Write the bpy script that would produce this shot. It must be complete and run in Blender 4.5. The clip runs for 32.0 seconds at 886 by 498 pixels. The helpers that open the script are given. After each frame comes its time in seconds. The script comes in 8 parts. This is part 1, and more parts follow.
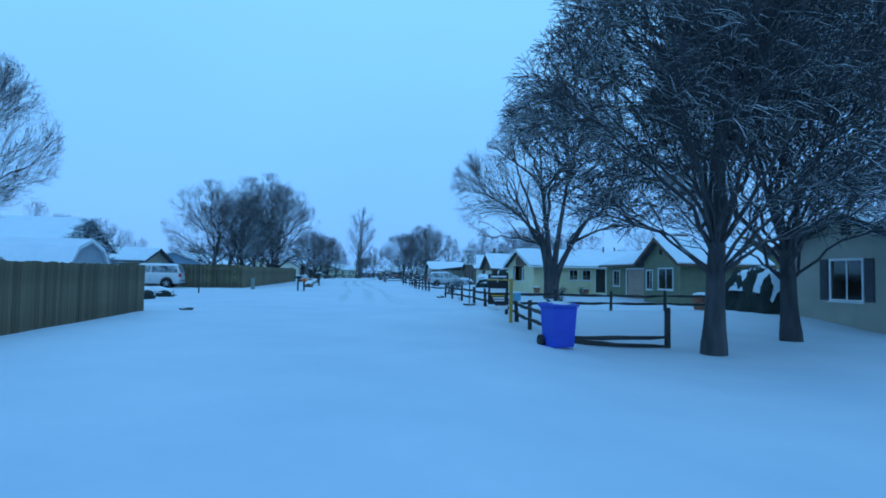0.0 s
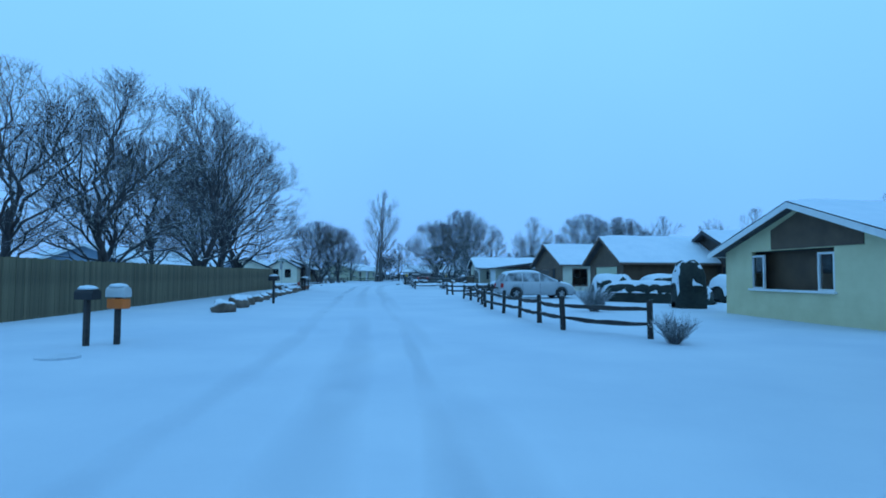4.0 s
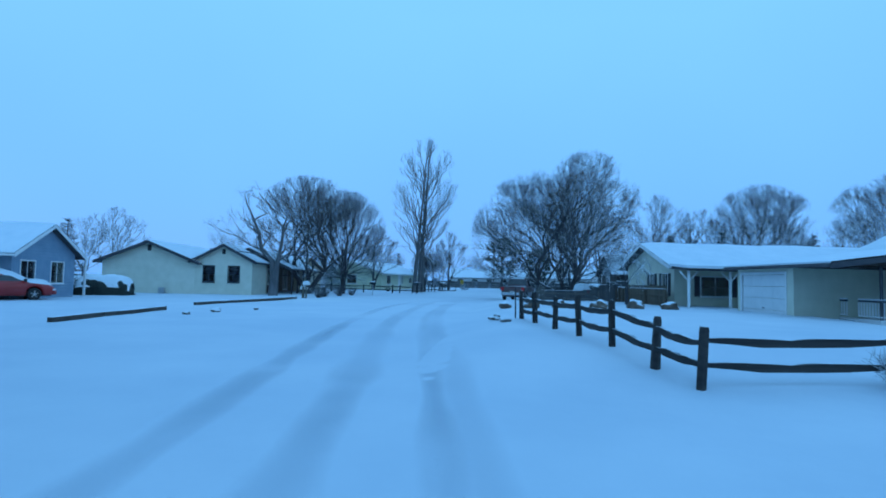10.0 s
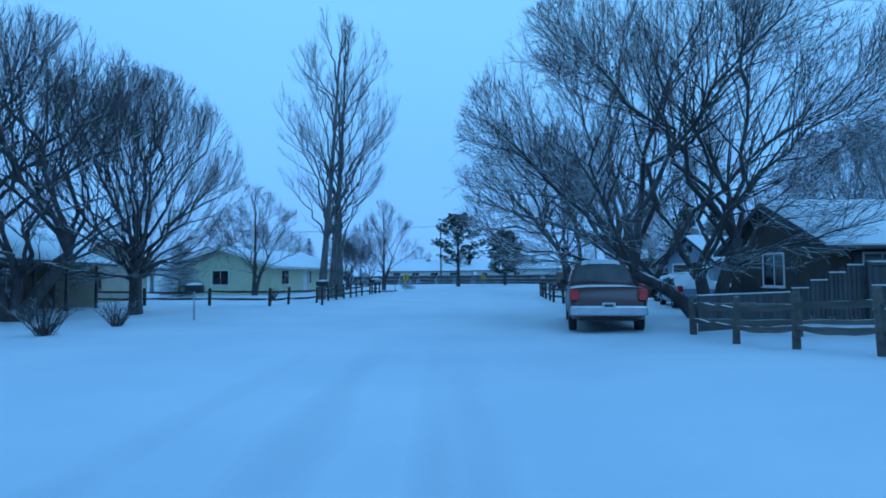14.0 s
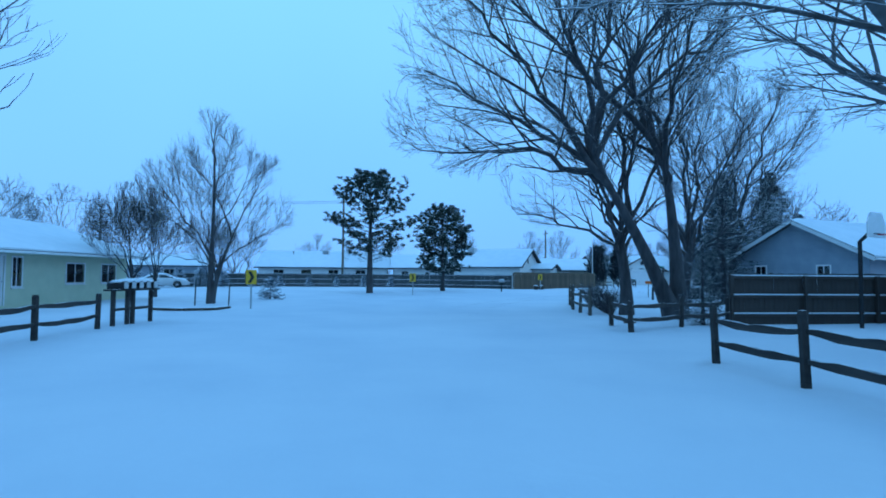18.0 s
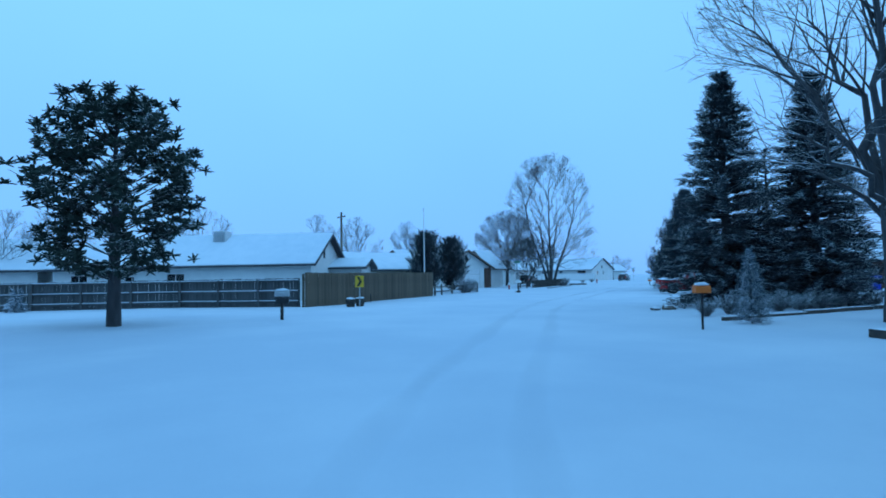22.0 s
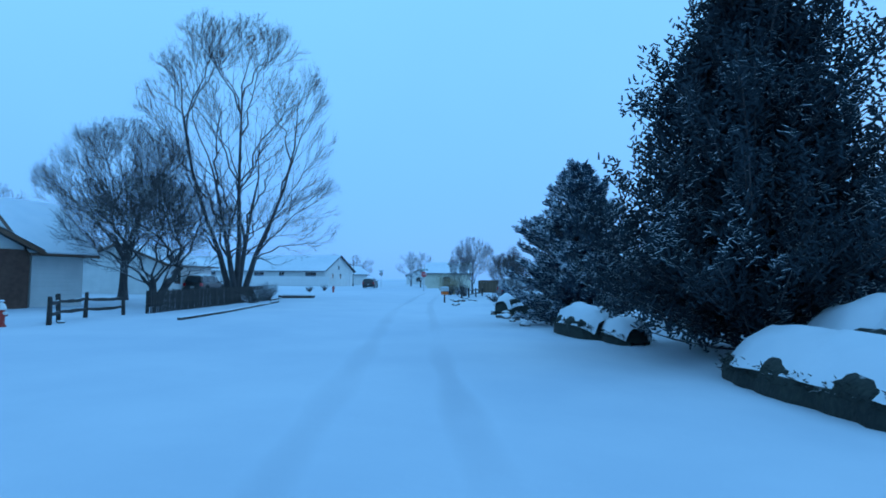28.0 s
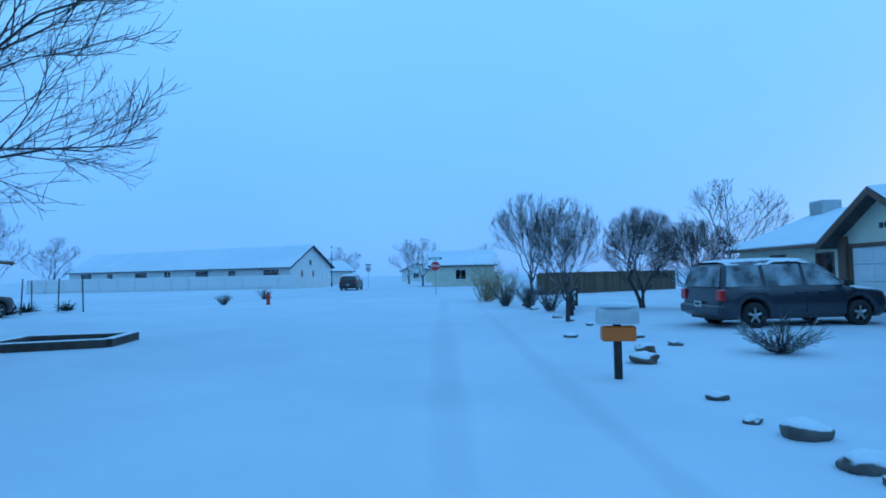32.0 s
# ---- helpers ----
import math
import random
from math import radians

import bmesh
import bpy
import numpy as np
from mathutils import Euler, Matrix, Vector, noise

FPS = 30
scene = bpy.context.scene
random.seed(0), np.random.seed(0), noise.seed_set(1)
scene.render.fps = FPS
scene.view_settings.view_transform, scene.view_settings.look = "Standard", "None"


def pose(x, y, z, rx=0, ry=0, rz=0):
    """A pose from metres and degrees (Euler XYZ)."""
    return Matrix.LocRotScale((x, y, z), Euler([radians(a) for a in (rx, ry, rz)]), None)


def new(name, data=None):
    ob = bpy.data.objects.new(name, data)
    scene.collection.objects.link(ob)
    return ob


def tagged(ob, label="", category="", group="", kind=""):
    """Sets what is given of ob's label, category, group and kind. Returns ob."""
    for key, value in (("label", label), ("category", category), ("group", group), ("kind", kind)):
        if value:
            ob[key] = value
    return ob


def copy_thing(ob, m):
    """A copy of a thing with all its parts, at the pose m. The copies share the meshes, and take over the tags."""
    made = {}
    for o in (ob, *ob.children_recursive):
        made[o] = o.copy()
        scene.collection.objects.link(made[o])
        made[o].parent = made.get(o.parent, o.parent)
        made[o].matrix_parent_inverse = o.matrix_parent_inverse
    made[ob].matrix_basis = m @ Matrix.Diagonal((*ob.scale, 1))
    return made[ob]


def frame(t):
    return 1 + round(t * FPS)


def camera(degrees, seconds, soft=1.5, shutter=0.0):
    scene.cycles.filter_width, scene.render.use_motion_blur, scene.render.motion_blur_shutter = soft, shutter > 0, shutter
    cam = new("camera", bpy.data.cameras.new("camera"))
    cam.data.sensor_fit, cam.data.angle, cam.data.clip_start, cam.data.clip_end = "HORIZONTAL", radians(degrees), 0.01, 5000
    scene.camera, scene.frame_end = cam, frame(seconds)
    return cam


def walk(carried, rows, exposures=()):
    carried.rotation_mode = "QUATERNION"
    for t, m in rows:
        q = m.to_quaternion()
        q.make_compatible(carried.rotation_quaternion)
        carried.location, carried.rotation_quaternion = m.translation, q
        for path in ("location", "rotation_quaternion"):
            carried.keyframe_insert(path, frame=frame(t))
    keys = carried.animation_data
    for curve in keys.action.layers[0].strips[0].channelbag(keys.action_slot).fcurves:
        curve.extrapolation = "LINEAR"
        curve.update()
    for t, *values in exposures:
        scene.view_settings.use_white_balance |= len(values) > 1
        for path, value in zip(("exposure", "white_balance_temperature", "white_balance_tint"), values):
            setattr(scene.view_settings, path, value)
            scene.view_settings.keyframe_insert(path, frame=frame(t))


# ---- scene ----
from mathutils import Quaternion

EYE = 1.5
cam = camera(76.9, 32.0, soft=1.8)
# seconds, x, y, yaw, pitch up, lean to the right
PATH = [
    (0.0, -0.000, -0.000, 0.000, 2.611, -1.022),
    (0.5, -0.358, 4.463, -0.230, 2.512, -0.955),
    (1.0, -0.755, 8.928, 0.053, 2.796, -1.288),
    (1.5, -1.109, 13.401, 0.219, 2.628, -0.721),
    (2.0, -1.477, 17.859, 0.395, 3.060, -0.115),
    (2.5, -1.960, 22.167, 0.979, 3.211, -0.234),
    (3.0, -2.459, 26.238, 1.677, 3.221, -0.244),
    (3.5, -3.188, 29.988, 2.235, 2.662, -0.290),
    (5.5, -4.936, 45.250, 3.359, 2.946, -0.116),
    (6.0, -5.609, 49.281, 3.379, 3.173, 0.081),
    (6.5, -5.966, 53.076, 4.428, 2.752, -0.250),
    (7.0, -6.599, 57.080, 5.382, 3.213, -0.353),
    (7.5, -7.532, 61.329, 5.864, 3.226, -0.886),
    (8.0, -8.558, 65.623, 6.082, 3.127, -1.269),
    (8.5, -9.515, 69.773, 6.301, 3.198, -1.233),
    (9.0, -10.292, 74.177, 6.565, 3.354, -1.412),
    (9.5, -11.238, 78.658, 6.780, 3.276, -1.158),
    (10.0, -12.075, 83.014, 6.517, 3.273, -1.245),
    (10.5, -12.735, 87.148, 6.347, 3.710, -1.326),
    (11.0, -13.115, 91.104, 6.563, 2.746, -0.385),
    (11.5, -13.597, 94.958, 6.845, 3.560, -0.107),
    (12.0, -14.145, 98.800, 6.052, 1.992, -0.660),
    (12.5, -14.795, 102.732, 4.332, 2.771, 0.366),
    (13.0, -15.330, 106.635, 2.474, 3.128, -0.011),
    (13.5, -15.787, 110.556, 0.843, 3.099, -0.360),
    (14.0, -15.883, 114.366, -0.741, 2.735, 0.545),
    (14.5, -15.851, 118.209, -1.851, 2.767, 1.623),
    (16.5, -15.934, 132.839, -7.956, 3.247, 0.169),
    (17.0, -15.674, 136.731, -8.766, 3.246, -0.094),
    (17.5, -15.381, 140.510, -9.487, 3.063, -0.529),
    (18.0, -15.075, 144.286, -10.238, 2.673, -0.442),
    (18.5, -14.762, 148.167, -10.935, 2.872, -0.372),
    (19.0, -14.310, 151.860, -12.042, 2.747, -0.944),
    (19.5, -13.680, 155.578, -14.175, 2.781, -1.152),
    (20.0, -12.835, 159.388, -17.160, 2.764, -0.629),
    (20.5, -11.782, 163.056, -20.829, 2.623, 0.237),
    (21.0, -10.554, 166.543, -24.583, 2.556, 0.580),
    (21.5, -8.980, 169.958, -28.927, 2.404, 1.688),
    (22.0, -7.002, 173.454, -33.440, 2.898, 0.905),
    (22.5, -4.774, 176.667, -37.947, 3.393, 2.358),
    (23.0, -2.335, 179.592, -43.077, 2.987, 2.906),
    (23.5, 0.142, 182.473, -46.299, 3.581, 0.889),
    (24.0, 2.730, 185.297, -48.781, 3.297, 0.042),
    (24.5, 5.496, 187.931, -51.671, 3.491, 0.426),
    (25.0, 8.370, 190.436, -54.213, 3.190, 0.130),
    (25.5, 11.372, 192.850, -56.126, 3.126, -0.164),
    (27.5, 23.959, 201.934, -59.808, 2.961, -1.040),
    (28.0, 27.195, 204.119, -60.315, 3.163, -0.590),
    (28.5, 30.512, 206.302, -60.528, 3.140, -0.266),
    (29.0, 33.636, 208.450, -60.853, 2.952, 0.289),
    (29.5, 36.658, 210.540, -61.159, 2.574, -0.245),
    (30.0, 39.689, 212.665, -61.306, 3.172, 0.348),
    (30.5, 42.755, 214.772, -61.334, 3.151, 0.495),
    (31.0, 45.821, 216.835, -61.672, 2.689, 0.756),
    (31.5, 48.774, 218.872, -61.402, 2.813, 0.799),
    (32.0, 51.585, 220.829, -61.087, 2.644, 1.129),
]
walk(cam, [(t, pose(x, y, EYE, 0, 0, yaw) @ pose(0, 0, 0, 90 + pitch, 0, 0) @ pose(0, 0, 0, 0, 0, -lean))
           for t, x, y, yaw, pitch, lean in PATH],
     [(0.0, 0.0, 6300, 10), (3.0, 0.0, 6500, 10), (9.0, -0.05, 6450, 10), (11.0, -0.1, 6000, 10), (13.0, -0.1, 5950, 10), (15.0, 0.0, 6150, 10), (17.0, 0.1, 6200, 10),
      (20.0, 0.1, 6420, 10), (22.0, 0.05, 6480, 10), (25.0, 0.0, 6400, 10), (28.0, -0.03, 6200, 10), (32.0, -0.1, 5950, 10)])

# ---- light: an overcast winter dusk ----
world = bpy.data.worlds.new("overcast")
scene.world = world
world.use_nodes = True
wn, wl = world.node_tree.nodes, world.node_tree.links
wn.clear()
w_out = wn.new("ShaderNodeOutputWorld")
w_sky = wn.new("ShaderNodeTexSky")
w_sky.sky_type = "NISHITA"
w_sky.sun_disc = False
w_sky.sun_elevation = radians(8)
w_sky.sun_rotation = radians(120)
w_b1 = wn.new("ShaderNodeBackground")
w_b1.inputs["Strength"].default_value = 0.012
w_b2 = wn.new("ShaderNodeBackground")
w_b2.inputs["Color"].default_value = (0.195, 0.595, 1.12, 1)
w_b2.inputs["Strength"].default_value = 1.0
w_tc = wn.new("ShaderNodeTexCoord")
w_xyz = wn.new("ShaderNodeSeparateXYZ")
w_cloud = wn.new("ShaderNodeTexNoise")
w_cloud.inputs["Scale"].default_value = 1.4
w_cloud.inputs["Detail"].default_value = 3
w_mad = wn.new("ShaderNodeMath")
w_mad.operation = "MULTIPLY_ADD"
w_mad.inputs[1].default_value = 0.3
w_ramp = wn.new("ShaderNodeValToRGB")
w_ramp.color_ramp.elements[0].position = 0.12
w_ramp.color_ramp.elements[0].color = (0.158, 0.470, 1.06, 1)
w_ramp.color_ramp.elements[1].position = 0.62
w_ramp.color_ramp.elements[1].color = (0.245, 0.658, 1.2, 1)
wl.new(w_tc.outputs["Generated"], w_xyz.inputs[0])
wl.new(w_tc.outputs["Generated"], w_cloud.inputs["Vector"])
wl.new(w_cloud.outputs["Fac"], w_mad.inputs[0])
wl.new(w_xyz.outputs["Z"], w_mad.inputs[2])
wl.new(w_mad.outputs[0], w_ramp.inputs["Fac"])
wl.new(w_ramp.outputs["Color"], w_b2.inputs["Color"])
w_add = wn.new("ShaderNodeAddShader")
wl.new(w_sky.outputs["Color"], w_b1.inputs["Color"])
wl.new(w_b1.outputs[0], w_add.inputs[0])
wl.new(w_b2.outputs[0], w_add.inputs[1])
wl.new(w_add.outputs[0], w_out.inputs["Surface"])
sun = new("sun", bpy.data.lights.new("sun", "SUN"))
sun.data.energy = 0.5
sun.data.angle = radians(40)
sun.data.color = (0.17, 0.5, 1.0)
sun.matrix_world = pose(0, 0, 60, 25, 12, 0)

# ---- materials ----
SNOW = (0.64, 0.71, 0.76)


def mat(name, c1, c2=None, rough=0.8, metal=0.0, scale=3.0, bump=0.0, bump_scale=None, snow=0.0, snow_scale=2.0, vary=0.0,
        stretch=None, transmission=0.0, emit=0.0, coat=0.0):
    """A surface: two colours mixed by noise at two scales, relief, and snow lying on what faces up."""
    m = bpy.data.materials.new(name)
    m.use_nodes = True
    n, l = m.node_tree.nodes, m.node_tree.links
    b = n["Principled BSDF"]
    b.inputs["Roughness"].default_value = rough
    b.inputs["Metallic"].default_value = metal
    b.inputs["Transmission Weight"].default_value = transmission
    b.inputs["Coat Weight"].default_value = coat
    c2 = c2 or c1
    tc = n.new("ShaderNodeTexCoord")
    mp = n.new("ShaderNodeMapping")
    l.new(tc.outputs["Object"], mp.inputs["Vector"])
    if stretch:
        mp.inputs["Scale"].default_value = stretch
    na = n.new("ShaderNodeTexNoise")
    na.inputs["Scale"].default_value = scale
    na.inputs["Detail"].default_value = 5
    nb = n.new("ShaderNodeTexNoise")
    nb.inputs["Scale"].default_value = scale * 0.13
    nb.inputs["Detail"].default_value = 2
    l.new(mp.outputs[0], na.inputs["Vector"])
    l.new(mp.outputs[0], nb.inputs["Vector"])
    av = n.new("ShaderNodeMath")
    av.operation = "ADD"
    l.new(na.outputs["Fac"], av.inputs[0])
    l.new(nb.outputs["Fac"], av.inputs[1])
    mr = n.new("ShaderNodeMapRange")
    mr.inputs["From Min"].default_value = 0.75
    mr.inputs["From Max"].default_value = 1.25
    l.new(av.outputs[0], mr.inputs["Value"])
    mx = n.new("ShaderNodeMix")
    mx.data_type = "RGBA"
    mx.inputs["A"].default_value = (*c1, 1)
    mx.inputs["B"].default_value = (*c2, 1)
    l.new(mr.outputs[0], mx.inputs["Factor"])
    col = mx.outputs["Result"]
    if vary:
        oi = n.new("ShaderNodeObjectInfo")
        m2 = n.new("ShaderNodeMapRange")
        m2.inputs["To Min"].default_value = 1 - vary
        m2.inputs["To Max"].default_value = 1 + vary
        l.new(oi.outputs["Random"], m2.inputs["Value"])
        hs = n.new("ShaderNodeHueSaturation")
        l.new(m2.outputs[0], hs.inputs["Value"])
        l.new(col, hs.inputs["Color"])
        col = hs.outputs["Color"]
    if snow:
        ge = n.new("ShaderNodeNewGeometry")
        sp = n.new("ShaderNodeSeparateXYZ")
        l.new(ge.outputs["Normal"], sp.inputs[0])
        ns = n.new("ShaderNodeTexNoise")
        ns.inputs["Scale"].default_value = snow_scale
        ns.inputs["Detail"].default_value = 4
        l.new(tc.outputs["Object"], ns.inputs["Vector"])
        ad = n.new("ShaderNodeMath")
        ad.operation = "MULTIPLY_ADD"
        ad.inputs[1].default_value = 1.6
        l.new(ns.outputs["Fac"], ad.inputs[0])
        l.new(sp.outputs["Z"], ad.inputs[2])
        sm = n.new("ShaderNodeMapRange")
        lo = 2.2 - 1.3 * snow
        sm.inputs["From Min"].default_value = lo
        sm.inputs["From Max"].default_value = lo + 0.2
        l.new(ad.outputs[0], sm.inputs["Value"])
        ms = n.new("ShaderNodeMix")
        ms.data_type = "RGBA"
        ms.inputs["B"].default_value = (*SNOW, 1)
        l.new(sm.outputs[0], ms.inputs["Factor"])
        l.new(col, ms.inputs["A"])
        col = ms.outputs["Result"]
    l.new(col, b.inputs["Base Color"])
    if emit:
        l.new(col, b.inputs["Emission Color"])
        b.inputs["Emission Strength"].default_value = emit
    if bump:
        nz = n.new("ShaderNodeTexNoise")
        nz.inputs["Scale"].default_value = bump_scale or scale * 3
        nz.inputs["Detail"].default_value = 4
        l.new(mp.outputs[0], nz.inputs["Vector"])
        bp = n.new("ShaderNodeBump")
        bp.inputs["Strength"].default_value = 0.6
        bp.inputs["Distance"].default_value = bump
        l.new(nz.outputs["Fac"], bp.inputs["Height"])
        l.new(bp.outputs[0], b.inputs["Normal"])
    return m


def siding(name, c1, c2, board=0.2, upright=False):
    """Painted boards: lapped boards lying, or grooved boards standing."""
    m = mat(name, c1, c2, rough=0.7, scale=1.5)
    n, l = m.node_tree.nodes, m.node_tree.links
    b = n["Principled BSDF"]
    tc = n.new("ShaderNodeTexCoord")
    sp = n.new("ShaderNodeSeparateXYZ")
    l.new(tc.outputs["Object"], sp.inputs[0])
    md = n.new("ShaderNodeMath")
    md.operation = "MODULO"
    md.inputs[1].default_value = board
    if upright:
        su = n.new("ShaderNodeMath")
        su.operation = "ADD"
        l.new(sp.outputs["X"], su.inputs[0])
        l.new(sp.outputs["Y"], su.inputs[1])
        ab = n.new("ShaderNodeMath")
        ab.operation = "ABSOLUTE"
        l.new(su.outputs[0], ab.inputs[0])
        l.new(ab.outputs[0], md.inputs[0])
    else:
        l.new(sp.outputs["Z"], md.inputs[0])
    bp = n.new("ShaderNodeBump")
    bp.inputs["Strength"].default_value = 0.8
    bp.inputs["Distance"].default_value = 0.05 if not upright else 0.03
    bp.invert = not upright
    l.new(md.outputs[0], bp.inputs["Height"])
    l.new(bp.outputs[0], b.inputs["Normal"])
    return m


M_SNOW = mat("snow", (0.47, 0.545, 0.615), (0.575, 0.635, 0.685), rough=0.75, scale=0.35, bump=0.07, bump_scale=1.1)
M_CAP = mat("snow_cap", (0.58, 0.65, 0.70), (0.66, 0.71, 0.75), rough=0.75, scale=1.5, bump=0.03, bump_scale=5)
M_PACK = mat("packed_snow", (0.33, 0.40, 0.45), (0.55, 0.62, 0.68), rough=0.6, scale=1.4, bump=0.02, bump_scale=6)
M_BARK = mat("bark", (0.035, 0.033, 0.035), (0.088, 0.084, 0.087), rough=0.95, scale=6, bump=0.03, snow=0.55, stretch=(1, 1, 0.25))
M_BARK2 = mat("pale_bark", (0.06, 0.06, 0.062), (0.15, 0.15, 0.155), rough=0.95, scale=5, bump=0.03, snow=0.5, stretch=(1, 1, 0.3))
M_TWIG = mat("twigs", (0.045, 0.042, 0.046), (0.105, 0.098, 0.105), rough=0.9, scale=2, snow=0.7, snow_scale=1.2)
M_TWIGD = mat("twigs_dark", (0.032, 0.030, 0.034), (0.075, 0.070, 0.075), rough=0.9, scale=2, snow=0.6, snow_scale=1.2)
# frost on near shrubs; on far trees its paleness stands in for haze
M_TWIGF = mat("frost_haze_twigs", (0.10, 0.10, 0.105), (0.20, 0.20, 0.21), rough=0.9, scale=1, snow=1.0, snow_scale=1.0)
M_NEEDLE = mat("spruce_needles", (0.006, 0.013, 0.017), (0.020, 0.036, 0.044), rough=0.8, scale=3, snow=0.5, snow_scale=1.5)
M_CONE = mat("dark_evergreen_needles", (0.008, 0.018, 0.026), (0.022, 0.042, 0.056), rough=0.9, scale=3, snow=0.42, snow_scale=1.2)
M_BLUEN = mat("blue_spruce_needles", (0.024, 0.050, 0.075), (0.075, 0.125, 0.175), rough=0.8, scale=3, snow=0.9, snow_scale=1.6)
M_PINE = mat("pine_needles", (0.012, 0.025, 0.018), (0.03, 0.05, 0.034), rough=0.8, scale=3, snow=0.45, snow_scale=1.5)
M_HEDGE = mat("hedge_leaves", (0.008, 0.014, 0.013), (0.024, 0.034, 0.028), rough=0.9, scale=9, snow=0.36, snow_scale=2.2, bump=0.05, bump_scale=14)
M_RAIL = mat("weathered_dark_wood", (0.022, 0.020, 0.020), (0.055, 0.048, 0.044), rough=0.9, scale=9, bump=0.012, snow=0.42, snow_scale=5, vary=0.2, stretch=(0.3, 1, 1))
M_RAIL2 = mat("weathered_grey_wood", (0.06, 0.055, 0.05), (0.13, 0.115, 0.10), rough=0.9, scale=9, bump=0.012, snow=0.5, snow_scale=5, vary=0.2, stretch=(0.3, 1, 1))
M_CEDAR = mat("cedar_planks", (0.08, 0.066, 0.04), (0.19, 0.155, 0.09), rough=0.9, scale=2.2, bump=0.008, vary=0.28, stretch=(3, 3, 0.5))
M_CEDAR2 = mat("brown_planks", (0.085, 0.06, 0.04), (0.15, 0.11, 0.075), rough=0.9, scale=2.2, bump=0.008, vary=0.22, stretch=(3, 3, 0.5))
M_GREYPL = mat("grey_planks", (0.05, 0.05, 0.052), (0.10, 0.10, 0.10), rough=0.9, scale=2.2, bump=0.008, vary=0.22, stretch=(3, 3, 0.5))
M_YELLOW = siding("pale_yellow_siding", (0.56, 0.50, 0.29), (0.66, 0.60, 0.37), 0.2)
M_CREAM = siding("cream_siding", (0.55, 0.54, 0.42), (0.66, 0.64, 0.52), 0.22)
M_WHITES = siding("white_siding", (0.60, 0.62, 0.60), (0.72, 0.73, 0.71), 0.2)
M_TAN = siding("tan_siding", (0.33, 0.31, 0.25), (0.42, 0.39, 0.31), 0.22)
M_GREEN = siding("olive_green_siding", (0.14, 0.155, 0.095), (0.20, 0.215, 0.13), 0.2)
M_BROWN = siding("brown_wood_siding", (0.075, 0.045, 0.028), (0.14, 0.085, 0.05), 0.22, True)
M_DARKS = siding("dark_brown_siding", (0.035, 0.026, 0.022), (0.07, 0.05, 0.04), 0.22, True)
M_BLUE = siding("blue_siding", (0.17, 0.25, 0.33), (0.24, 0.33, 0.42), 0.18)
M_GREYB = siding("grey_blue_siding", (0.22, 0.27, 0.32), (0.30, 0.35, 0.40), 0.2)
M_TRIMW = mat("white_trim", (0.66, 0.67, 0.66), (0.76, 0.77, 0.76), rough=0.6, scale=4)
M_TRIMD = mat("dark_trim", (0.03, 0.032, 0.04), (0.06, 0.06, 0.07), rough=0.6, scale=4)
M_TRIMB = mat("brown_trim", (0.10, 0.055, 0.035), (0.16, 0.09, 0.06), rough=0.6, scale=4)
M_ROOF = mat("asphalt_shingles", (0.04, 0.04, 0.045), (0.08, 0.075, 0.075), rough=0.95, scale=6, bump=0.01)
M_GLASS = mat("window_glass", (0.75, 0.8, 0.82), rough=0.02, transmission=1.0)
M_BLIND = mat("blinds", (0.32, 0.33, 0.33), (0.45, 0.46, 0.45), rough=0.8, scale=3)
M_DARK = mat("dark_opening", (0.012, 0.012, 0.014), (0.03, 0.028, 0.028), rough=0.8, scale=2)
M_GDOOR = mat("pale_garage_door", (0.50, 0.53, 0.36), (0.58, 0.60, 0.42), rough=0.6, scale=2)
M_GDOORW = mat("white_garage_door", (0.62, 0.64, 0.64), (0.72, 0.73, 0.73), rough=0.6, scale=2)
M_GDOORB = mat("brown_garage_door", (0.05, 0.035, 0.03), (0.10, 0.07, 0.055), rough=0.6, scale=2)
M_BRICK = mat("brick", (0.12, 0.06, 0.045), (0.20, 0.11, 0.08), rough=0.9, scale=5, bump=0.01, vary=0.35)
M_MORTAR = mat("mortar", (0.16, 0.15, 0.14), (0.22, 0.21, 0.20), rough=0.95, scale=7)
M_METAL = mat("galvanised_steel", (0.35, 0.37, 0.38), (0.48, 0.5, 0.5), rough=0.45, metal=0.8, scale=6)
M_BLACKM = mat("black_metal", (0.015, 0.015, 0.017), (0.03, 0.03, 0.032), rough=0.5, metal=0.3, scale=6)
M_TIN = mat("painted_tin", (0.42, 0.45, 0.46), (0.55, 0.57, 0.57), rough=0.5, scale=5)
M_ROCK = mat("boulder", (0.075, 0.055, 0.042), (0.19, 0.14, 0.105), rough=0.95, scale=3, bump=0.05, snow=0.72, snow_scale=1.3)


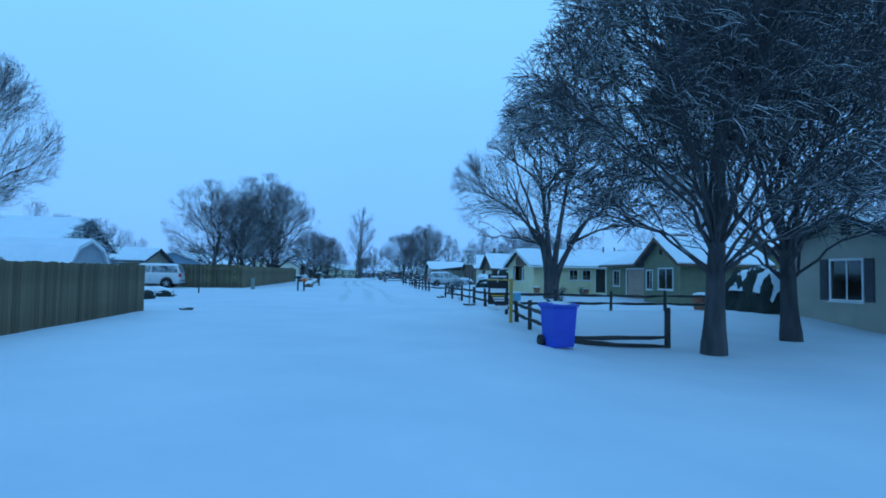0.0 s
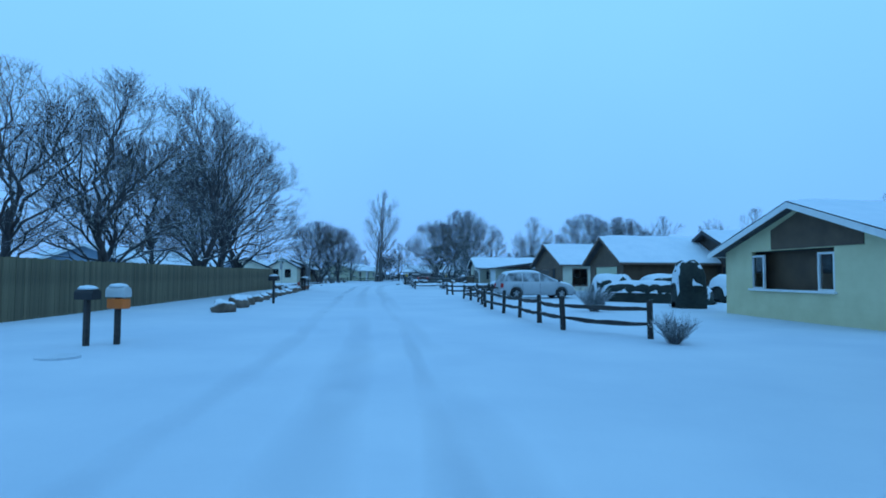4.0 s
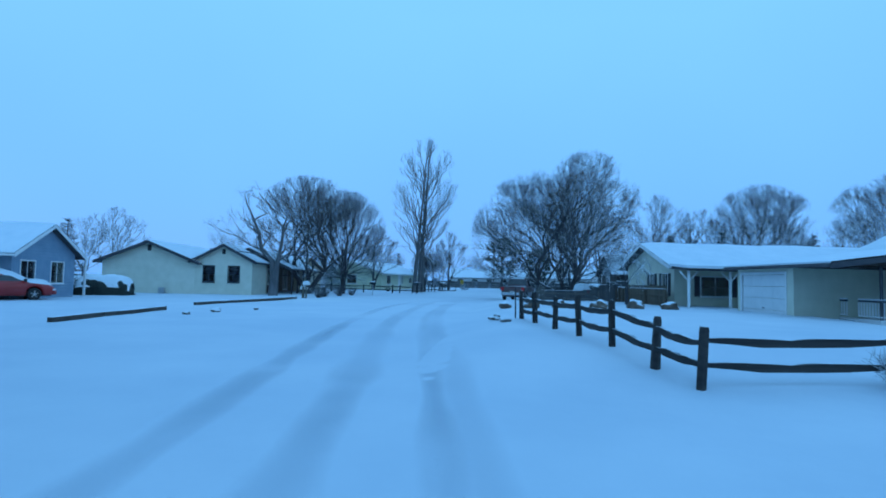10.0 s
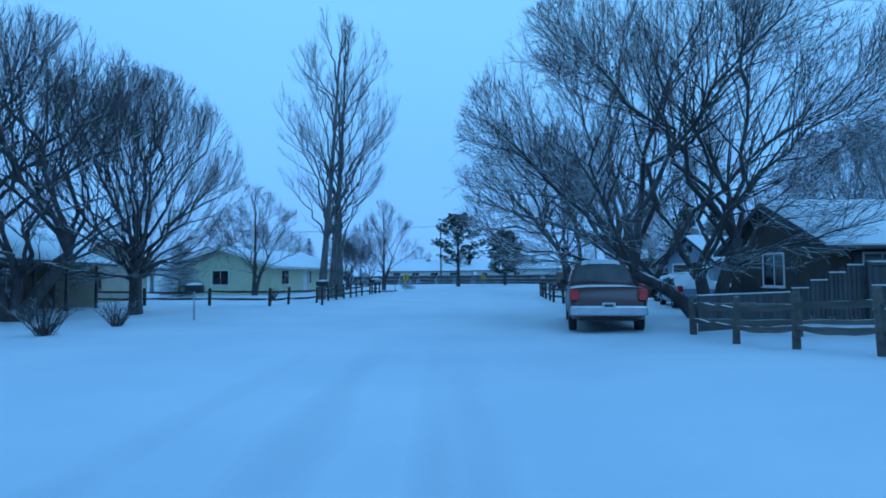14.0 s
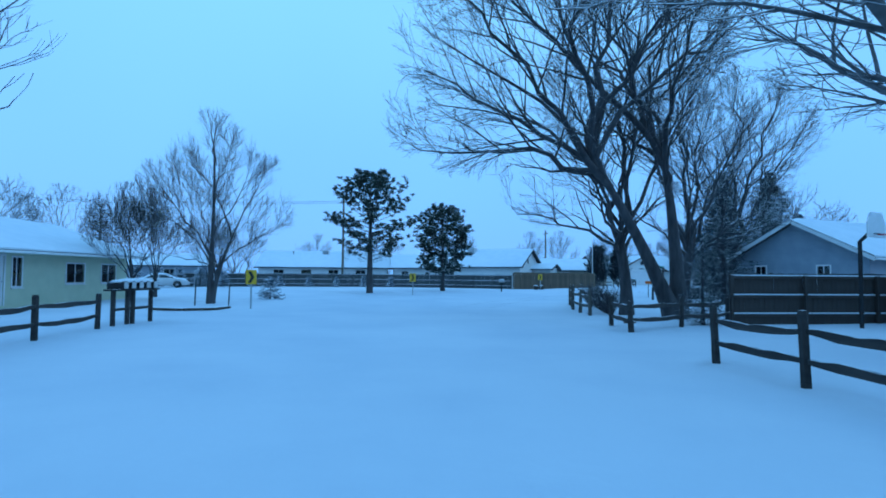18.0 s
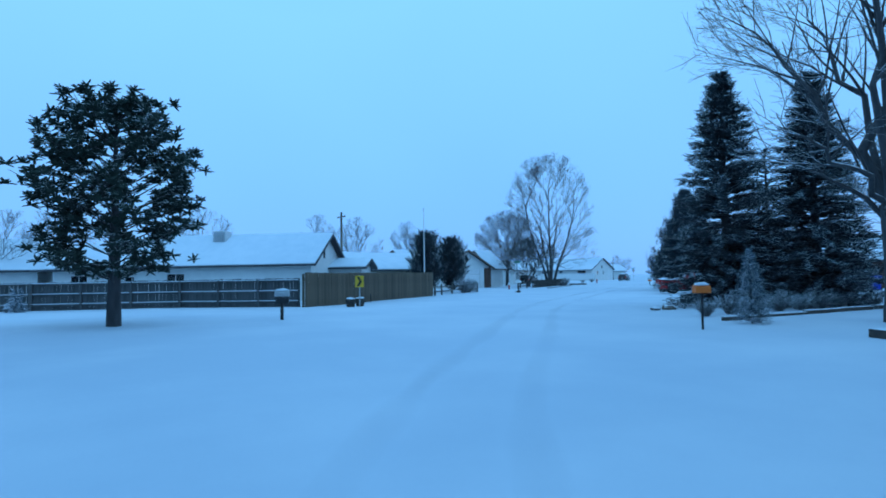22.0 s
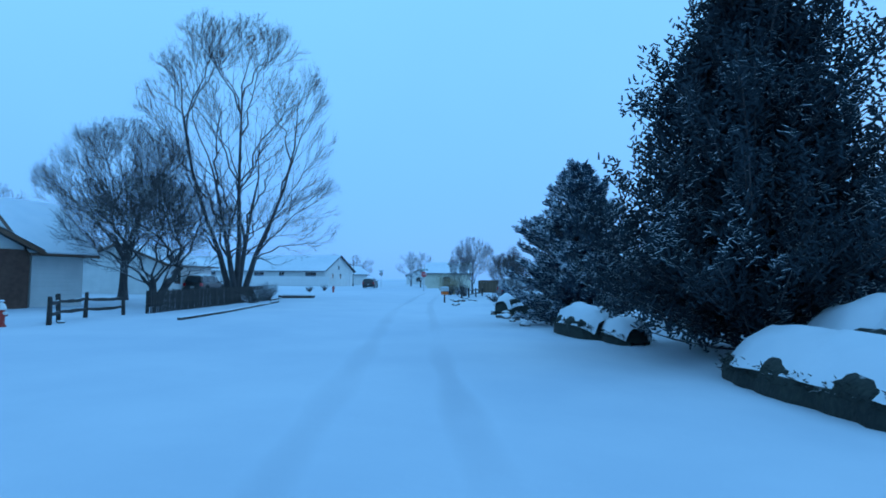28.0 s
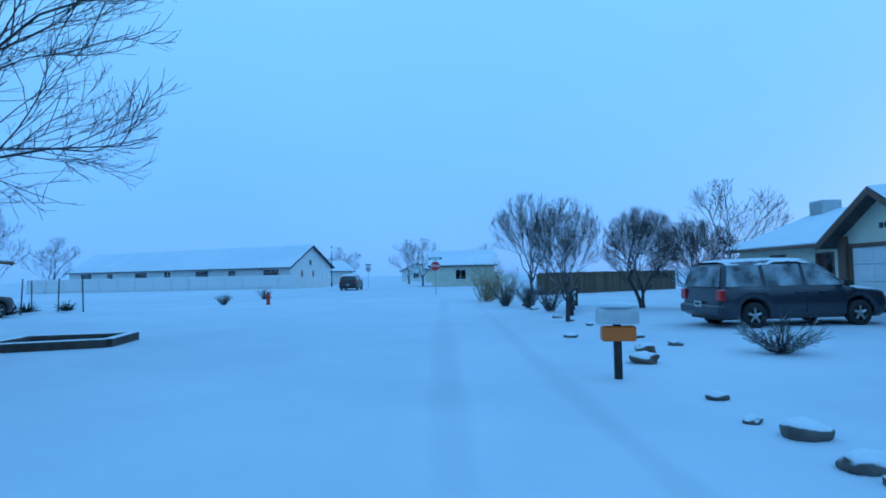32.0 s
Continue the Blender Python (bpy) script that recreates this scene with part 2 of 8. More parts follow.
# ---- mesh building ----
class Geo:
    """Gathers vertices and faces of one mesh."""

    def __init__(self):
        self.v, self.f = [], []

    def add(self, vs, fs):
        k = len(self.v)
        self.v += [tuple(p) for p in vs]
        self.f += [tuple(i + k for i in f) for f in fs]
        return self

    def box(self, x0, y0, z0, x1, y1, z1, c=0.0, m=None):
        """A box, with chamfered edges if c is given."""
        x0, x1, y0, y1, z0, z1 = min(x0, x1), max(x0, x1), min(y0, y1), max(y0, y1), min(z0, z1), max(z0, z1)
        if not c:
            vs = [(x, y, z) for x in (x0, x1) for y in (y0, y1) for z in (z0, z1)]
            fs = [(0, 1, 3, 2), (4, 6, 7, 5), (0, 4, 5, 1), (2, 3, 7, 6), (0, 2, 6, 4), (1, 5, 7, 3)]
        else:
            vs, ix = [], {}
            for sx in (0, 1):
                for sy in (0, 1):
                    for sz in (0, 1):
                        X, Y, Z = (x0, x1)[sx], (y0, y1)[sy], (z0, z1)[sz]
                        dx, dy, dz = c * (1 - 2 * sx), c * (1 - 2 * sy), c * (1 - 2 * sz)
                        for a, p in enumerate(((X, Y + dy, Z + dz), (X + dx, Y, Z + dz), (X + dx, Y + dy, Z))):
                            ix[sx, sy, sz, a] = len(vs)
                            vs.append(p)
            fs = []
            for s in (0, 1):
                q = [(0, 0), (0, 1), (1, 1), (1, 0)]
                r = q if not s else q[::-1]
                fs.append(tuple(ix[s, b, d, 0] for b, d in r))
                fs.append(tuple(ix[b, s, d, 1] for b, d in r[::-1]))
                fs.append(tuple(ix[b, d, s, 2] for b, d in r))
            for s in (0, 1):
                for t in (0, 1):
                    fs.append((ix[0, s, t, 1], ix[1, s, t, 1], ix[1, s, t, 2], ix[0, s, t, 2]))
                    fs.append((ix[s, 0, t, 0], ix[s, 1, t, 0], ix[s, 1, t, 2], ix[s, 0, t, 2]))
                    fs.append((ix[s, t, 0, 0], ix[s, t, 1, 0], ix[s, t, 1, 1], ix[s, t, 0, 1]))
            for sx in (0, 1):
                for sy in (0, 1):
                    for sz in (0, 1):
                        fs.append(tuple(ix[sx, sy, sz, a] for a in range(3)))
        if m is not None:
            vs = [m @ Vector(p) for p in vs]
        return self.add(vs, fs)

    def tube(self, pts, radii, n=8, cap=True):
        """A round rod through points, with a radius at each."""
        pts = [Vector(p) for p in pts]
        k = len(self.v)
        ref = None
        for i, p in enumerate(pts):
            d = (pts[min(i + 1, len(pts) - 1)] - pts[max(i - 1, 0)]).normalized()
            if ref is None:
                ref = d.orthogonal().normalized()
            ref = (ref - d * ref.dot(d)).normalized()
            o = d.cross(ref)
            r = radii[i] if hasattr(radii, "__len__") else radii
            for j in range(n):
                a = 2 * math.pi * j / n
                self.v.append(tuple(p + (ref * math.cos(a) + o * math.sin(a)) * r))
        for i in range(len(pts) - 1):
            for j in range(n):
                j2 = (j + 1) % n
                self.f.append((k + i * n + j, k + i * n + j2, k + (i + 1) * n + j2, k + (i + 1) * n + j))
        if cap:
            self.f.append(tuple(k + j for j in range(n))[::-1])
            self.f.append(tuple(k + (len(pts) - 1) * n + j for j in range(n)))
        return self

    def prism(self, poly, y0, y1, m=None):
        """A polygon in x and z, drawn out from y0 to y1."""
        n = len(poly)
        vs = [(x, y0, z) for x, z in poly] + [(x, y1, z) for x, z in poly]
        fs = [tuple(range(n)), tuple(range(2 * n - 1, n - 1, -1))]
        fs += [(i, i + n, (i + 1) % n + n, (i + 1) % n) for i in range(n)]
        if m is not None:
            vs = [m @ Vector(p) for p in vs]
        return self.add(vs, fs)

    def blob(self, c, r, rough=0.25, freq=1.2, nu=14, nv=9, flat=0.0, seed=0.0):
        """A lumpy closed shape; flat cuts its underside at that share of its height."""
        k = len(self.v)
        rows = []
        for i in range(nv + 1):
            th = math.pi * i / nv
            row = []
            for j in range(nu):
                ph = 2 * math.pi * j / nu
                d = Vector((math.sin(th) * math.cos(ph), math.sin(th) * math.sin(ph), math.cos(th)))
                q = 1 + rough * noise.noise(d * freq * 1.7 + Vector((seed, seed * 0.7, seed * 1.3))) * 1.6
                p = Vector((d.x * r[0], d.y * r[1], d.z * r[2])) * q
                p.z = max(p.z, -flat * r[2])
                row.append(len(self.v))
                self.v.append((c[0] + p.x, c[1] + p.y, c[2] + p.z))
            rows.append(row)
        for i in range(nv):
            for j in range(nu):
                j2 = (j + 1) % nu
                self.f.append((rows[i][j], rows[i + 1][j], rows[i + 1][j2], rows[i][j2]))
        return self

    def mesh(self, name, material, smooth=False):
        me = bpy.data.meshes.new(name)
        me.from_pydata(self.v, [], self.f)
        me.materials.append(material)
        b = bmesh.new()
        b.from_mesh(me)
        bmesh.ops.recalc_face_normals(b, faces=b.faces)
        b.to_mesh(me)
        b.free()
        if smooth:
            me.polygons.foreach_set("use_smooth", [True] * len(me.polygons))
        me.update()
        return me


def part(name, geo, material, parent, label="", m=None, smooth=False):
    """One mesh object under a thing or a part."""
    me = geo.mesh(name, material, smooth) if isinstance(geo, Geo) else geo
    ob = new(name, me)
    ob.parent = parent
    if m is not None:
        ob.matrix_basis = m
    if label:
        ob["label"] = label
    return ob


def thing(name, label, category, m=None, group="", kind=""):
    e = tagged(new(name), label, category, group, kind)
    if m is not None:
        e.matrix_basis = m
    return e


def place(x, y, rot=0.0, z=0.0, s=1.0):
    return pose(x, y, z, 0, 0, rot) @ Matrix.Diagonal((s, s, s, 1))


# ---- the ground, one sheet to the horizon ----
ROAD = [(2.5, -40), (1.0, 0), (-2.6, 26), (-6.4, 50), (-10.4, 75), (-14.0, 95), (-15.9, 110), (-15.9, 134), (-13.5, 154), (-8.5, 168),
        (-1, 178), (9, 189), (22, 199), (50, 217.5), (86, 238), (160, 280)]


def road_distance(x, y):
    best = 1e9
    for (ax, ay), (bx, by) in zip(ROAD, ROAD[1:]):
        dx, dy = bx - ax, by - ay
        t = max(0, min(1, ((x - ax) * dx + (y - ay) * dy) / (dx * dx + dy * dy)))
        best = min(best, (x - ax - t * dx) ** 2 + (y - ay - t * dy) ** 2)
    return math.sqrt(best)


def ground_height(x, y):
    d = road_distance(x, y)
    e = max(0.0, min(1.0, (d - 3.2) / 2.6))
    e = e * e * (3 - 2 * e)
    h = 0.05 * e + 0.05 * e * noise.noise(Vector((x * 0.16, y * 0.16, 0))) + 0.022 * noise.noise(Vector((x * 0.7, y * 0.7, 3)))
    s, u = max(0.0, min(1.0, (x - 1.0) / 4.0)), max(0.0, min(1.0, (24.0 - y) / 5.0))
    v, w = max(0.0, min(1.0, (x + 13.9) / 1.8, (4.0 - x) / 4.0)), max(0.0, min(1.0, (y - 90.0) / 5.0, (127.0 - y) / 6.0))
    h += 0.34 * v * v * (3 - 2 * v) * w * w * (3 - 2 * w)
    return h - 0.03 - 0.38 * s * s * (3 - 2 * s) * u * u * (3 - 2 * u)


def lines(lo, hi, step, far=3000):
    inner = list(np.arange(lo, hi + 0.01, step))
    out, s = [], step * 2
    a = lo
    while a > -far:
        s *= 1.6
        a -= s
        out.append(a)
    right, s, a = [], step * 2, hi
    while a < far:
        s *= 1.6
        a += s
        right.append(a)
    return out[::-1] + inner + right


gx, gy = lines(-48, 112, 0.9), lines(-8, 262, 0.9)
g = Geo()
g.v = [(x, y, ground_height(x, y) if -60 < x < 130 and -25 < y < 290 else -0.0) for x in gx for y in gy]
ny = len(gy)
g.f = [(i * ny + j, (i + 1) * ny + j, (i + 1) * ny + j + 1, i * ny + j + 1) for i in range(len(gx) - 1) for j in range(ny - 1)]
tagged(new("ground", g.mesh("ground", M_SNOW, True)), "snow-covered road and front yards, smooth and lightly tracked", "ground", kind="structure")


def along(pts, step):
    """Points at even steps on a smoothed line through pts."""
    out = []
    P = [Vector((*p, 0)) for p in pts]
    P = [2 * P[0] - P[1]] + P + [2 * P[-1] - P[-2]]
    for i in range(1, len(P) - 2):
        n = max(2, int((P[i + 1] - P[i]).length / step))
        for k in range(n):
            t = k / n
            a, b, c, d = P[i - 1:i + 3]
            out.append(0.5 * ((2 * b) + (c - a) * t + (2 * a - 5 * b + 4 * c - d) * t * t + (3 * b - a - 3 * c + d) * t ** 3))
    return out


def strip(name, pts, off, width, label, rag=0.5, s=1.0, worn=0.42):
    """A pressed wheel track that fades out at its ragged edges, lying on the snow."""
    c = along(pts, 0.4)
    gg, wear = Geo(), []
    for i, p in enumerate(c):
        d = (c[min(i + 1, len(c) - 1)] - c[max(i - 1, 0)]).normalized()
        r = Vector((d.y, -d.x, 0))
        w = max(0.1, width * (1.0 + rag * noise.noise(Vector((i * 0.19, off, s)))))
        q = p + r * (off + 0.22 * noise.noise(Vector((i * 0.03, off * 3, 1))))
        deep = min(1, 8 * i / len(c), 8 * (len(c) - 1 - i) / len(c)) * max(0, 0.65 + 0.9 * noise.noise(Vector((i * 0.06, off * 5, 7))))
        for k, f in ((-1, 0), (-0.45, 0.8), (0, 1), (0.45, 0.8), (1, 0)):
            a = q + r * w * k
            gg.v.append((a.x, a.y, ground_height(a.x, a.y) + 0.02 - 0.008 * f))
            wear.append(worn * f * deep)
    gg.f = [(5 * i + k, 5 * i + k + 1, 5 * i + k + 6, 5 * i + k + 5) for i in range(len(c) - 1) for k in range(4)]
    me = gg.mesh(name, M_TRACK, True)
    at = me.attributes.new("wear", "FLOAT", "POINT")
    at.data.foreach_set("value", wear)
    return tagged(new(name, me), label, "wheel track", kind="structure")


M_TRACK = mat("track_snow", (0.34, 0.41, 0.47), (0.46, 0.53, 0.59), rough=0.6, scale=2.0, bump=0.02, bump_scale=8)
tn, tl = M_TRACK.node_tree.nodes, M_TRACK.node_tree.links
t_noise, t_range = tn.new("ShaderNodeTexNoise"), tn.new("ShaderNodeMapRange")
t_noise.inputs["Scale"].default_value, t_noise.inputs["Detail"].default_value = 1.1, 6
t_range.inputs["From Min"].default_value, t_range.inputs["From Max"].default_value = 0.32, 0.66
t_range.inputs["To Max"].default_value = 0.75
tl.new(t_noise.outputs["Fac"], t_range.inputs["Value"])
t_wear, t_mul = tn.new("ShaderNodeAttribute"), tn.new("ShaderNodeMath")
t_wear.attribute_name = "wear"
t_mul.operation = "MULTIPLY"
tl.new(t_range.outputs[0], t_mul.inputs[0])
tl.new(t_wear.outputs["Fac"], t_mul.inputs[1])
tl.new(t_mul.outputs[0], tn["Principled BSDF"].inputs["Alpha"])

TRACK_A = [(-2.6, 26), (-4.2, 38), (-5.6, 47), (-7.4, 57), (-9.8, 70), (-12.2, 83), (-14.1, 95), (-15.7, 106), (-16.3, 116), (-16.2, 128)]
for off, w in ((-0.8, 0.4), (0.75, 0.42), (-2.3, 0.3), (0.35, 0.2)):
    strip("wheel_track", TRACK_A, off, w, "faint grey wheel track pressed into the road's snow", s=off)
TRACK_B = [(-11, 164), (-5, 175.5), (3, 184), (13, 193.4), (25, 202), (40, 211.8), (58, 222.6), (84, 237)]
for off, w in ((-1.5, 0.3), (0.15, 0.26)):
    strip("wheel_track", TRACK_B, off, w, "very faint wheel track half filled with fresh snow", s=off, worn=0.2)

# ---- bare trees ----


def tubes_mesh(name, segs, material, sides):
    """Many tapered rods, given as rows of two ends and two radii, as one mesh."""
    a = np.array(segs)
    p, q, r0, r1 = a[:, 0:3], a[:, 3:6], a[:, 6], a[:, 7]
    d = q - p
    d /= np.linalg.norm(d, axis=1)[:, None] + 1e-9
    ref = np.where(np.abs(d[:, 2:3]) > 0.9, np.array([[1.0, 0, 0]]), np.array([[0, 0, 1.0]]))
    u = np.cross(d, ref)
    u /= np.linalg.norm(u, axis=1)[:, None] + 1e-9
    w = np.cross(d, u)
    if sides > 5:
        p, q = p - d * (r0 * 0.3)[:, None], q + d * (r1 * 0.3)[:, None]
    n = len(a)
    v = np.zeros((n, 2 * sides, 3))
    for j in range(sides):
        c, s = math.cos(2 * math.pi * j / sides), math.sin(2 * math.pi * j / sides)
        o = u * c + w * s
        v[:, j] = p + o * r0[:, None]
        v[:, sides + j] = q + o * r1[:, None]
    base = (np.arange(n) * 2 * sides)[:, None]
    fs = []
    for j in range(sides):
        j2 = (j + 1) % sides
        fs.append(np.hstack([base + j, base + sides + j, base + sides + j2, base + j2]))
    f = np.concatenate(fs)
    me = bpy.data.meshes.new(name)
    me.vertices.add(n * 2 * sides)
    me.vertices.foreach_set("co", v.reshape(-1))
    me.loops.add(len(f) * 4)
    me.loops.foreach_set("vertex_index", f.reshape(-1).astype(np.int32))
    me.polygons.add(len(f))
    me.polygons.foreach_set("loop_start", np.arange(0, len(f) * 4, 4, dtype=np.int32))
    me.materials.append(material)
    me.update(calc_edges=True)
    return me


def arc(p0, p1, p2, p3, n):
    """Points on a smooth curve from p0 to p3."""
    out = []
    for i in range(n + 1):
        t = i / n
        s = 1 - t
        out.append(p0 * (s * s * s) + p1 * (3 * s * s * t) + p2 * (3 * s * t * t) + p3 * (t * t * t))
    return out


def room(p, d, lobes):
    """How far it is from p along d to where the crown's lobes end; 0 outside them."""
    best = 0.0
    for l in lobes:
        ax, ay, az = (p.x - l[0]) / l[3], (p.y - l[1]) / l[4], (p.z - l[2]) / l[5]
        bx, by, bz = d.x / l[3], d.y / l[4], d.z / l[5]
        A, B, C = bx * bx + by * by + bz * bz, ax * bx + ay * by + az * bz, ax * ax + ay * ay + az * az - 1
        q = B * B - A * C
        if q > 0:
            k = (-B + math.sqrt(q)) / A
            if k > best and (C < 0 or -B - math.sqrt(q) < 0.6 * A):
                best = k
    return best


def crown_tree(name, label, seed, lobes, stems, limbs=9, trunk_r=0.25, tip_r=0.006, dens=1.0, steep=0.9, spread=0.75, up=0.12, droop=0.0, twig_len=0.5,
               ragged=0.15, bark=None, twig=None, flare=1.35, bare=0.0, wave=0.1, reach=3.2, sides=0.45):
    """A leafless tree: limbs arch from the stems to the crown's outline, and fork three times into finer and finer branches."""
    rnd = random.Random(seed)
    stem, thick, fine = [], [], []
    total = sum(l[6] for l in lobes)
    mid = Vector((sum(l[0] * l[6] for l in lobes), sum(l[1] * l[6] for l in lobes), sum(l[2] * l[6] for l in lobes))) / total
    low = bare or 0.8 * min(s[-1][2] for s in stems)

    def rod(pts, r0, r1):
        n = len(pts) - 1
        for i in range(n):
            a, b = r0 + (r1 - r0) * i / n, r0 + (r1 - r0) * (i + 1) / n
            (thick if b > 0.016 else fine).append((*pts[i], *pts[i + 1], a, b))

    def shoot(p, d, L, r, level):
        n = 5 if level == 1 else 4 if level == 2 else 2
        pts, q = [p], p.copy()
        e = d.copy()
        for i in range(n):
            e = (e + Vector((rnd.gauss(0, wave), rnd.gauss(0, wave), rnd.gauss(up * 0.8 / n * 2 - droop * (i + 1) / n, wave)))).normalized()
            q = q + e * (L / n)
            pts.append(q)
        rod(pts, r, max(tip_r * (1.0 if level < 3 else 0.6), r * 0.28))
        if level < 3:
            fork(pts, r, max(tip_r, r * 0.28), level + 1, L)

    def fork(pts, r0, r1, level, L):
        gap = ((0.36, 0.185, 0.105)[level - 1]) / dens
        turn = rnd.uniform(0, 6.28)
        n = len(pts) - 1
        step = L / n
        s = (0.3 if level == 1 else 0.14) * L + rnd.random() * gap
        while s < L:
            i = min(n - 1, int(s / step))
            p = pts[i].lerp(pts[i + 1], s / step - i)
            t = (pts[i + 1] - pts[i]).normalized()
            turn += 2.4 + rnd.gauss(0, 0.3)
            a = t.orthogonal().normalized()
            b = t.cross(a)
            side = a * math.cos(turn) + b * math.sin(turn)
            d = (t + side * rnd.uniform(0.45, 1.0) * (spread / 0.75) + Vector((0, 0, up * (1.3 if level < 3 else 0.7)))).normalized()
            rem = 1 - s / L
            if level == 1:
                want = min(reach, sides * L * (0.35 + 0.9 * rem) + 0.5)
            elif level == 2:
                want = min(1.5, 0.5 * L * (0.4 + 0.8 * rem) + 0.18)
            else:
                want = twig_len * rnd.uniform(0.45, 1.15)
            have = room(p, d, lobes)
            if level > 1 and have > 1.7 + rnd.random() * (2.6 if level == 3 else 4.2):
                s += gap
                continue
            want = min(want, have * rnd.uniform(1 - ragged, 1) + (0.12 if level < 3 else 0.2) * rnd.random())
            if want > (0.12 if level == 3 else 0.22):
                rr = (r0 + (r1 - r0) * s / L) * (0.62, 0.55, 0.5)[level - 1]
                shoot(p, d, want, max(tip_r * (1.1, 1.0, 0.75)[level - 1], min(rr, 0.008 * want + 0.004 if level > 1 else 0.013 * want + 0.006)), level)
            s += gap * rnd.uniform(0.6, 1.4)

    # points on the outline, as far from one another as they come
    cand = []
    for _ in range(500):
        k, c = rnd.random() * total, 0
        while k > lobes[c][6] and c < len(lobes) - 1:
            k -= lobes[c][6]
            c += 1
        l = lobes[c]
        d = Vector((rnd.gauss(0, 1), rnd.gauss(0, 1), rnd.gauss(0, 1))).normalized()
        p = Vector((l[0] + d.x * l[3], l[1] + d.y * l[4], l[2] + d.z * l[5])).lerp(Vector(l[:3]), rnd.random() * 0.12)
        if p.z > low * 0.9 + 0.1:
            cand.append(p)
    goals = [max(cand, key=lambda p: p.z)]
    while len(goals) < limbs:
        goals.append(max(cand, key=lambda p: min((p - q).length for q in goals)))
    lines_ = []
    for st in stems:
        pts = [Vector(p) for p in st]
        lens = [0.0]
        for a, b in zip(pts, pts[1:]):
            lens.append(lens[-1] + (b - a).length)
        lines_.append((pts, lens))
    longest = max(p[0][-1].z for p in lines_)
    uses = [0] * len(lines_)
    for goal in goals:
        best = None
        for si, (pts, lens) in enumerate(lines_):
            for k in range(13):
                s = lens[-1] * k / 12
                i = max(j for j in range(len(pts) - 1) if lens[j] <= s + 1e-6)
                p = pts[i].lerp(pts[i + 1], (s - lens[i]) / (lens[i + 1] - lens[i]))
                if p.z < low * 0.97 and k < 12:
                    continue
                h = (goal - p)
                flat = math.hypot(h.x, h.y) + 0.01
                cost = abs(h.z - steep * flat) + 0.35 * flat + 0.25 * uses[si] + (0.8 if k == 12 else 0) * (len(pts) > 4)
                if best is None or cost < best[0]:
                    best = (cost, p, (pts[i + 1] - pts[i]).normalized(), si, s / lens[-1])
        _, p, t, si, f = best
        uses[si] += 1
        h = goal - p
        L = h.length
        if L < 0.5:
            continue
        o = goal - mid
        o.z = max(o.z, 0) + 0.35 * o.length
        way = (h.normalized() * 0.8 + t * 0.35 + Vector((0, 0, 0.25 * steep))).normalized()
        pts = arc(p - t * 0.1, p + way * L * 0.38, goal - (o.normalized() * 0.55 + h.normalized() * 0.6).normalized() * L * 0.34, goal, 9)
        pts = [q + Vector((rnd.gauss(0, 1), rnd.gauss(0, 1), rnd.gauss(0, 0.6))) * (0.018 * L * (0 < i < 9)) for i, q in enumerate(pts)]
        n_l = max(1.0, limbs / len(stems))
        r = min(trunk_r * (1.15 / n_l ** 0.42) * (0.6 + 0.4 * L / 6.0) if len(stems[si]) <= 4 else trunk_r * 0.42, trunk_r * (1 - 0.45 * f * (len(stems[si]) > 4)))
        r *= 0.82
        rod(pts[:5], r, 0.55 * r)
        rod(pts[4:], 0.55 * r, tip_r * 1.3)
        fork(pts, 0.8 * r, tip_r * 1.6, 1, L)
    for pts, lens in lines_:
        leader = lens[-1] > 0.55 * (mid.z + 1)
        sm = arc(pts[0], pts[0].lerp(pts[1], 0.9), pts[-2], pts[-1], 12) if len(pts) == 4 else [pts[0]] + [a.lerp(b, k / 3) for a, b in zip(pts, pts[1:]) for k in (1, 2, 3)]
        n = len(sm) - 1
        end = 0.3 if leader else 0.78
        rr = [trunk_r * (1 - (1 - end) * (i / n) ** 1.1) * (1 + (flare - 1) * max(0, 1 - i * 2.2 / n) ** 2) for i in range(n + 1)]
        sm[0] = sm[0] - Vector((0, 0, 0.25))
        for i in range(n):
            stem.append((*sm[i], *sm[i + 1], rr[i], rr[i + 1]))
        if leader:
            top = sm[-1]
            way = (sm[-1] - sm[-2]).normalized()
            shoot(top, way, max(0.4, 0.75 * room(top, way, lobes)), rr[-1], 1)
    t = thing(name, label, "tree")
    part("trunk", tubes_mesh("trunk", stem, bark or M_BARK, 9), bark or M_BARK, t)
    part("branchwork", tubes_mesh("branchwork", thick, bark or M_BARK, 6), bark or M_BARK, t)["kind"] = "stuff"
    part("crown", tubes_mesh("crown", fine, twig or M_TWIG, 3), twig or M_TWIG, t)["kind"] = "stuff"
    return t


def upright(h, x=0.0, y=0.0):
    """A trunk that rises to h, ending at x and y."""
    return [(0, 0, 0), (0.08, 0.03, h * 0.4), (x * 0.4, y * 0.4, h * 0.75), (x, y, h)]


def plant(proto, x, y, rot=0.0, sx=1.0, sz=None, label="", z=0.0):
    """Set a copy of a plant down, turned and scaled."""
    ob = copy_thing(proto, pose(x, y, z, 0, 0, rot) @ Matrix.Diagonal((sx, sx, sz or sx, 1)))
    if label:
        ob["label"] = label
    return ob


def gone(ob):
    for o in (*ob.children_recursive, ob):
        bpy.data.objects.remove(o)


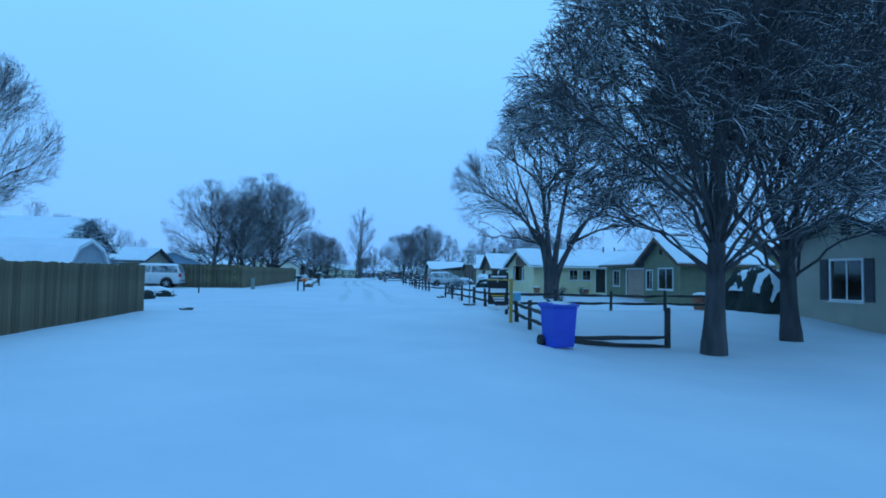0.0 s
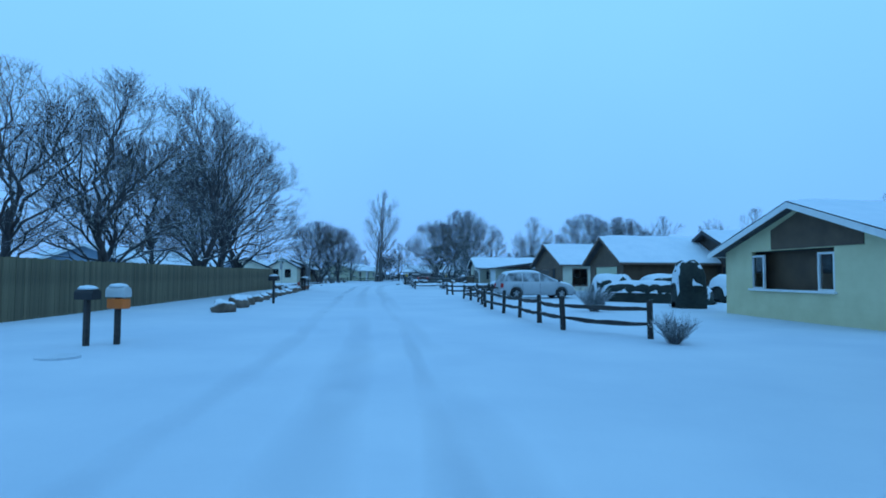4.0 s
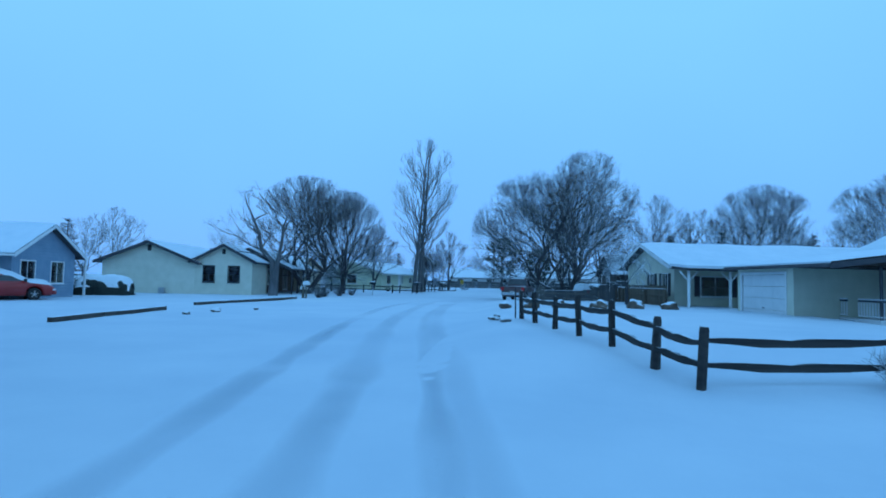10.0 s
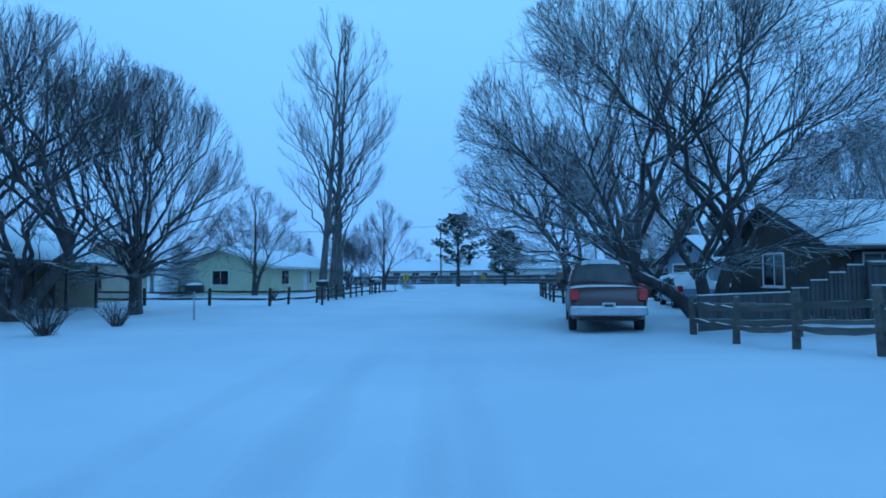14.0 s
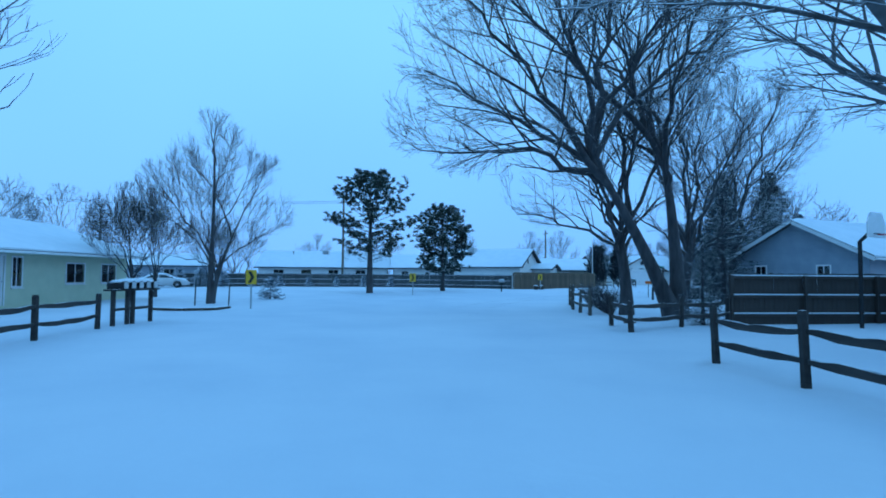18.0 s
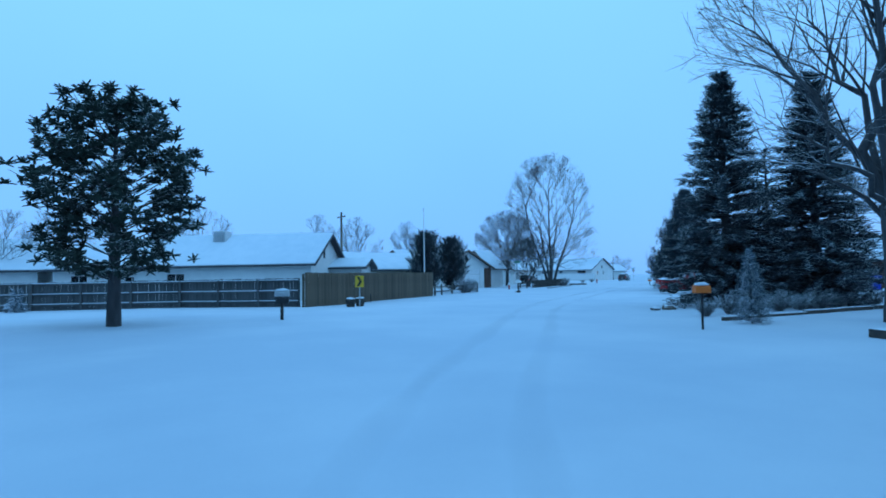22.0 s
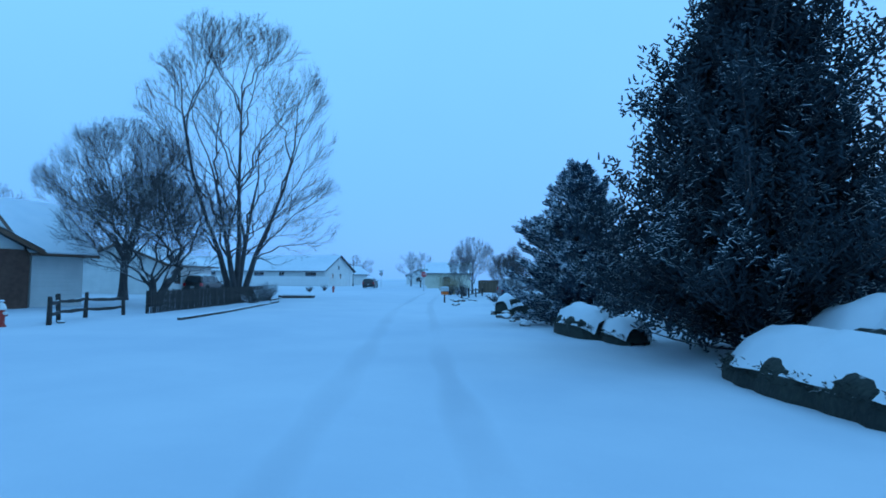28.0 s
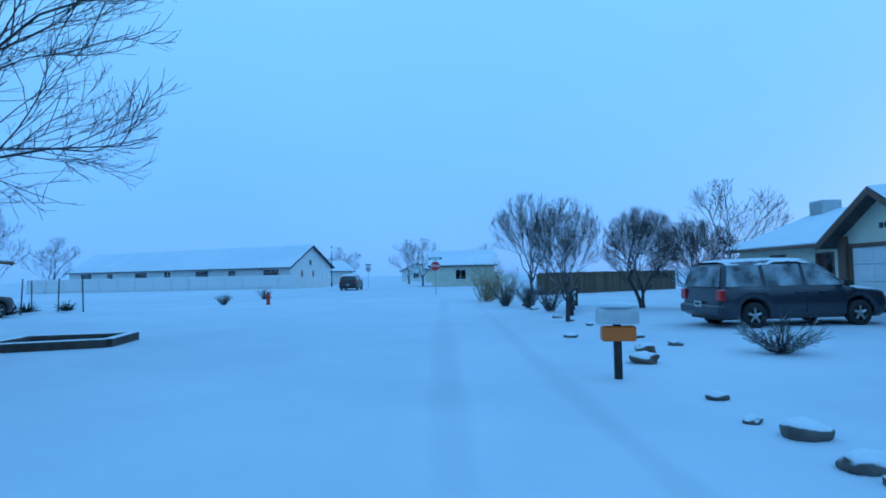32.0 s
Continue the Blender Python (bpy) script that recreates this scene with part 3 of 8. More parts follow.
P_DENSE = crown_tree("bare_tree", "leafless ash with a dense dark crown", 77, [(0, 0, 7.4, 3.2, 3.2, 4.6, 0.9, 0), (0, 0, 4.9, 4.3, 4.3, 2.7, 0.9, 0)], [upright(2.2, 0.1)], 25, 0.21, dens=1.2, twig=M_TWIGD, droop=0.22, tip_r=0.0095, steep=0.75, bare=1.5, twig_len=0.6)
P_ASH = crown_tree("bare_tree", "tall leafless ash tree with dark bark and dense twigs", 3, [(0, 0, 7.0, 5.2, 5.2, 4.4, 1, 0.2)], [upright(2.6)], 16, 0.27, dens=1.15)
P_BIGASH = crown_tree("bare_tree", "large spreading leafless ash with dark bark", 61, [(0.3, 0, 8.9, 5.0, 5.4, 6.2, 1, 0), (-3.5, 0, 7.2, 3.4, 3.8, 3.4, 0.5, 0), (3.6, 0, 7.2, 3.4, 3.8, 3.4, 0.5, 0)],
                      [[(-0.06, 0, 0), (-0.06, 0, 2.6), (-0.3, 0, 4.2), (-0.7, 0.2, 8.0)], [(0.16, 0, 0), (0.14, 0, 2.0), (0.9, 0.1, 3.2), (3.4, 0.3, 6.8)], [(-0.18, 0, 0), (-0.16, 0, 2.6), (-0.7, -0.1, 3.9), (-1.7, -0.2, 6.8)], [(0.05, 0.12, 0), (0.1, 0.12, 2.6), (0.6, 0.4, 4.6), (1.3, 0.9, 8.6)]],
                      26, 0.28, droop=0.12, ragged=0.3, tip_r=0.008, bare=3.4, dens=1.15)
P_FORK = crown_tree("bare_tree", "dark leafless tree with a spreading crown behind the plank fence", 21, [(0, 0, 7.9, 5.0, 5.0, 5.9, 1, 0), (2.5, 0, 5.4, 4.4, 4.2, 2.4, 0.3, 0), (-2.5, 0, 5.0, 3.6, 4.2, 2.0, 0.2, 0)], [upright(2.3, 0.3), [(0.1, 0, 0), (0.3, 0.1, 1.6), (0.6, 0.2, 2.6), (1.1, 0.3, 3.9)]], 15, 0.21, dens=0.95, spread=0.85, ragged=0.3, twig=M_TWIGD, tip_r=0.008)
P_WHITE = crown_tree("bare_tree", "huge leafless maple with a stout whitewashed trunk", 63, [(0, 0, 9.2, 6.6, 6.6, 6.0, 1, 0), (-6, -1, 8.2, 5.4, 4.4, 3.6, 0.6, 0)],
                     [[(0, 0, 0), (0, 0, 1.5), (0.05, 0, 2.7)]], 14, 0.46, bark=M_BARK2, flare=1.2, steep=0.75, ragged=0.35, tip_r=0.007)
P_LEAN = crown_tree("bare_tree", "huge leafless ash leaning out over the road", 64, [(-4.6, -0.5, 9.6, 5.6, 5.0, 4.4, 1, 0), (-0.5, 1, 11.0, 4.2, 4.5, 4.2, 0.6, 0), (-7.0, -1, 6.6, 3.6, 3.2, 2.0, 0.35, 0)],
                    [[(0, 0, 0), (-0.7, 0, 1.6), (-1.7, -0.1, 3.6), (-3.2, -0.2, 5.5)], [(0.25, 0.1, 0), (0.25, 0.2, 2.0), (0.1, 0.2, 4.0), (-0.2, 0.3, 6.0)]], 17, 0.29, droop=0.06, ragged=0.35, tip_r=0.007)
P_RISE = crown_tree("bare_tree", "tall leafless ash with limbs rising over the fence", 65, [(0.6, 0, 9.6, 4.8, 4.8, 5.6, 1, 0.1), (-3.0, 0, 7.0, 4.0, 4.0, 3.4, 0.4, 0)], [upright(3.0, -0.3)], 13, 0.3, ragged=0.3, droop=0.05, tip_r=0.007)
P_MAPLE = crown_tree("bare_tree", "broad leafless maple with many fine frosted twigs", 8, [(-1.0, 0, 6.0, 7.2, 6.4, 5.4, 1, 0), (1.8, 0, 7.6, 4.6, 5.0, 5.6, 0.6, 0), (-4.4, 0, 4.2, 4.4, 4.5, 3.0, 0.45, 0)],
                     [[(0, 0, 0), (-0.1, 0, 0.8), (-0.2, 0, 1.3), (-0.3, 0, 1.8)], [(0.3, 0.1, 0), (0.5, 0.1, 1.0), (0.8, 0.1, 1.8), (1.1, 0.1, 2.6)], [(-0.3, 0, 0), (-0.9, 0, 0.8), (-1.5, 0.1, 1.2), (-2.4, 0.2, 1.5)]], 28, 0.22, ragged=0.35, spread=0.8, dens=1.25, tip_r=0.0062)
P_POPLAR = crown_tree("poplar_tree", "very tall narrow leafless poplar with pale bark", 5, [(0.9, 0, 12.4, 4.1, 3.8, 5.6, 1, 0), (0.9, 0, 8.4, 3.6, 3.4, 3.6, 0.35, 0)],
                      [[(0, 0, 0), (0.3, 0, 3.6), (0.6, 0.05, 7.2), (0.9, 0, 11.0), (1.1, 0.1, 14.5)]], 17, 0.21, steep=1.7, up=0.28, spread=0.6, bark=M_BARK2, bare=3.6, dens=0.72, sides=0.32)
P_COTTON = crown_tree("cottonwood_tree", "very tall leafless cottonwood with several upright stems", 12,
                      [(0, 0, 11.8, 6.0, 5.4, 8.4, 1, 0), (0.8, 0, 6.2, 6.2, 5.2, 4.2, 0.4, 0)],
                      [[(0, 0, 0), (0.1, 0, 4), (0, 0, 7), (0, 0.1, 10), (0, 0, 14)], [(-0.3, 0, 0), (-1.0, 0, 3.0), (-1.9, 0, 5.6), (-2.7, 0, 8.5), (-3.3, 0, 12)], [(0.35, 0, 0), (1.1, 0, 3), (2.0, 0, 5.5), (2.8, 0, 8), (3.4, 0, 11)], [(0.1, 0.3, 0), (0.8, 1.4, 4), (1.2, 2.0, 6.5), (1.8, 2.6, 9)], [(-0.1, -0.3, 0), (-0.8, -1.0, 4), (-1.3, -1.4, 6), (-1.8, -1.8, 8)]],
                      38, 0.165, steep=1.7, up=0.2, spread=0.75, dens=0.92, sides=0.4, bare=2.4, tip_r=0.0075, ragged=0.35)
P_WILLOW = crown_tree("globe_willow", "leafless globe willow with a dense rounded crown", 17, [(0, 0, 5.2, 5.2, 5.2, 5.2, 1, 0)],
                      [[(0, 0, 0), (0.05, 0, 0.7), (0.1, 0, 1.2), (0.1, 0, 1.8)], [(0.15, 0, 0), (0.5, 0.1, 0.8), (0.9, 0.2, 1.4), (1.5, 0.4, 2.2)], [(-0.15, 0, 0), (-0.4, -0.1, 0.8), (-0.8, -0.2, 1.5), (-1.4, -0.4, 2.3)]], 32, 0.24, dens=0.88, ragged=0.05, spread=0.55, up=0.2, twig=M_TWIG, tip_r=0.0055, wave=0.05)
P_YOUNG = crown_tree("young_tree", "small leafless vase-shaped yard tree", 29, [(0, 0, 3.9, 2.1, 2.1, 2.2, 1, 0.1)], [upright(1.2)], 9, 0.1, dens=1.2, steep=1.5, up=0.25, twig_len=0.3)
P_SLIM = crown_tree("bare_tree", "slim leafless tree with a straight leader", 31, [(0, 0, 6.0, 2.4, 2.6, 3.6, 1, 0.3), (-2.2, 0, 4.8, 1.7, 1.7, 2.4, 0.35, 0), (2.3, 0, 5.2, 1.9, 1.7, 2.3, 0.4, 0)], [[(0, 0, 0), (0.05, 0, 2), (0.08, 0, 3.6), (0.1, 0, 5.4), (0.05, 0.05, 7.5)], [(0.1, 0, 0), (0.3, 0, 1.6), (0.7, 0.05, 2.6), (1.1, 0.1, 3.6)]], 13, 0.13, steep=1.5, up=0.22, dens=1.1, bare=1.6)
P_PLUM = crown_tree("plum_tree", "low spreading leafless tree with dense snowy twigs", 33, [(0, 0, 3.4, 3.1, 3.1, 2.2, 1, 0.1)], [upright(1.0), [(0.1, 0, 0), (0.4, 0, 0.8), (0.7, 0.05, 1.2), (1.1, 0.1, 1.7)]], 16, 0.14, dens=1.4, twig=M_TWIGD, twig_len=0.3)
# far trees: distance haze is put into pale twigs and bark
P_FAR = crown_tree("bare_tree", "distant leafless tree, paled in place of haze", 41, [(0, 0, 5.8, 4.3, 4.3, 4.2, 1, 0.1)], [upright(1.8)], 10, 0.2, dens=0.62, tip_r=0.014, twig=M_TWIGF, bark=M_TWIGF)
P_FAR2 = crown_tree("bare_tree", "distant leafless tree, paled in place of haze", 42, [(-1.8, 0, 5.4, 2.8, 3.0, 4.0, 1, 0.1), (2.0, 0, 6.2, 2.6, 3.0, 3.9, 1, 0.1)], [upright(1.4, -0.5), [(0.1, 0, 0), (0.5, 0, 1.2), (0.9, 0, 2.0), (1.2, 0, 3.0)]], 11, 0.17, dens=0.62, tip_r=0.014, twig=M_TWIGF, bark=M_TWIGF, up=0.2)
P_LOPPED = crown_tree("bare_tree", "old lopped leafless tree with few twisted limbs", 52, [(-1.8, 0, 6.4, 1.6, 1.4, 2.6, 0.6, 0), (1.3, 0, 5.2, 1.4, 1.4, 2.2, 0.5, 0), (2.6, 0.3, 4.2, 1.8, 1.4, 1.0, 0.3, 0), (-3.4, 0, 4.8, 1.8, 1.4, 1.4, 0.4, 0)],
                      [[(0, 0, 0), (0.05, 0, 1.6), (-0.1, 0, 2.7), (-0.8, 0, 3.6), (-1.0, 0, 4.8), (-1.6, 0.1, 6.3)], [(0.1, 0, 0), (0.2, 0, 1.6), (0.3, 0, 2.7), (0.5, 0, 4.0), (0.6, 0, 5.4)]], 12, 0.2, dens=0.75, wave=0.16, bark=M_BARK2, bare=2.6, ragged=0.4)
P_WEEP = crown_tree("weeping_tree", "small leafless weeping tree with snow along its hanging twigs", 87, [(0, 0, 2.3, 1.3, 1.3, 1.5, 1, 0)], [upright(1.3)], 9, 0.09, dens=1.0, droop=0.55, up=0.0, twig=M_TWIGF, tip_r=0.008)
PROTOS = [P_WEEP, P_DENSE, P_ASH, P_BIGASH, P_FORK, P_WHITE, P_LEAN, P_RISE, P_MAPLE, P_POPLAR, P_COTTON, P_WILLOW, P_YOUNG, P_SLIM, P_PLUM, P_FAR, P_FAR2, P_LOPPED]

# first stretch
plant(P_DENSE, 6.7, 13.8, 20, 1.22, 1.22, "leafless ash with a dense dark crown by the front fence", -0.35)
plant(P_DENSE, 10.9, 17.45, 140, 1.25, 1.25, "leafless ash with a dense dark crown by the tan house", -0.36)
plant(P_BIGASH, 7.3, 37.4, 0, 1.0, 1.0, "large spreading leafless ash in front of the yellow house")
plant(P_ASH, -20.8, 22, 200, 0.9, 0.98)
for x, y, r, s, z in ((-21.8, 69.7, 10, 1.0, 1.0), (-23.9, 77.8, 80, 0.95, 1.0), (-24.6, 84.2, 150, 1.25, 1.05), (-21.5, 61.0, 240, 0.95, 0.86),
                      (-23.5, 56.5, 300, 0.9, 0.78), (-25.5, 65, 30, 0.85, 0.78), (-26.5, 73, 115, 0.8, 0.82), (-30, 90, 15, 0.85, 0.78)):
    plant(P_FORK, x, y, r, s * 1.05, z)
plant(P_ASH, -27, 80, 50, 0.75, 0.95)
plant(P_ASH, 23.5, 166, 80, 1.35, 1.4, "tall leafless tree far behind the cream ranch house")
plant(P_ASH, 24.5, 140, 10, 1.1, 1.1, "tall leafless tree far behind the cream ranch house")
plant(P_FAR2, 7.5, 142.5, 60, 1.0, 0.95, "pale leafless tree behind the dark brown house")
# bend to the north
plant(P_LOPPED, -30.9, 126.5, 0, 1.3, 1.06)
plant(P_WILLOW, -31.0, 134.7, 0, 1.1, 1.08)
plant(P_WILLOW, -28.4, 137.8, 100, 0.86, 1.0, "globe willow with a slightly lower rounded crown")
plant(P_MAPLE, -7.0, 132.6, 0, 1.0, 1.0)
plant(P_WEEP, -5.07, 116.8, 0, 1.15, 1.2)
plant(P_SLIM, -30.7, 160.0, 0, 1.15, 0.95)
plant(P_POPLAR, -23.4, 151.0, 0, 1.05, 1.08)
plant(P_POPLAR, -23.1, 152.9, 25, 0.95, 1.12)
plant(P_POPLAR, -23.0, 155.5, 95, 1.1, 0.98)
plant(P_WHITE, -3.6, 151.2, 0, 1.0, 1.0, "huge leafless maple with a stout whitewashed trunk inside the rail fence")
plant(P_LEAN, -3.5, 162.3, 0, 1.0, 1.0)
plant(P_RISE, -4.2, 164.4, 0, 0.8, 0.9)
plant(P_RISE, 1.8, 169.6, 120, 0.85, 0.9)
plant(P_RISE, 12.6, 179.6, 0, 1.1, 1.1, "large leafless ash rising behind the snowy bed")
plant(P_SLIM, -21.45, 173.3, 0, 1.0, 1.0, "slim leafless tree beside the snowy verge")
plant(P_YOUNG, -25.6, 175.2, 40, 1.2, 1.0)
plant(P_YOUNG, -27.5, 200.6, 90, 1.2, 1.2)
plant(P_YOUNG, -26.3, 181.0, 10, 1.1, 1.1)
# last stretch
plant(P_COTTON, 54.05, 236.05, -28, 1.14, 1.02)
plant(P_PLUM, 44.2, 230.4, 0, 1.45, 1.2)
plant(P_ASH, 47.6, 238.6, 60, 0.95, 1.0)
plant(P_YOUNG, 68.55, 225.85, 0, 0.62, 0.62, "thin leafless sapling in the front yard")
plant(P_YOUNG, 59.85, 217.75, 100, 0.45, 0.6, "thin leafless sapling in the front yard")
plant(P_YOUNG, 84.05, 232.65, 200, 1.2, 1.05)
plant(P_PLUM, 74.85, 224.65, 80, 0.5, 0.72, "dense dark twiggy bush beside the van")
plant(P_PLUM, 74.55, 222.75, 200, 0.55, 0.6)
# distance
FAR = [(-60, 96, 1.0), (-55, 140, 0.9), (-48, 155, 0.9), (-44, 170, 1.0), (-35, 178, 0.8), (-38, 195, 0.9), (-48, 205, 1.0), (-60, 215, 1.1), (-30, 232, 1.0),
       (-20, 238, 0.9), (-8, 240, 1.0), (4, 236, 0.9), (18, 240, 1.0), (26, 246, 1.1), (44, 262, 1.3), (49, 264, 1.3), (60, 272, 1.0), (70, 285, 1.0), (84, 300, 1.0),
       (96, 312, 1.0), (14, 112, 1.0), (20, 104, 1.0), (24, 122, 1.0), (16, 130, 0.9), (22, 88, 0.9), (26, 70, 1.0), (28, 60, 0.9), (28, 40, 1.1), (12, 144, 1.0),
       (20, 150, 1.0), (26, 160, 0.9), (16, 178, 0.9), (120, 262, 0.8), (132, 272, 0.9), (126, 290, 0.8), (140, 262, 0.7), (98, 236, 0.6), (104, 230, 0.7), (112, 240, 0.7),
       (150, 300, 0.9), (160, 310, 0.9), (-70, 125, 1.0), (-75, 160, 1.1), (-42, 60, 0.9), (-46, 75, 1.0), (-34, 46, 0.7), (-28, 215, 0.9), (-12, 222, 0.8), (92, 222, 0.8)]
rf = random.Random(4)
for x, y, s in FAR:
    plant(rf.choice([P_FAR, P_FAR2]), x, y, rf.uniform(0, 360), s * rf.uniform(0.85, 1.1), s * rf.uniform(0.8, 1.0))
for p in PROTOS:
    gone(p)

# ---- evergreens ----


def evergreen(name, label, seed, height, radius, kind="spruce", needles=None, bare=0.03, whorls=26, per=11, sprigs=13, sprig=1.0):
    """A conifer: trunk, limbs and many needle sprigs."""
    rnd = random.Random(seed)
    trunk, limbs, sp = [], [], []
    n = 8
    for i in range(n):
        trunk.append((0, 0, height * i / n - 0.05, 0, 0, height * (i + 1) / n - 0.05, 0.022 * height * (1 - i / n) + 0.02, 0.022 * height * (1 - (i + 1) / n) + 0.02))
    for w in range(whorls):
        f = bare + (1 - bare) * (w / whorls) ** (1.0 if kind != "pine" else 0.9)
        z = f * height
        if kind in ("spruce", "fan"):
            L = radius * (1 - f) ** 0.72 * (0.85 if f < 0.06 else 1.0)
            rise = 0.05 + 0.25 * f
        elif kind == "juniper":
            L = radius * math.sin(math.pi * min(1, 0.28 + 0.72 * f)) ** 0.7
            rise = 0.9 + 0.8 * f
        elif kind == "cone":
            L = 1.08 * radius * (1 - f) ** 0.7
            rise = 0.1 + 1.1 * f
        else:
            g2 = (f - bare) / (1 - bare)
            L = radius * math.sin(math.pi * (0.22 + 0.72 * g2)) ** 0.8
            rise = 0.25 + 0.6 * g2
        m = max(4, int(per * (0.45 + 0.55 * (1 - f))))
        for k in range(m):
            a = 6.283 * (k + rnd.random() * 0.8) / m + w * 1.1
            Lk = L * (rnd.uniform(0.62, 1.14) if kind != "fan" else rnd.uniform(0.6, 1.08)) + 0.1
            if kind in ("fan", "cone"):
                Lk *= 1 + 0.35 * noise.noise(Vector((math.cos(a) * 1.6, math.sin(a) * 1.6, z * 0.9 + seed)))
            d = Vector((math.cos(a), math.sin(a), rise + rnd.uniform(-0.12, 0.3))).normalized()
            p = Vector((0, 0, z + rnd.uniform(-0.02, 0.02) * height))
            steps = 3
            pts = [p]
            for s in range(steps):
                dd = d + Vector((0, 0, (-0.14 if kind == "spruce" else 0.1) * s))
                pts.append(pts[-1] + dd.normalized() * Lk / steps)
            for s in range(steps):
                limbs.append((*pts[s], *pts[s + 1], 0.03 * (1 - s / 4) * (height / 8), 0.03 * (1 - (s + 1) / 4) * (height / 8)))
            cnt = max(3, int(sprigs * (0.35 + 0.65 * Lk / radius)))
            lo = 0.2 if kind != "pine" else 0.5
            for j in range(cnt):
                t = lo + (1 - lo) * (j + rnd.random()) / cnt
                i0 = min(steps - 1, int(t * steps))
                q = pts[i0].lerp(pts[i0 + 1], t * steps - i0)
                if kind == "pine":
                    c = q + Vector((rnd.gauss(0, 0.2), rnd.gauss(0, 0.2), rnd.gauss(0.08, 0.12)))
                    for _ in range(16):
                        e = Vector((rnd.gauss(0, 1), rnd.gauss(0, 1), rnd.gauss(0.5, 0.8))).normalized() * rnd.uniform(0.12, 0.24)
                        sp.append((*c, *(c + e), 0.03, 0.016))
                elif kind == "fan":
                    sway = (1 - t) * 0.40 * Lk / radius + 0.05
                    q = q + Vector((-math.sin(a), math.cos(a), 0)) * rnd.gauss(0, sway) + Vector((0, 0, rnd.gauss(0.02, 0.05)))
                    for _ in range(4):
                        e = (d * rnd.uniform(0.4, 1.1) + Vector((rnd.gauss(0, 0.55), rnd.gauss(0, 0.55), rnd.uniform(0.0, 0.6)))).normalized() * rnd.uniform(0.14, 0.27)
                        sp.append((*q, *(q + e), 0.034, 0.016))
                elif kind == "cone":
                    q = q + Vector((rnd.gauss(0, 0.13), rnd.gauss(0, 0.13), rnd.gauss(0, 0.1)))
                    lift = rnd.uniform(0.2, 0.55)
                    for i in range(7):
                        c = q + Vector((rnd.gauss(0, 0.06), rnd.gauss(0, 0.06), lift * i / 6))
                        e = Vector((rnd.gauss(0, 0.8), rnd.gauss(0, 0.8), rnd.uniform(0.1, 1.1))).normalized() * rnd.uniform(0.08, 0.16)
                        sp.append((*c, *(c + e), 0.026, 0.014))
                else:
                    side = Vector((-math.sin(a), math.cos(a), 0)) * rnd.choice((-1, 1)) * rnd.uniform(0.3, 1.0)
                    e = (d * rnd.uniform(0.4, 1.0) + side + Vector((0, 0, rnd.uniform(-0.25, 0.25 if kind == "spruce" else 0.9)))).normalized()
                    ll = rnd.uniform(0.22, 0.42) * (0.6 + 0.5 * radius / 2.5) * sprig
                    q = q + Vector((rnd.gauss(0, 0.05), rnd.gauss(0, 0.05), rnd.gauss(0, 0.07)))
                    sp.append((*q, *(q + e * ll), 0.034 * (0.6 + 0.4 * radius / 2.5) * sprig ** 1.2, 0.008))
    for _ in range(8):
        e = Vector((rnd.gauss(0, 0.5), rnd.gauss(0, 0.5), 1)).normalized() * 0.4
        sp.append((0, 0, height - 0.35, *(Vector((0, 0, height - 0.35)) + e), 0.06, 0.01))
    t = thing(name, label, "tree")
    part("trunk", tubes_mesh("trunk", trunk, M_BARK, 7), M_BARK, t)
    part("branchwork", tubes_mesh("branchwork", limbs, M_BARK, 4), M_BARK, t)["kind"] = "stuff"
    part("crown", tubes_mesh("crown", sp, needles or M_NEEDLE, 3), needles or M_NEEDLE, t)["kind"] = "stuff"
    return t


P_SPR = evergreen("spruce_tree", "tall dark spruce with snow on its drooping boughs", 2, 9.5, 2.6, whorls=38, per=17, sprigs=95, sprig=0.55)
P_SPF = evergreen("spruce_tree", "distant dark spruce with a little snow on it", 3, 9.5, 2.6, whorls=24, per=12, sprigs=12)
P_BLU = evergreen("blue_spruce", "broad blue spruce thickly dusted with snow", 6, 5.2, 2.9, needles=M_BLUEN, whorls=24, per=14, sprigs=36, sprig=0.62)
P_BLUN = evergreen("blue_spruce", "broad blue spruce thickly dusted with snow", 6, 5.2, 2.9, kind="fan", needles=M_BLUEN, whorls=22, per=15, sprigs=60)
P_JUN = evergreen("juniper_tree", "dense dark upright juniper with snow flecks", 9, 5.6, 2.8, kind="juniper", whorls=30, per=18, sprigs=26, sprig=0.8)
P_PIN = evergreen("pine_tree", "open-crowned dark pine with a bare lower trunk", 14, 9.0, 2.9, kind="pine", needles=M_PINE, bare=0.3, whorls=17, per=7, sprigs=13)
P_PIN2 = evergreen("pine_tree", "dense dark pine with a short bare trunk", 15, 7.0, 2.2, kind="pine", needles=M_PINE, bare=0.2, whorls=16, per=8, sprigs=13)
P_TINY = evergreen("young_spruce", "knee-high young spruce half covered with snow", 19, 1.1, 0.6, whorls=9, per=8, sprigs=8, needles=M_BLUEN)
P_CONE = evergreen("evergreen_tree", "very large dense dark evergreen with upright tips and snow flecks", 23, 9.0, 3.3, kind="cone", needles=M_CONE, whorls=36, per=19, sprigs=30)
EVER = [P_CONE, P_BLUN, P_SPF, P_SPR, P_BLU, P_JUN, P_PIN, P_PIN2, P_TINY]
plant(P_SPR, 17.2, 187.2, 0, 1.12, 1.1)
plant(P_SPR, 19.6, 184.6, 70, 1.12, 1.06)
plant(P_SPF, 23.5, 188.5, 140, 0.85, 0.85)
plant(P_SPF, 6.2, 172.6, 30, 0.8, 0.75)
plant(P_SPF, 9.5, 173.4, 210, 0.8, 0.78)
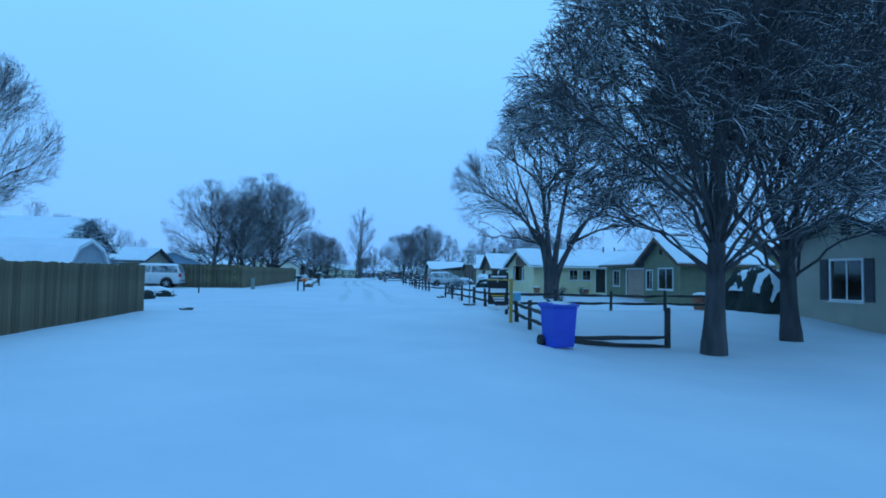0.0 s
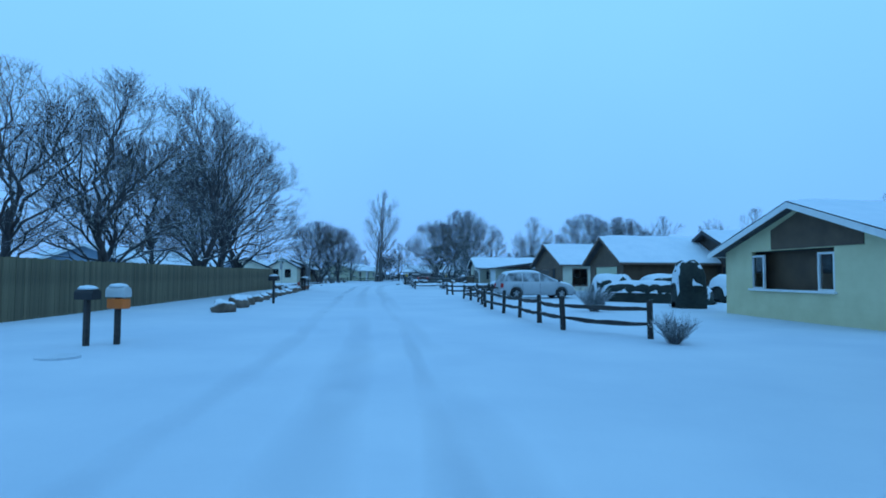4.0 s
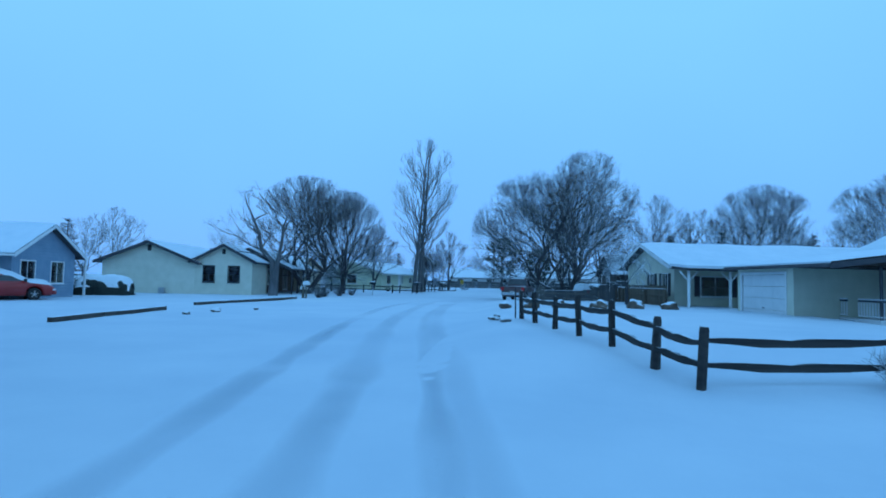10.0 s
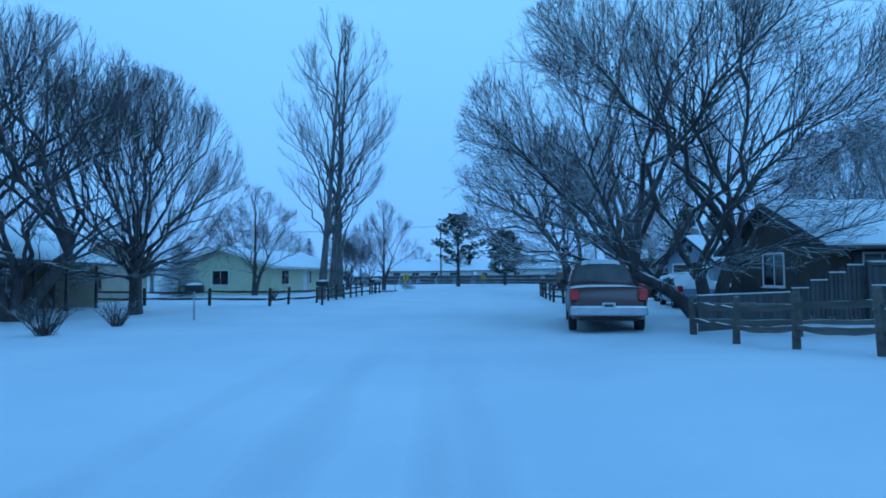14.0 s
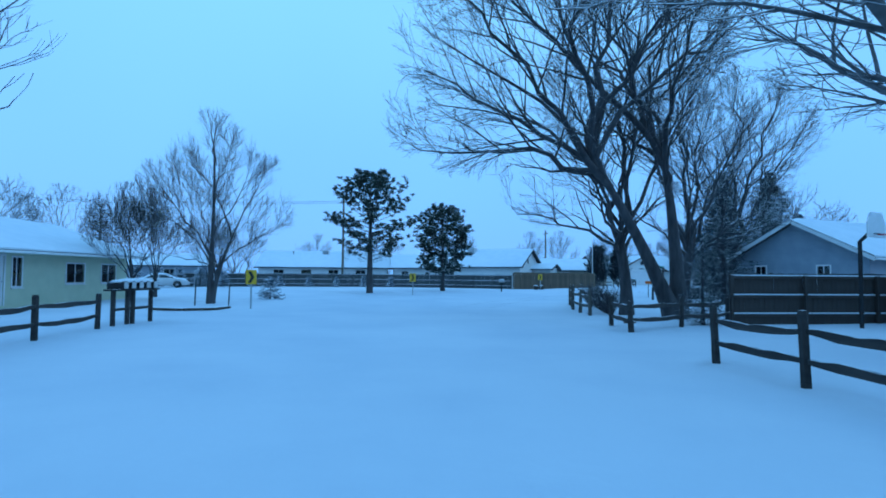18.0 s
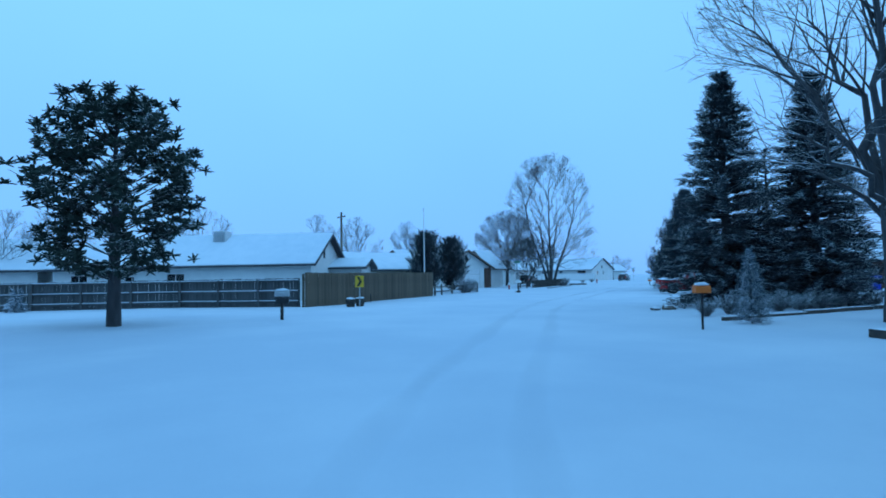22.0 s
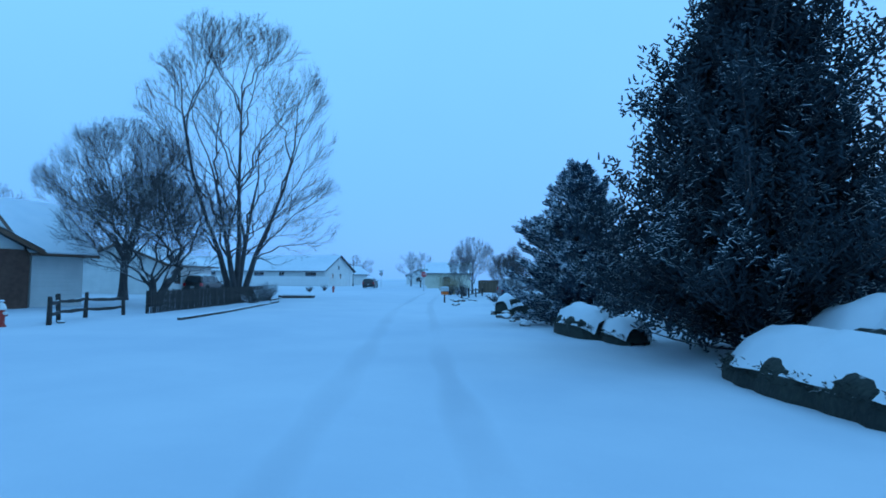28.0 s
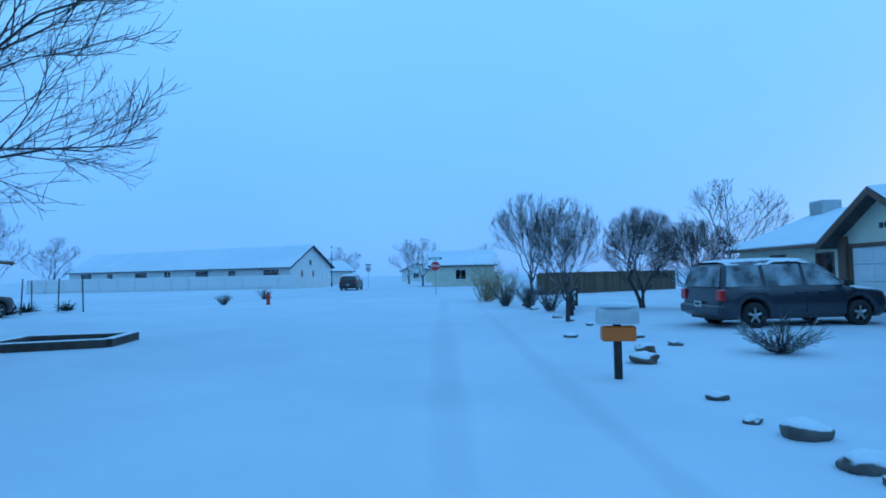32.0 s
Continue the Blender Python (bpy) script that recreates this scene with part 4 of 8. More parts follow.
plant(P_CONE, 40.4, 204.2, 0, 1.04, 0.98)
plant(P_BLUN, 46.6, 209.7, 0, 0.95, 1.07)
plant(P_JUN, 20.4, 217.8, 0, 1.0, 0.95)
plant(P_JUN, 24.2, 219.2, 80, 0.95, 0.9)
plant(P_BLU, 9.6, 182.2, 20, 0.2, 0.42, "small cone-shaped blue spruce covered with snow")
plant(P_PIN, -12.9, 189.0, 0, 1.28, 1.02)
plant(P_PIN2, -5.9, 195.2, 60, 1.42, 1.07)
plant(P_BLU, -17.2, 27.0, 0, 0.78, 0.74, "dark snow-flecked spruce behind the gambrel shed")
plant(P_SPF, -33, 190, 90, 0.8, 0.7)
plant(P_SPF, -42, 118, 10, 0.6, 0.55)
plant(P_BLU, -36.5, 159.5, 10, 0.7, 0.85, "dark spruce in the back yard")
for x, y, s in ((5, 136, 0.6), (8, 138, 0.7), (13, 116, 0.6), (17, 114, 0.65), (12, 130, 0.6), (-44, 190, 0.8), (8, 78, 0.55), (-4, 160, 0.3)):
    plant(P_SPF, x, y, x * 40, s, s, "distant dark spruce with a little snow")
plant(P_TINY, -19.1, 177.6, 0, 1.1, 1.1)
for i in range(6):
    plant(P_TINY, -25 + 3.1 * i, 209.4, i * 50, 0.75, 1.1, "young spruce wrapped in snow by the long fence")
for i in range(5):
    plant(P_TINY, -37 + 2.2 * i, 209.6, i * 70, 1.6, 1.9, "snowy young spruce in a row by the long fence")
for p in EVER:
    gone(p)

# ---- shrubs and hedges ----


def shrub(name, label, seed, height, width, stems=40, material=None, kids=4, base=0.15):
    rnd = random.Random(seed)
    segs = []
    for i in range(stems):
        a, lean = rnd.uniform(0, 6.28), rnd.random() ** 0.7
        p = Vector((math.cos(a), math.sin(a), 0)) * rnd.uniform(0, base)
        d = Vector((math.cos(a) * lean * width / height * 0.75, math.sin(a) * lean * width / height * 0.75, 1)).normalized()
        L = height * rnd.uniform(0.65, 1.05)
        for k in range(3):
            q = p + d * L / 3
            segs.append((*p, *q, 0.012 - 0.003 * k, 0.009 - 0.003 * k))
            for _ in range(kids):
                e = (d + Vector((rnd.gauss(0, 0.5), rnd.gauss(0, 0.5), rnd.gauss(0, 0.25)))).normalized()
                c = p.lerp(q, rnd.random())
                segs.append((*c, *(c + e * L * rnd.uniform(0.12, 0.3)), 0.006, 0.003))
            p = q
            d = (d + Vector((rnd.gauss(0, 0.12), rnd.gauss(0, 0.12), -0.04))).normalized()
    t = thing(name, label, "shrub")
    part("branchwork", tubes_mesh("branchwork", segs, material or M_TWIG, 3), material or M_TWIG, t)["kind"] = "stuff"
    return t


M_STRAW = mat("dry_grass", (0.22, 0.17, 0.09), (0.36, 0.28, 0.16), rough=0.9, scale=3, snow=0.4)
P_SHR = shrub("shrub", "leafless twiggy shrub standing in the snow", 1, 1.0, 1.1)
P_SHW = shrub("shrub", "pale leafless shrub thick with frost", 2, 0.9, 1.3, 90, M_TWIGF, 6)
P_WIDE = shrub("shrub", "low wide leafless shrub with arching stems", 3, 0.8, 2.6, 60, M_TWIG, 5)
P_STRAW = shrub("grass_clump", "tall straw-coloured clump of dry grass", 4, 2.2, 1.9, 60, M_STRAW, 3, 0.4)
for x, y, s in ((-26.2, 124.2, 1.1), (-26.4, 126.1, 1.0), (-26.1, 129.1, 1.1), (-25.8, 131.9, 0.9), (10.5, 49.0, 0.7), (12.0, 48.2, 0.7), (80.25, 251.25, 0.8), (-26.8, 152, 0.8)):
    plant(P_SHR, x, y, x * 77, s)
plant(P_SHR, 5.1, 25.0, 40, 0.95, 0.95, "leafless twiggy shrub beside the split-rail fence")
for x, y, s in ((1.5, 57.2, 1.2), (0.8, 46.2, 0.75), (23.4, 216.0, 1.6), (24.6, 217.0, 1.4), (53.85, 232.85, 1.3), (52.55, 231.85, 1.1), (73.85, 247.75, 0.7), (-6.4, 91.5, 0.8)):
    plant(P_SHW, x, y, x * 31, s)
plant(P_WIDE, 63.25, 220.45, 0, 1.0)
plant(P_WIDE, 50.05, 229.85, 60, 0.9)
for x, y, s in ((79.55, 233.65, 1.0), (81.55, 234.25, 0.9), (78.05, 231.85, 0.8)):
    plant(P_STRAW, x, y, x * 13, s)
for x, y in ((75.65, 230.85), (74.45, 229.25), (72.65, 227.75), (77.05, 230.25)):
    plant(P_SHR, x, y, x * 9, 1.1)
# rose canes along the fence of the inner corner
for i in range(12):
    f = i / 11
    plant(P_SHR, -5.2 + 3.2 * f + 0.55, 164.9 + 8.8 * f - 0.1, i * 47, 0.85 + 0.25 * (i % 3) / 2, None, "leafless rose canes with shrivelled leaves by the rail fence")
for i in range(9):
    plant(P_SHW, 11.2 + i * 1.25, 184.6 - i * 0.18, i * 53, 0.7 + 0.2 * (i % 2), None, "frosted shrub in the edged bed")


def hedge(label, x, y, rot, length, width, height, seed=0, cap=0.14, lumps=0.10, ends=5):
    """A clipped evergreen hedge or mound, its top under snow."""
    t = thing("hedge", label, "hedge", place(x, y, rot))
    nu, nv = max(14, int(length * 5)), 12
    gg, rnd = Geo(), random.Random(seed)
    k = 0
    for i in range(nu + 1):
        u = -1 + 2 * i / nu
        e = (1 - abs(u) ** ends) ** 0.4
        for j in range(nv + 1):
            a = math.pi * j / nv
            c, s = math.cos(a), math.sin(a)
            yy = math.copysign(abs(c) ** 0.55, c) * width / 2 * (0.35 + 0.65 * e)
            zz = (abs(s) ** 0.6) * height * (0.15 + 0.85 * e)
            q = noise.noise(Vector((u * length * 1.1, yy * 1.6, zz * 1.6 + seed))) * lumps * 2 + rnd.uniform(-1, 1) * 0.02
            gg.v.append((u * length / 2, yy * (1 + q), max(0, zz * (1 + q * 0.7)) - 0.03))
    for i in range(nu):
        for j in range(nv):
            a = i * (nv + 1) + j
            gg.f.append((a, a + 1, a + nv + 2, a + nv + 1))
    part("foliage", gg, M_HEDGE, t, smooth=True)
    lv = []
    for _ in range(int(length * 420)):
        i = rnd.randrange(len(gg.v))
        p = Vector(gg.v[i]) + Vector((rnd.uniform(-0.12, 0.12), rnd.uniform(-0.06, 0.06), rnd.uniform(-0.06, 0.06)))
        if p.z < 0.05 or p.z > height * 0.62:
            continue
        d = Vector((rnd.gauss(0, 0.5), p.y / (width * 0.5) + rnd.gauss(0, 0.4), rnd.gauss(0.3, 0.5))).normalized() * rnd.uniform(0.05, 0.1)
        lv.append((*p, *(p + d), 0.012, 0.004))
    part("leafage", tubes_mesh("leafage", lv, M_HEDGE, 3), M_HEDGE, t)["kind"] = "stuff"
    if cap <= 0:
        return t
    sn = Geo()
    for i in range(nu + 1):
        u = -0.97 + 1.94 * i / nu
        e = (1 - abs(u) ** ends) ** 0.4
        for j in range(7):
            v = -1 + j / 3
            top = (1 - abs(v) ** 3.0)
            yy = v * width * 0.49 * (0.35 + 0.65 * e) * (1 + 0.12 * noise.noise(Vector((u * length, v, seed))))
            base = height * (0.15 + 0.85 * e) * (1 - 0.5 * abs(v) ** 4)
            sn.v.append((u * length / 2, yy, base + cap * top * (0.8 + 0.5 * noise.noise(Vector((u * length * 0.8, v * 1.5, seed + 5)))) - 0.02))
    for i in range(nu):
        for j in range(6):
            a = i * 7 + j
            sn.f.append((a, a + 1, a + 8, a + 7))
    part("snow", sn, M_CAP, t, "thick cap of fresh snow", smooth=True)
    return t


hedge("clipped evergreen hedge under thick snow before the brown house", 6.6, 65.4, -38, 6.2, 1.3, 1.15, 1)
hedge("rounded evergreen bush under thick snow", 5.6, 70.6, 0, 2.6, 2.2, 1.5, 2, 0.2)
hedge("rounded evergreen bush under thick snow", 8.4, 69.3, 20, 3.0, 2.2, 1.5, 3, 0.2)
hedge("rounded evergreen bush under thick snow", 11.5, 66.6, 20, 2.6, 2.0, 1.5, 33, 0.2)
hedge("long clipped dark hedge dusted with snow", 1.4, 86.6, -19, 7.2, 1.2, 1.05, 4, 0.06)
hedge("low dark bush in front of the cream house", 6.5, 95.5, 10, 2.2, 1.4, 0.9, 5, 0.05)
hedge("dark low bush by the first driveway, thinly snowed over", -16.0, 30.9, 20, 2.2, 1.1, 0.5, 31, 0.1, 0.05, 2.4)
hedge("dark low bush by the first driveway, thinly snowed over", -15.2, 27.6, 60, 1.9, 1.3, 0.62, 32, 0.1, 0.05, 2.4)
hedge("low juniper mound buried in snow by the road", 36.25, 202.85, 35, 4.6, 2.3, 0.6, 6, 0.34, 0.05, 2.4)
hedge("taller juniper mound buried in snow by the road", 37.25, 201.85, 35, 4.4, 2.4, 1.05, 7, 0.42, 0.05, 2.4)
hedge("low juniper with a smooth snow cap", 42.95, 208.45, 40, 2.7, 1.2, 0.66, 8, 0.28, 0.05, 2.6)
hedge("low juniper with a smooth snow cap", 41.75, 207.15, 35, 1.6, 1.0, 0.45, 9, 0.24, 0.05, 2.6)
hedge("long low juniper hedge with snow on top", 51.35, 213.15, -28, 3.8, 1.6, 0.95, 10, 0.12)
hedge("ragged low shrub flecked with snow beside the driveway", 24.0, 192.0, 32, 3.4, 1.3, 0.5, 11, 0.0, 0.4)
for i in range(9):
    plant(P_SHW, 22.3 + 0.4 * i, 190.9 + 0.28 * i + 0.5 * (i % 2), i * 61, 1.05, 0.95, "frosted twiggy shrub in the low hedge")
hedge("snow-capped round hedge beside the blue house", -39.8, 119.0, 20, 3.6, 2.2, 1.2, 14, 0.3)
hedge("dark bush beside the tan house", 15.0, 26.4, 90, 4.2, 1.9, 2.0, 15, 0.03, 0.2)
hedge("tall dark evergreen bush at the corner of the brown house", 6.6, 60.5, 0, 1.4, 1.4, 2.2, 16, 0.03)
for p in (P_SHR, P_SHW, P_WIDE, P_STRAW):
    gone(p)

# ---- houses ----


def wall_geo(length, h, ops, thick=0.16, gable=None):
    """A wall in x (along) and z, its outside at y = 0, with openings right through it; gable: the ridge's height."""
    gg = Geo()
    us = sorted({0.0, length, *(o[0] for o in ops), *(o[0] + o[2] for o in ops)})
    zs = sorted({-0.2, h, *(o[1] for o in ops), *(o[1] + o[3] for o in ops)})
    for a, b in zip(us, us[1:]):
        for c, d in zip(zs, zs[1:]):
            mu, mz = (a + b) / 2, (c + d) / 2
            if any(o[0] < mu < o[0] + o[2] and o[1] < mz < o[1] + o[3] for o in ops):
                continue
            gg.add([(a, 0, c), (b, 0, c), (b, 0, d), (a, 0, d)], [(0, 1, 2, 3)])
            gg.add([(a, thick, c), (b, thick, c), (b, thick, d), (a, thick, d)], [(3, 2, 1, 0)])
    for u, z, w, hh, *_ in ops:
        for a, b in (((u, z), (u + w, z)), ((u + w, z), (u + w, z + hh)), ((u + w, z + hh), (u, z + hh)), ((u, z + hh), (u, z))):
            gg.add([(a[0], 0, a[1]), (b[0], 0, b[1]), (b[0], thick, b[1]), (a[0], thick, a[1])], [(0, 1, 2, 3)])
    if gable:
        gg.add([(0, 0, h), (length, 0, h), (length / 2, 0, gable)], [(0, 1, 2)])
        gg.add([(0, thick, h), (length, thick, h), (length / 2, thick, gable)], [(2, 1, 0)])
    return gg


def window(parent, m, u, z, w, h, trim, shutters=None, blind=False, bars=1):
    """A window in a wall's opening: frame, sill, panes and mullion."""
    fr = Geo()
    for a in ((u - 0.07, z - 0.07, u + w + 0.07, z), (u - 0.07, z + h, u + w + 0.07, z + h + 0.07), (u - 0.07, z, u, z + h), (u + w, z, u + w + 0.07, z + h)):
        fr.box(a[0], -0.03, a[1], a[2], 0.06, a[3], 0.008)
    ob = part("window", fr, trim, parent, m=m)
    part("window_sill", Geo().box(u - 0.1, -0.09, z - 0.11, u + w + 0.1, 0.0, z - 0.073, 0.008), trim, ob)
    n = bars + 1
    for i in range(n):
        part("pane", Geo().box(u + w * i / n, 0.03, z, u + w * (i + 1) / n - 0.001, 0.04, z + h), M_GLASS, ob)
    for i in range(1, n):
        part("mullion", Geo().box(u + w * i / n - 0.02, 0.012, z, u + w * i / n + 0.02, 0.029, z + h), trim, ob)
    # pale blind, else a dark sheet that stands for the unlit room
    part("blind", Geo().box(u, 0.10, z + (0 if blind else h * 0.45), u + w, 0.11, z + h), M_BLIND if blind else M_DARK, ob)
    if shutters:
        for s in (u - 0.42, u + w + 0.1):
            sg = Geo().box(s, -0.035, z - 0.05, s + 0.32, -0.002, z + h + 0.05, 0.006)
            for k in range(6):
                zz = z + 0.05 + k * (h - 0.1) / 6
                sg.box(s + 0.04, -0.048, zz, s + 0.28, -0.036, zz + (h - 0.1) / 9)
            part("shutter", sg, shutters, ob, "dark louvred shutter")
    return ob


def door(parent, m, u, z, w, h, material, trim):
    fr = Geo()
    for a in ((u - 0.08, z, u, z + h + 0.08), (u + w, z, u + w + 0.08, z + h + 0.08), (u, z + h, u + w, z + h + 0.08)):
        fr.box(a[0], -0.03, a[1], a[2], 0.05, a[3], 0.008)
    ob = part("door", fr, trim, parent, m=m)
    lf = Geo().box(u + 0.005, 0.02, z, u + w - 0.005, 0.07, z + h - 0.005)
    for c in range(2):
        for r in range(3):
            lf.box(u + 0.1 + c * (w - 0.15) / 2, 0.005, z + 0.15 + r * h / 3.2, u + 0.05 + (c + 1) * (w - 0.1) / 2, 0.022, z + (r + 1) * h / 3.2 - 0.02, 0.006)
    part("leaf", lf, material, ob)
    part("door_handle", Geo().tube([(u + w - 0.09, -0.05, z + 1.0), (u + w - 0.09, 0.02, z + 1.0)], 0.025), M_METAL, ob)
    return ob


def garage_door(parent, m, u, w, h, material, trim, rows=4):
    fr = Geo()
    for a in ((u - 0.12, 0, u, h + 0.12), (u + w, 0, u + w + 0.12, h + 0.12), (u, h, u + w, h + 0.12)):
        fr.box(a[0], -0.025, a[1], a[2], 0.05, a[3], 0.008)
    ob = part("garage_door", fr, trim, parent, m=m)
    for r in range(rows):
        z0, z1 = r * h / rows, (r + 1) * h / rows - 0.012
        sec = Geo().box(u, 0.05, z0, u + w, 0.09, z1, 0.006)
        k = max(3, int(w / 0.8))
        for c in range(k):
            sec.box(u + (c + 0.12) * w / k, 0.038, z0 + 0.1, u + (c + 0.88) * w / k, 0.052, z1 - 0.1, 0.006)
        part("panel", sec, material, ob)
    part("handle", Geo().box(u + w / 2 - 0.08, 0.015, h / 4 + 0.05, u + w / 2 + 0.08, 0.037, h / 4 + 0.09, 0.004), M_BLACKM, ob)
    return ob


def block(t, x, y, L, W, h, rh, axis, wall_m, trim, ops=(), over=0.45, fascia=None, gable_m=None, snow=0.16, skip=""):
    """A storey under a gabled roof. ops: (side, from the left seen from outside, sill, width, height, kind, extra)."""
    base = pose(x, y, 0)
    sides = {"S": (pose(0, 0, 0), L), "E": (pose(L, 0, 0, 0, 0, 90), W), "N": (pose(L, W, 0, 0, 0, 180), L), "W": (pose(0, W, 0, 0, 0, -90), W)}
    for s, (m, ln) in sides.items():
        if s in skip:
            continue
        mine = [o for o in ops if o[0] == s]
        holes = [(o[1], o[2], o[3], o[4]) for o in mine if o[5] != "vent"]
        g_end = (axis == "x" and s in "WE") or (axis == "y" and s in "SN")
        mm = base @ m
        part("wall", wall_geo(ln, h, holes, gable=rh if g_end else None), (gable_m or wall_m) if g_end else wall_m, t, m=mm)
        for _, u, z, w, hh, kind, *ex in mine:
            if kind == "window":
                window(t, mm, u, z, w, hh, trim, *(ex or [None]))
            elif kind == "door":
                door(t, mm, u, z, w, hh, ex[0] if ex else M_DARK, trim)
            elif kind == "garage":
                garage_door(t, mm, u, w, hh, ex[0] if ex else M_GDOORW, trim)
            elif kind == "vent":
                vg = Geo().box(u, -0.03, z, u + w, -0.002, z + hh, 0.006)
                for k in range(4):
                    vg.box(u + 0.03, -0.045, z + 0.04 + k * hh / 4.4, u + w - 0.03, -0.03, z + 0.08 + k * hh / 4.4)
                part("vent", vg, M_DARK, t, m=mm)
            elif kind == "recess":
                part("recess", Geo().box(u, 0.5, z, u + w, 0.56, z + hh), ex[0] if ex else M_DARK, t, m=mm)
    if axis == "x":
        rl, rw, rm = L, W, base
    else:
        rl, rw, rm = W, L, base @ pose(L, 0, 0, 0, 0, 90)
    sl = (rh - h) / (rw / 2)
    ev = h - over * sl
    th = 0.14
    gr = Geo().prism([(-over, ev), (rw / 2, rh), (rw + over, ev), (rw + over, ev + th), (rw / 2, rh + th), (-over, ev + th)], -over, rl + over)
    turn = rm @ Matrix(((0, 1, 0, 0), (1, 0, 0, 0), (0, 0, 1, 0), (0, 0, 0, 1)))
    part("roof", gr, M_ROOF, t, m=turn)
    f = fascia or M_TRIMD
    for e in (-over - 0.031, rl + over + 0.003):
        fg = Geo().prism([(-over - 0.02, ev - 0.08), (rw / 2, rh - 0.06), (rw + over + 0.02, ev - 0.08), (rw + over + 0.02, ev + th), (rw / 2, rh + th), (-over - 0.02, ev + th)], e, e + 0.028)
        part("bargeboard", fg, f, t, m=turn)
    for k, e in (("gutter", -over - 0.13), ("gutter", rw + over + 0.022)):
        part(k, Geo().box(e, -over - 0.02, ev - 0.02, e + 0.105, rl + over + 0.02, ev + 0.09, 0.02), f, t, m=turn)
    sn = Geo()
    n, k = max(8, int(rl * 1.5)), 10
    for i in range(n + 1):
        yy = -over - 0.03 + (rl + 2 * over + 0.06) * i / n
        for j in range(k + 1):
            xx = -over - 0.02 + (rw + 2 * over + 0.04) * j / k
            top = rh + th - abs(xx - rw / 2) * sl
            edge = min(1, min(j, k - j, i * 1.5, (n - i) * 1.5) + 0.45)
            lump = 0.7 + 0.35 * noise.noise(Vector((xx * 0.5 + x, yy * 0.5 + y, 2.0)))
            sn.v.append((xx, yy, top + snow * edge * lump))
    m0 = len(sn.v)
    for i in range(n + 1):
        yy = -over - 0.03 + (rl + 2 * over + 0.06) * i / n
        for j in (0, k):
            xx = -over - 0.02 + (rw + 2 * over + 0.04) * j / k
            sn.v.append((xx, yy, rh + th - abs(xx - rw / 2) * sl - 0.01))
    for i in range(n):
        for j in range(k):
            a = i * (k + 1) + j
            sn.f.append((a, a + 1, a + k + 2, a + k + 1))
        sn.f.append((m0 + 2 * i, i * (k + 1), (i + 1) * (k + 1), m0 + 2 * i + 2))
        sn.f.append((m0 + 2 * i + 1, m0 + 2 * i + 3, (i + 1) * (k + 1) + k, i * (k + 1) + k))
    part("roof_snow", sn, M_CAP, t, "smooth snow on the roof", m=turn)
    # ceiling closes the rooms
    part("ceiling", Geo().box(0.17, 0.17, h - 0.05, L - 0.17, W - 0.17, h - 0.03), M_DARK, t, m=base)


def chimney(t, x, y, z, w=0.7, d=0.5, h=0.9, material=None):
    ch = part("chimney", Geo().box(x, y, z, x + w, y + d, z + h, 0.02), material or M_BRICK, t)
    part("chimney_cap", Geo().box(x - 0.06, y - 0.06, z + h, x + w + 0.06, y + d + 0.06, z + h + 0.1, 0.02), M_CAP, ch)


def pipe(t, x, y, z, h=0.5, r=0.05):
    part("vent_pipe", Geo().tube([(x, y, z), (x, y, z + h)], r), M_BLACKM, t)


def cooler(t, x, y, z, s=0.95):
    """A roof-top evaporative cooler: louvred box."""
    gg = Geo().box(x, y, z, x + s, y + s, z + s, 0.03)
    c = part("swamp_cooler", gg, M_TIN, t, "square louvred cooler box")
    lg = Geo()
    for k in range(8):
        zz = z + 0.12 + k * (s - 0.2) / 8
        lg.box(x + 0.06, y - 0.03, zz, x + s - 0.06, y - 0.005, zz + 0.05)
        lg.box(x - 0.03, y + 0.06, zz, x - 0.005, y + s - 0.06, zz + 0.05)
    part("louvres", lg, M_METAL, c)


def posts_and_beam(t, pts, h, material, braces=True, r=0.06):
    for x, y in pts:
        p = part("porch_post", Geo().box(x - r, y - r, -0.1, x + r, y + r, h, 0.01), material, t)
        if braces:
            for s in (-1, 1):
                part("brace", Geo().tube([(x, y, h - 0.6), (x + 0.5 * s, y, h - 0.05)], 0.045, 4), material, p)


M_LANT = mat("frosted_lantern_glass", (0.3, 0.34, 0.36), (0.45, 0.5, 0.53), rough=0.3, scale=6)
M_PINKD = mat("rosy_tan_door", (0.36, 0.25, 0.19), (0.42, 0.3, 0.23), rough=0.6, scale=5)
RD = 8.5  # the first street runs this many degrees west of north
t = thing("tan_house", "tan house with a gable and a shuttered window, snowy roof", "house", pose(12.8 * 1.24, 14.9 * 1.24, -0.36, 0, 0, RD) @ Matrix.Diagonal((1.24, 1.24, 1.24, 1)))
block(t, 0, 0, 12, 4.6, 2.6, 3.5, "x", M_TAN, M_TRIMW, [("W", 1.7, 0.95, 1.1, 1.2, "window", M_TRIMD), ("W", 2.1, 2.95, 0.35, 0.4, "vent")], fascia=M_TRIMD)
block(t, 3.0, -9, 9, 8.99, 2.6, 4.3, "y", M_TAN, M_TRIMW, skip="")
t = thing("green_house", "olive green ranch house with white trim and a brick chimney", "house", place(13.2, 31.0, RD))
block(t, 0, 0, 5, 4.0, 2.5, 3.75, "x", M_GREEN, M_TRIMW, [("W", 1.75, 0.9, 1.5, 1.15, "window", None), ("W", 0.35, 0.85, 0.65, 1.1, "window", None), ("W", 1.85, 2.9, 0.3, 0.4, "vent")], fascia=M_TRIMB)
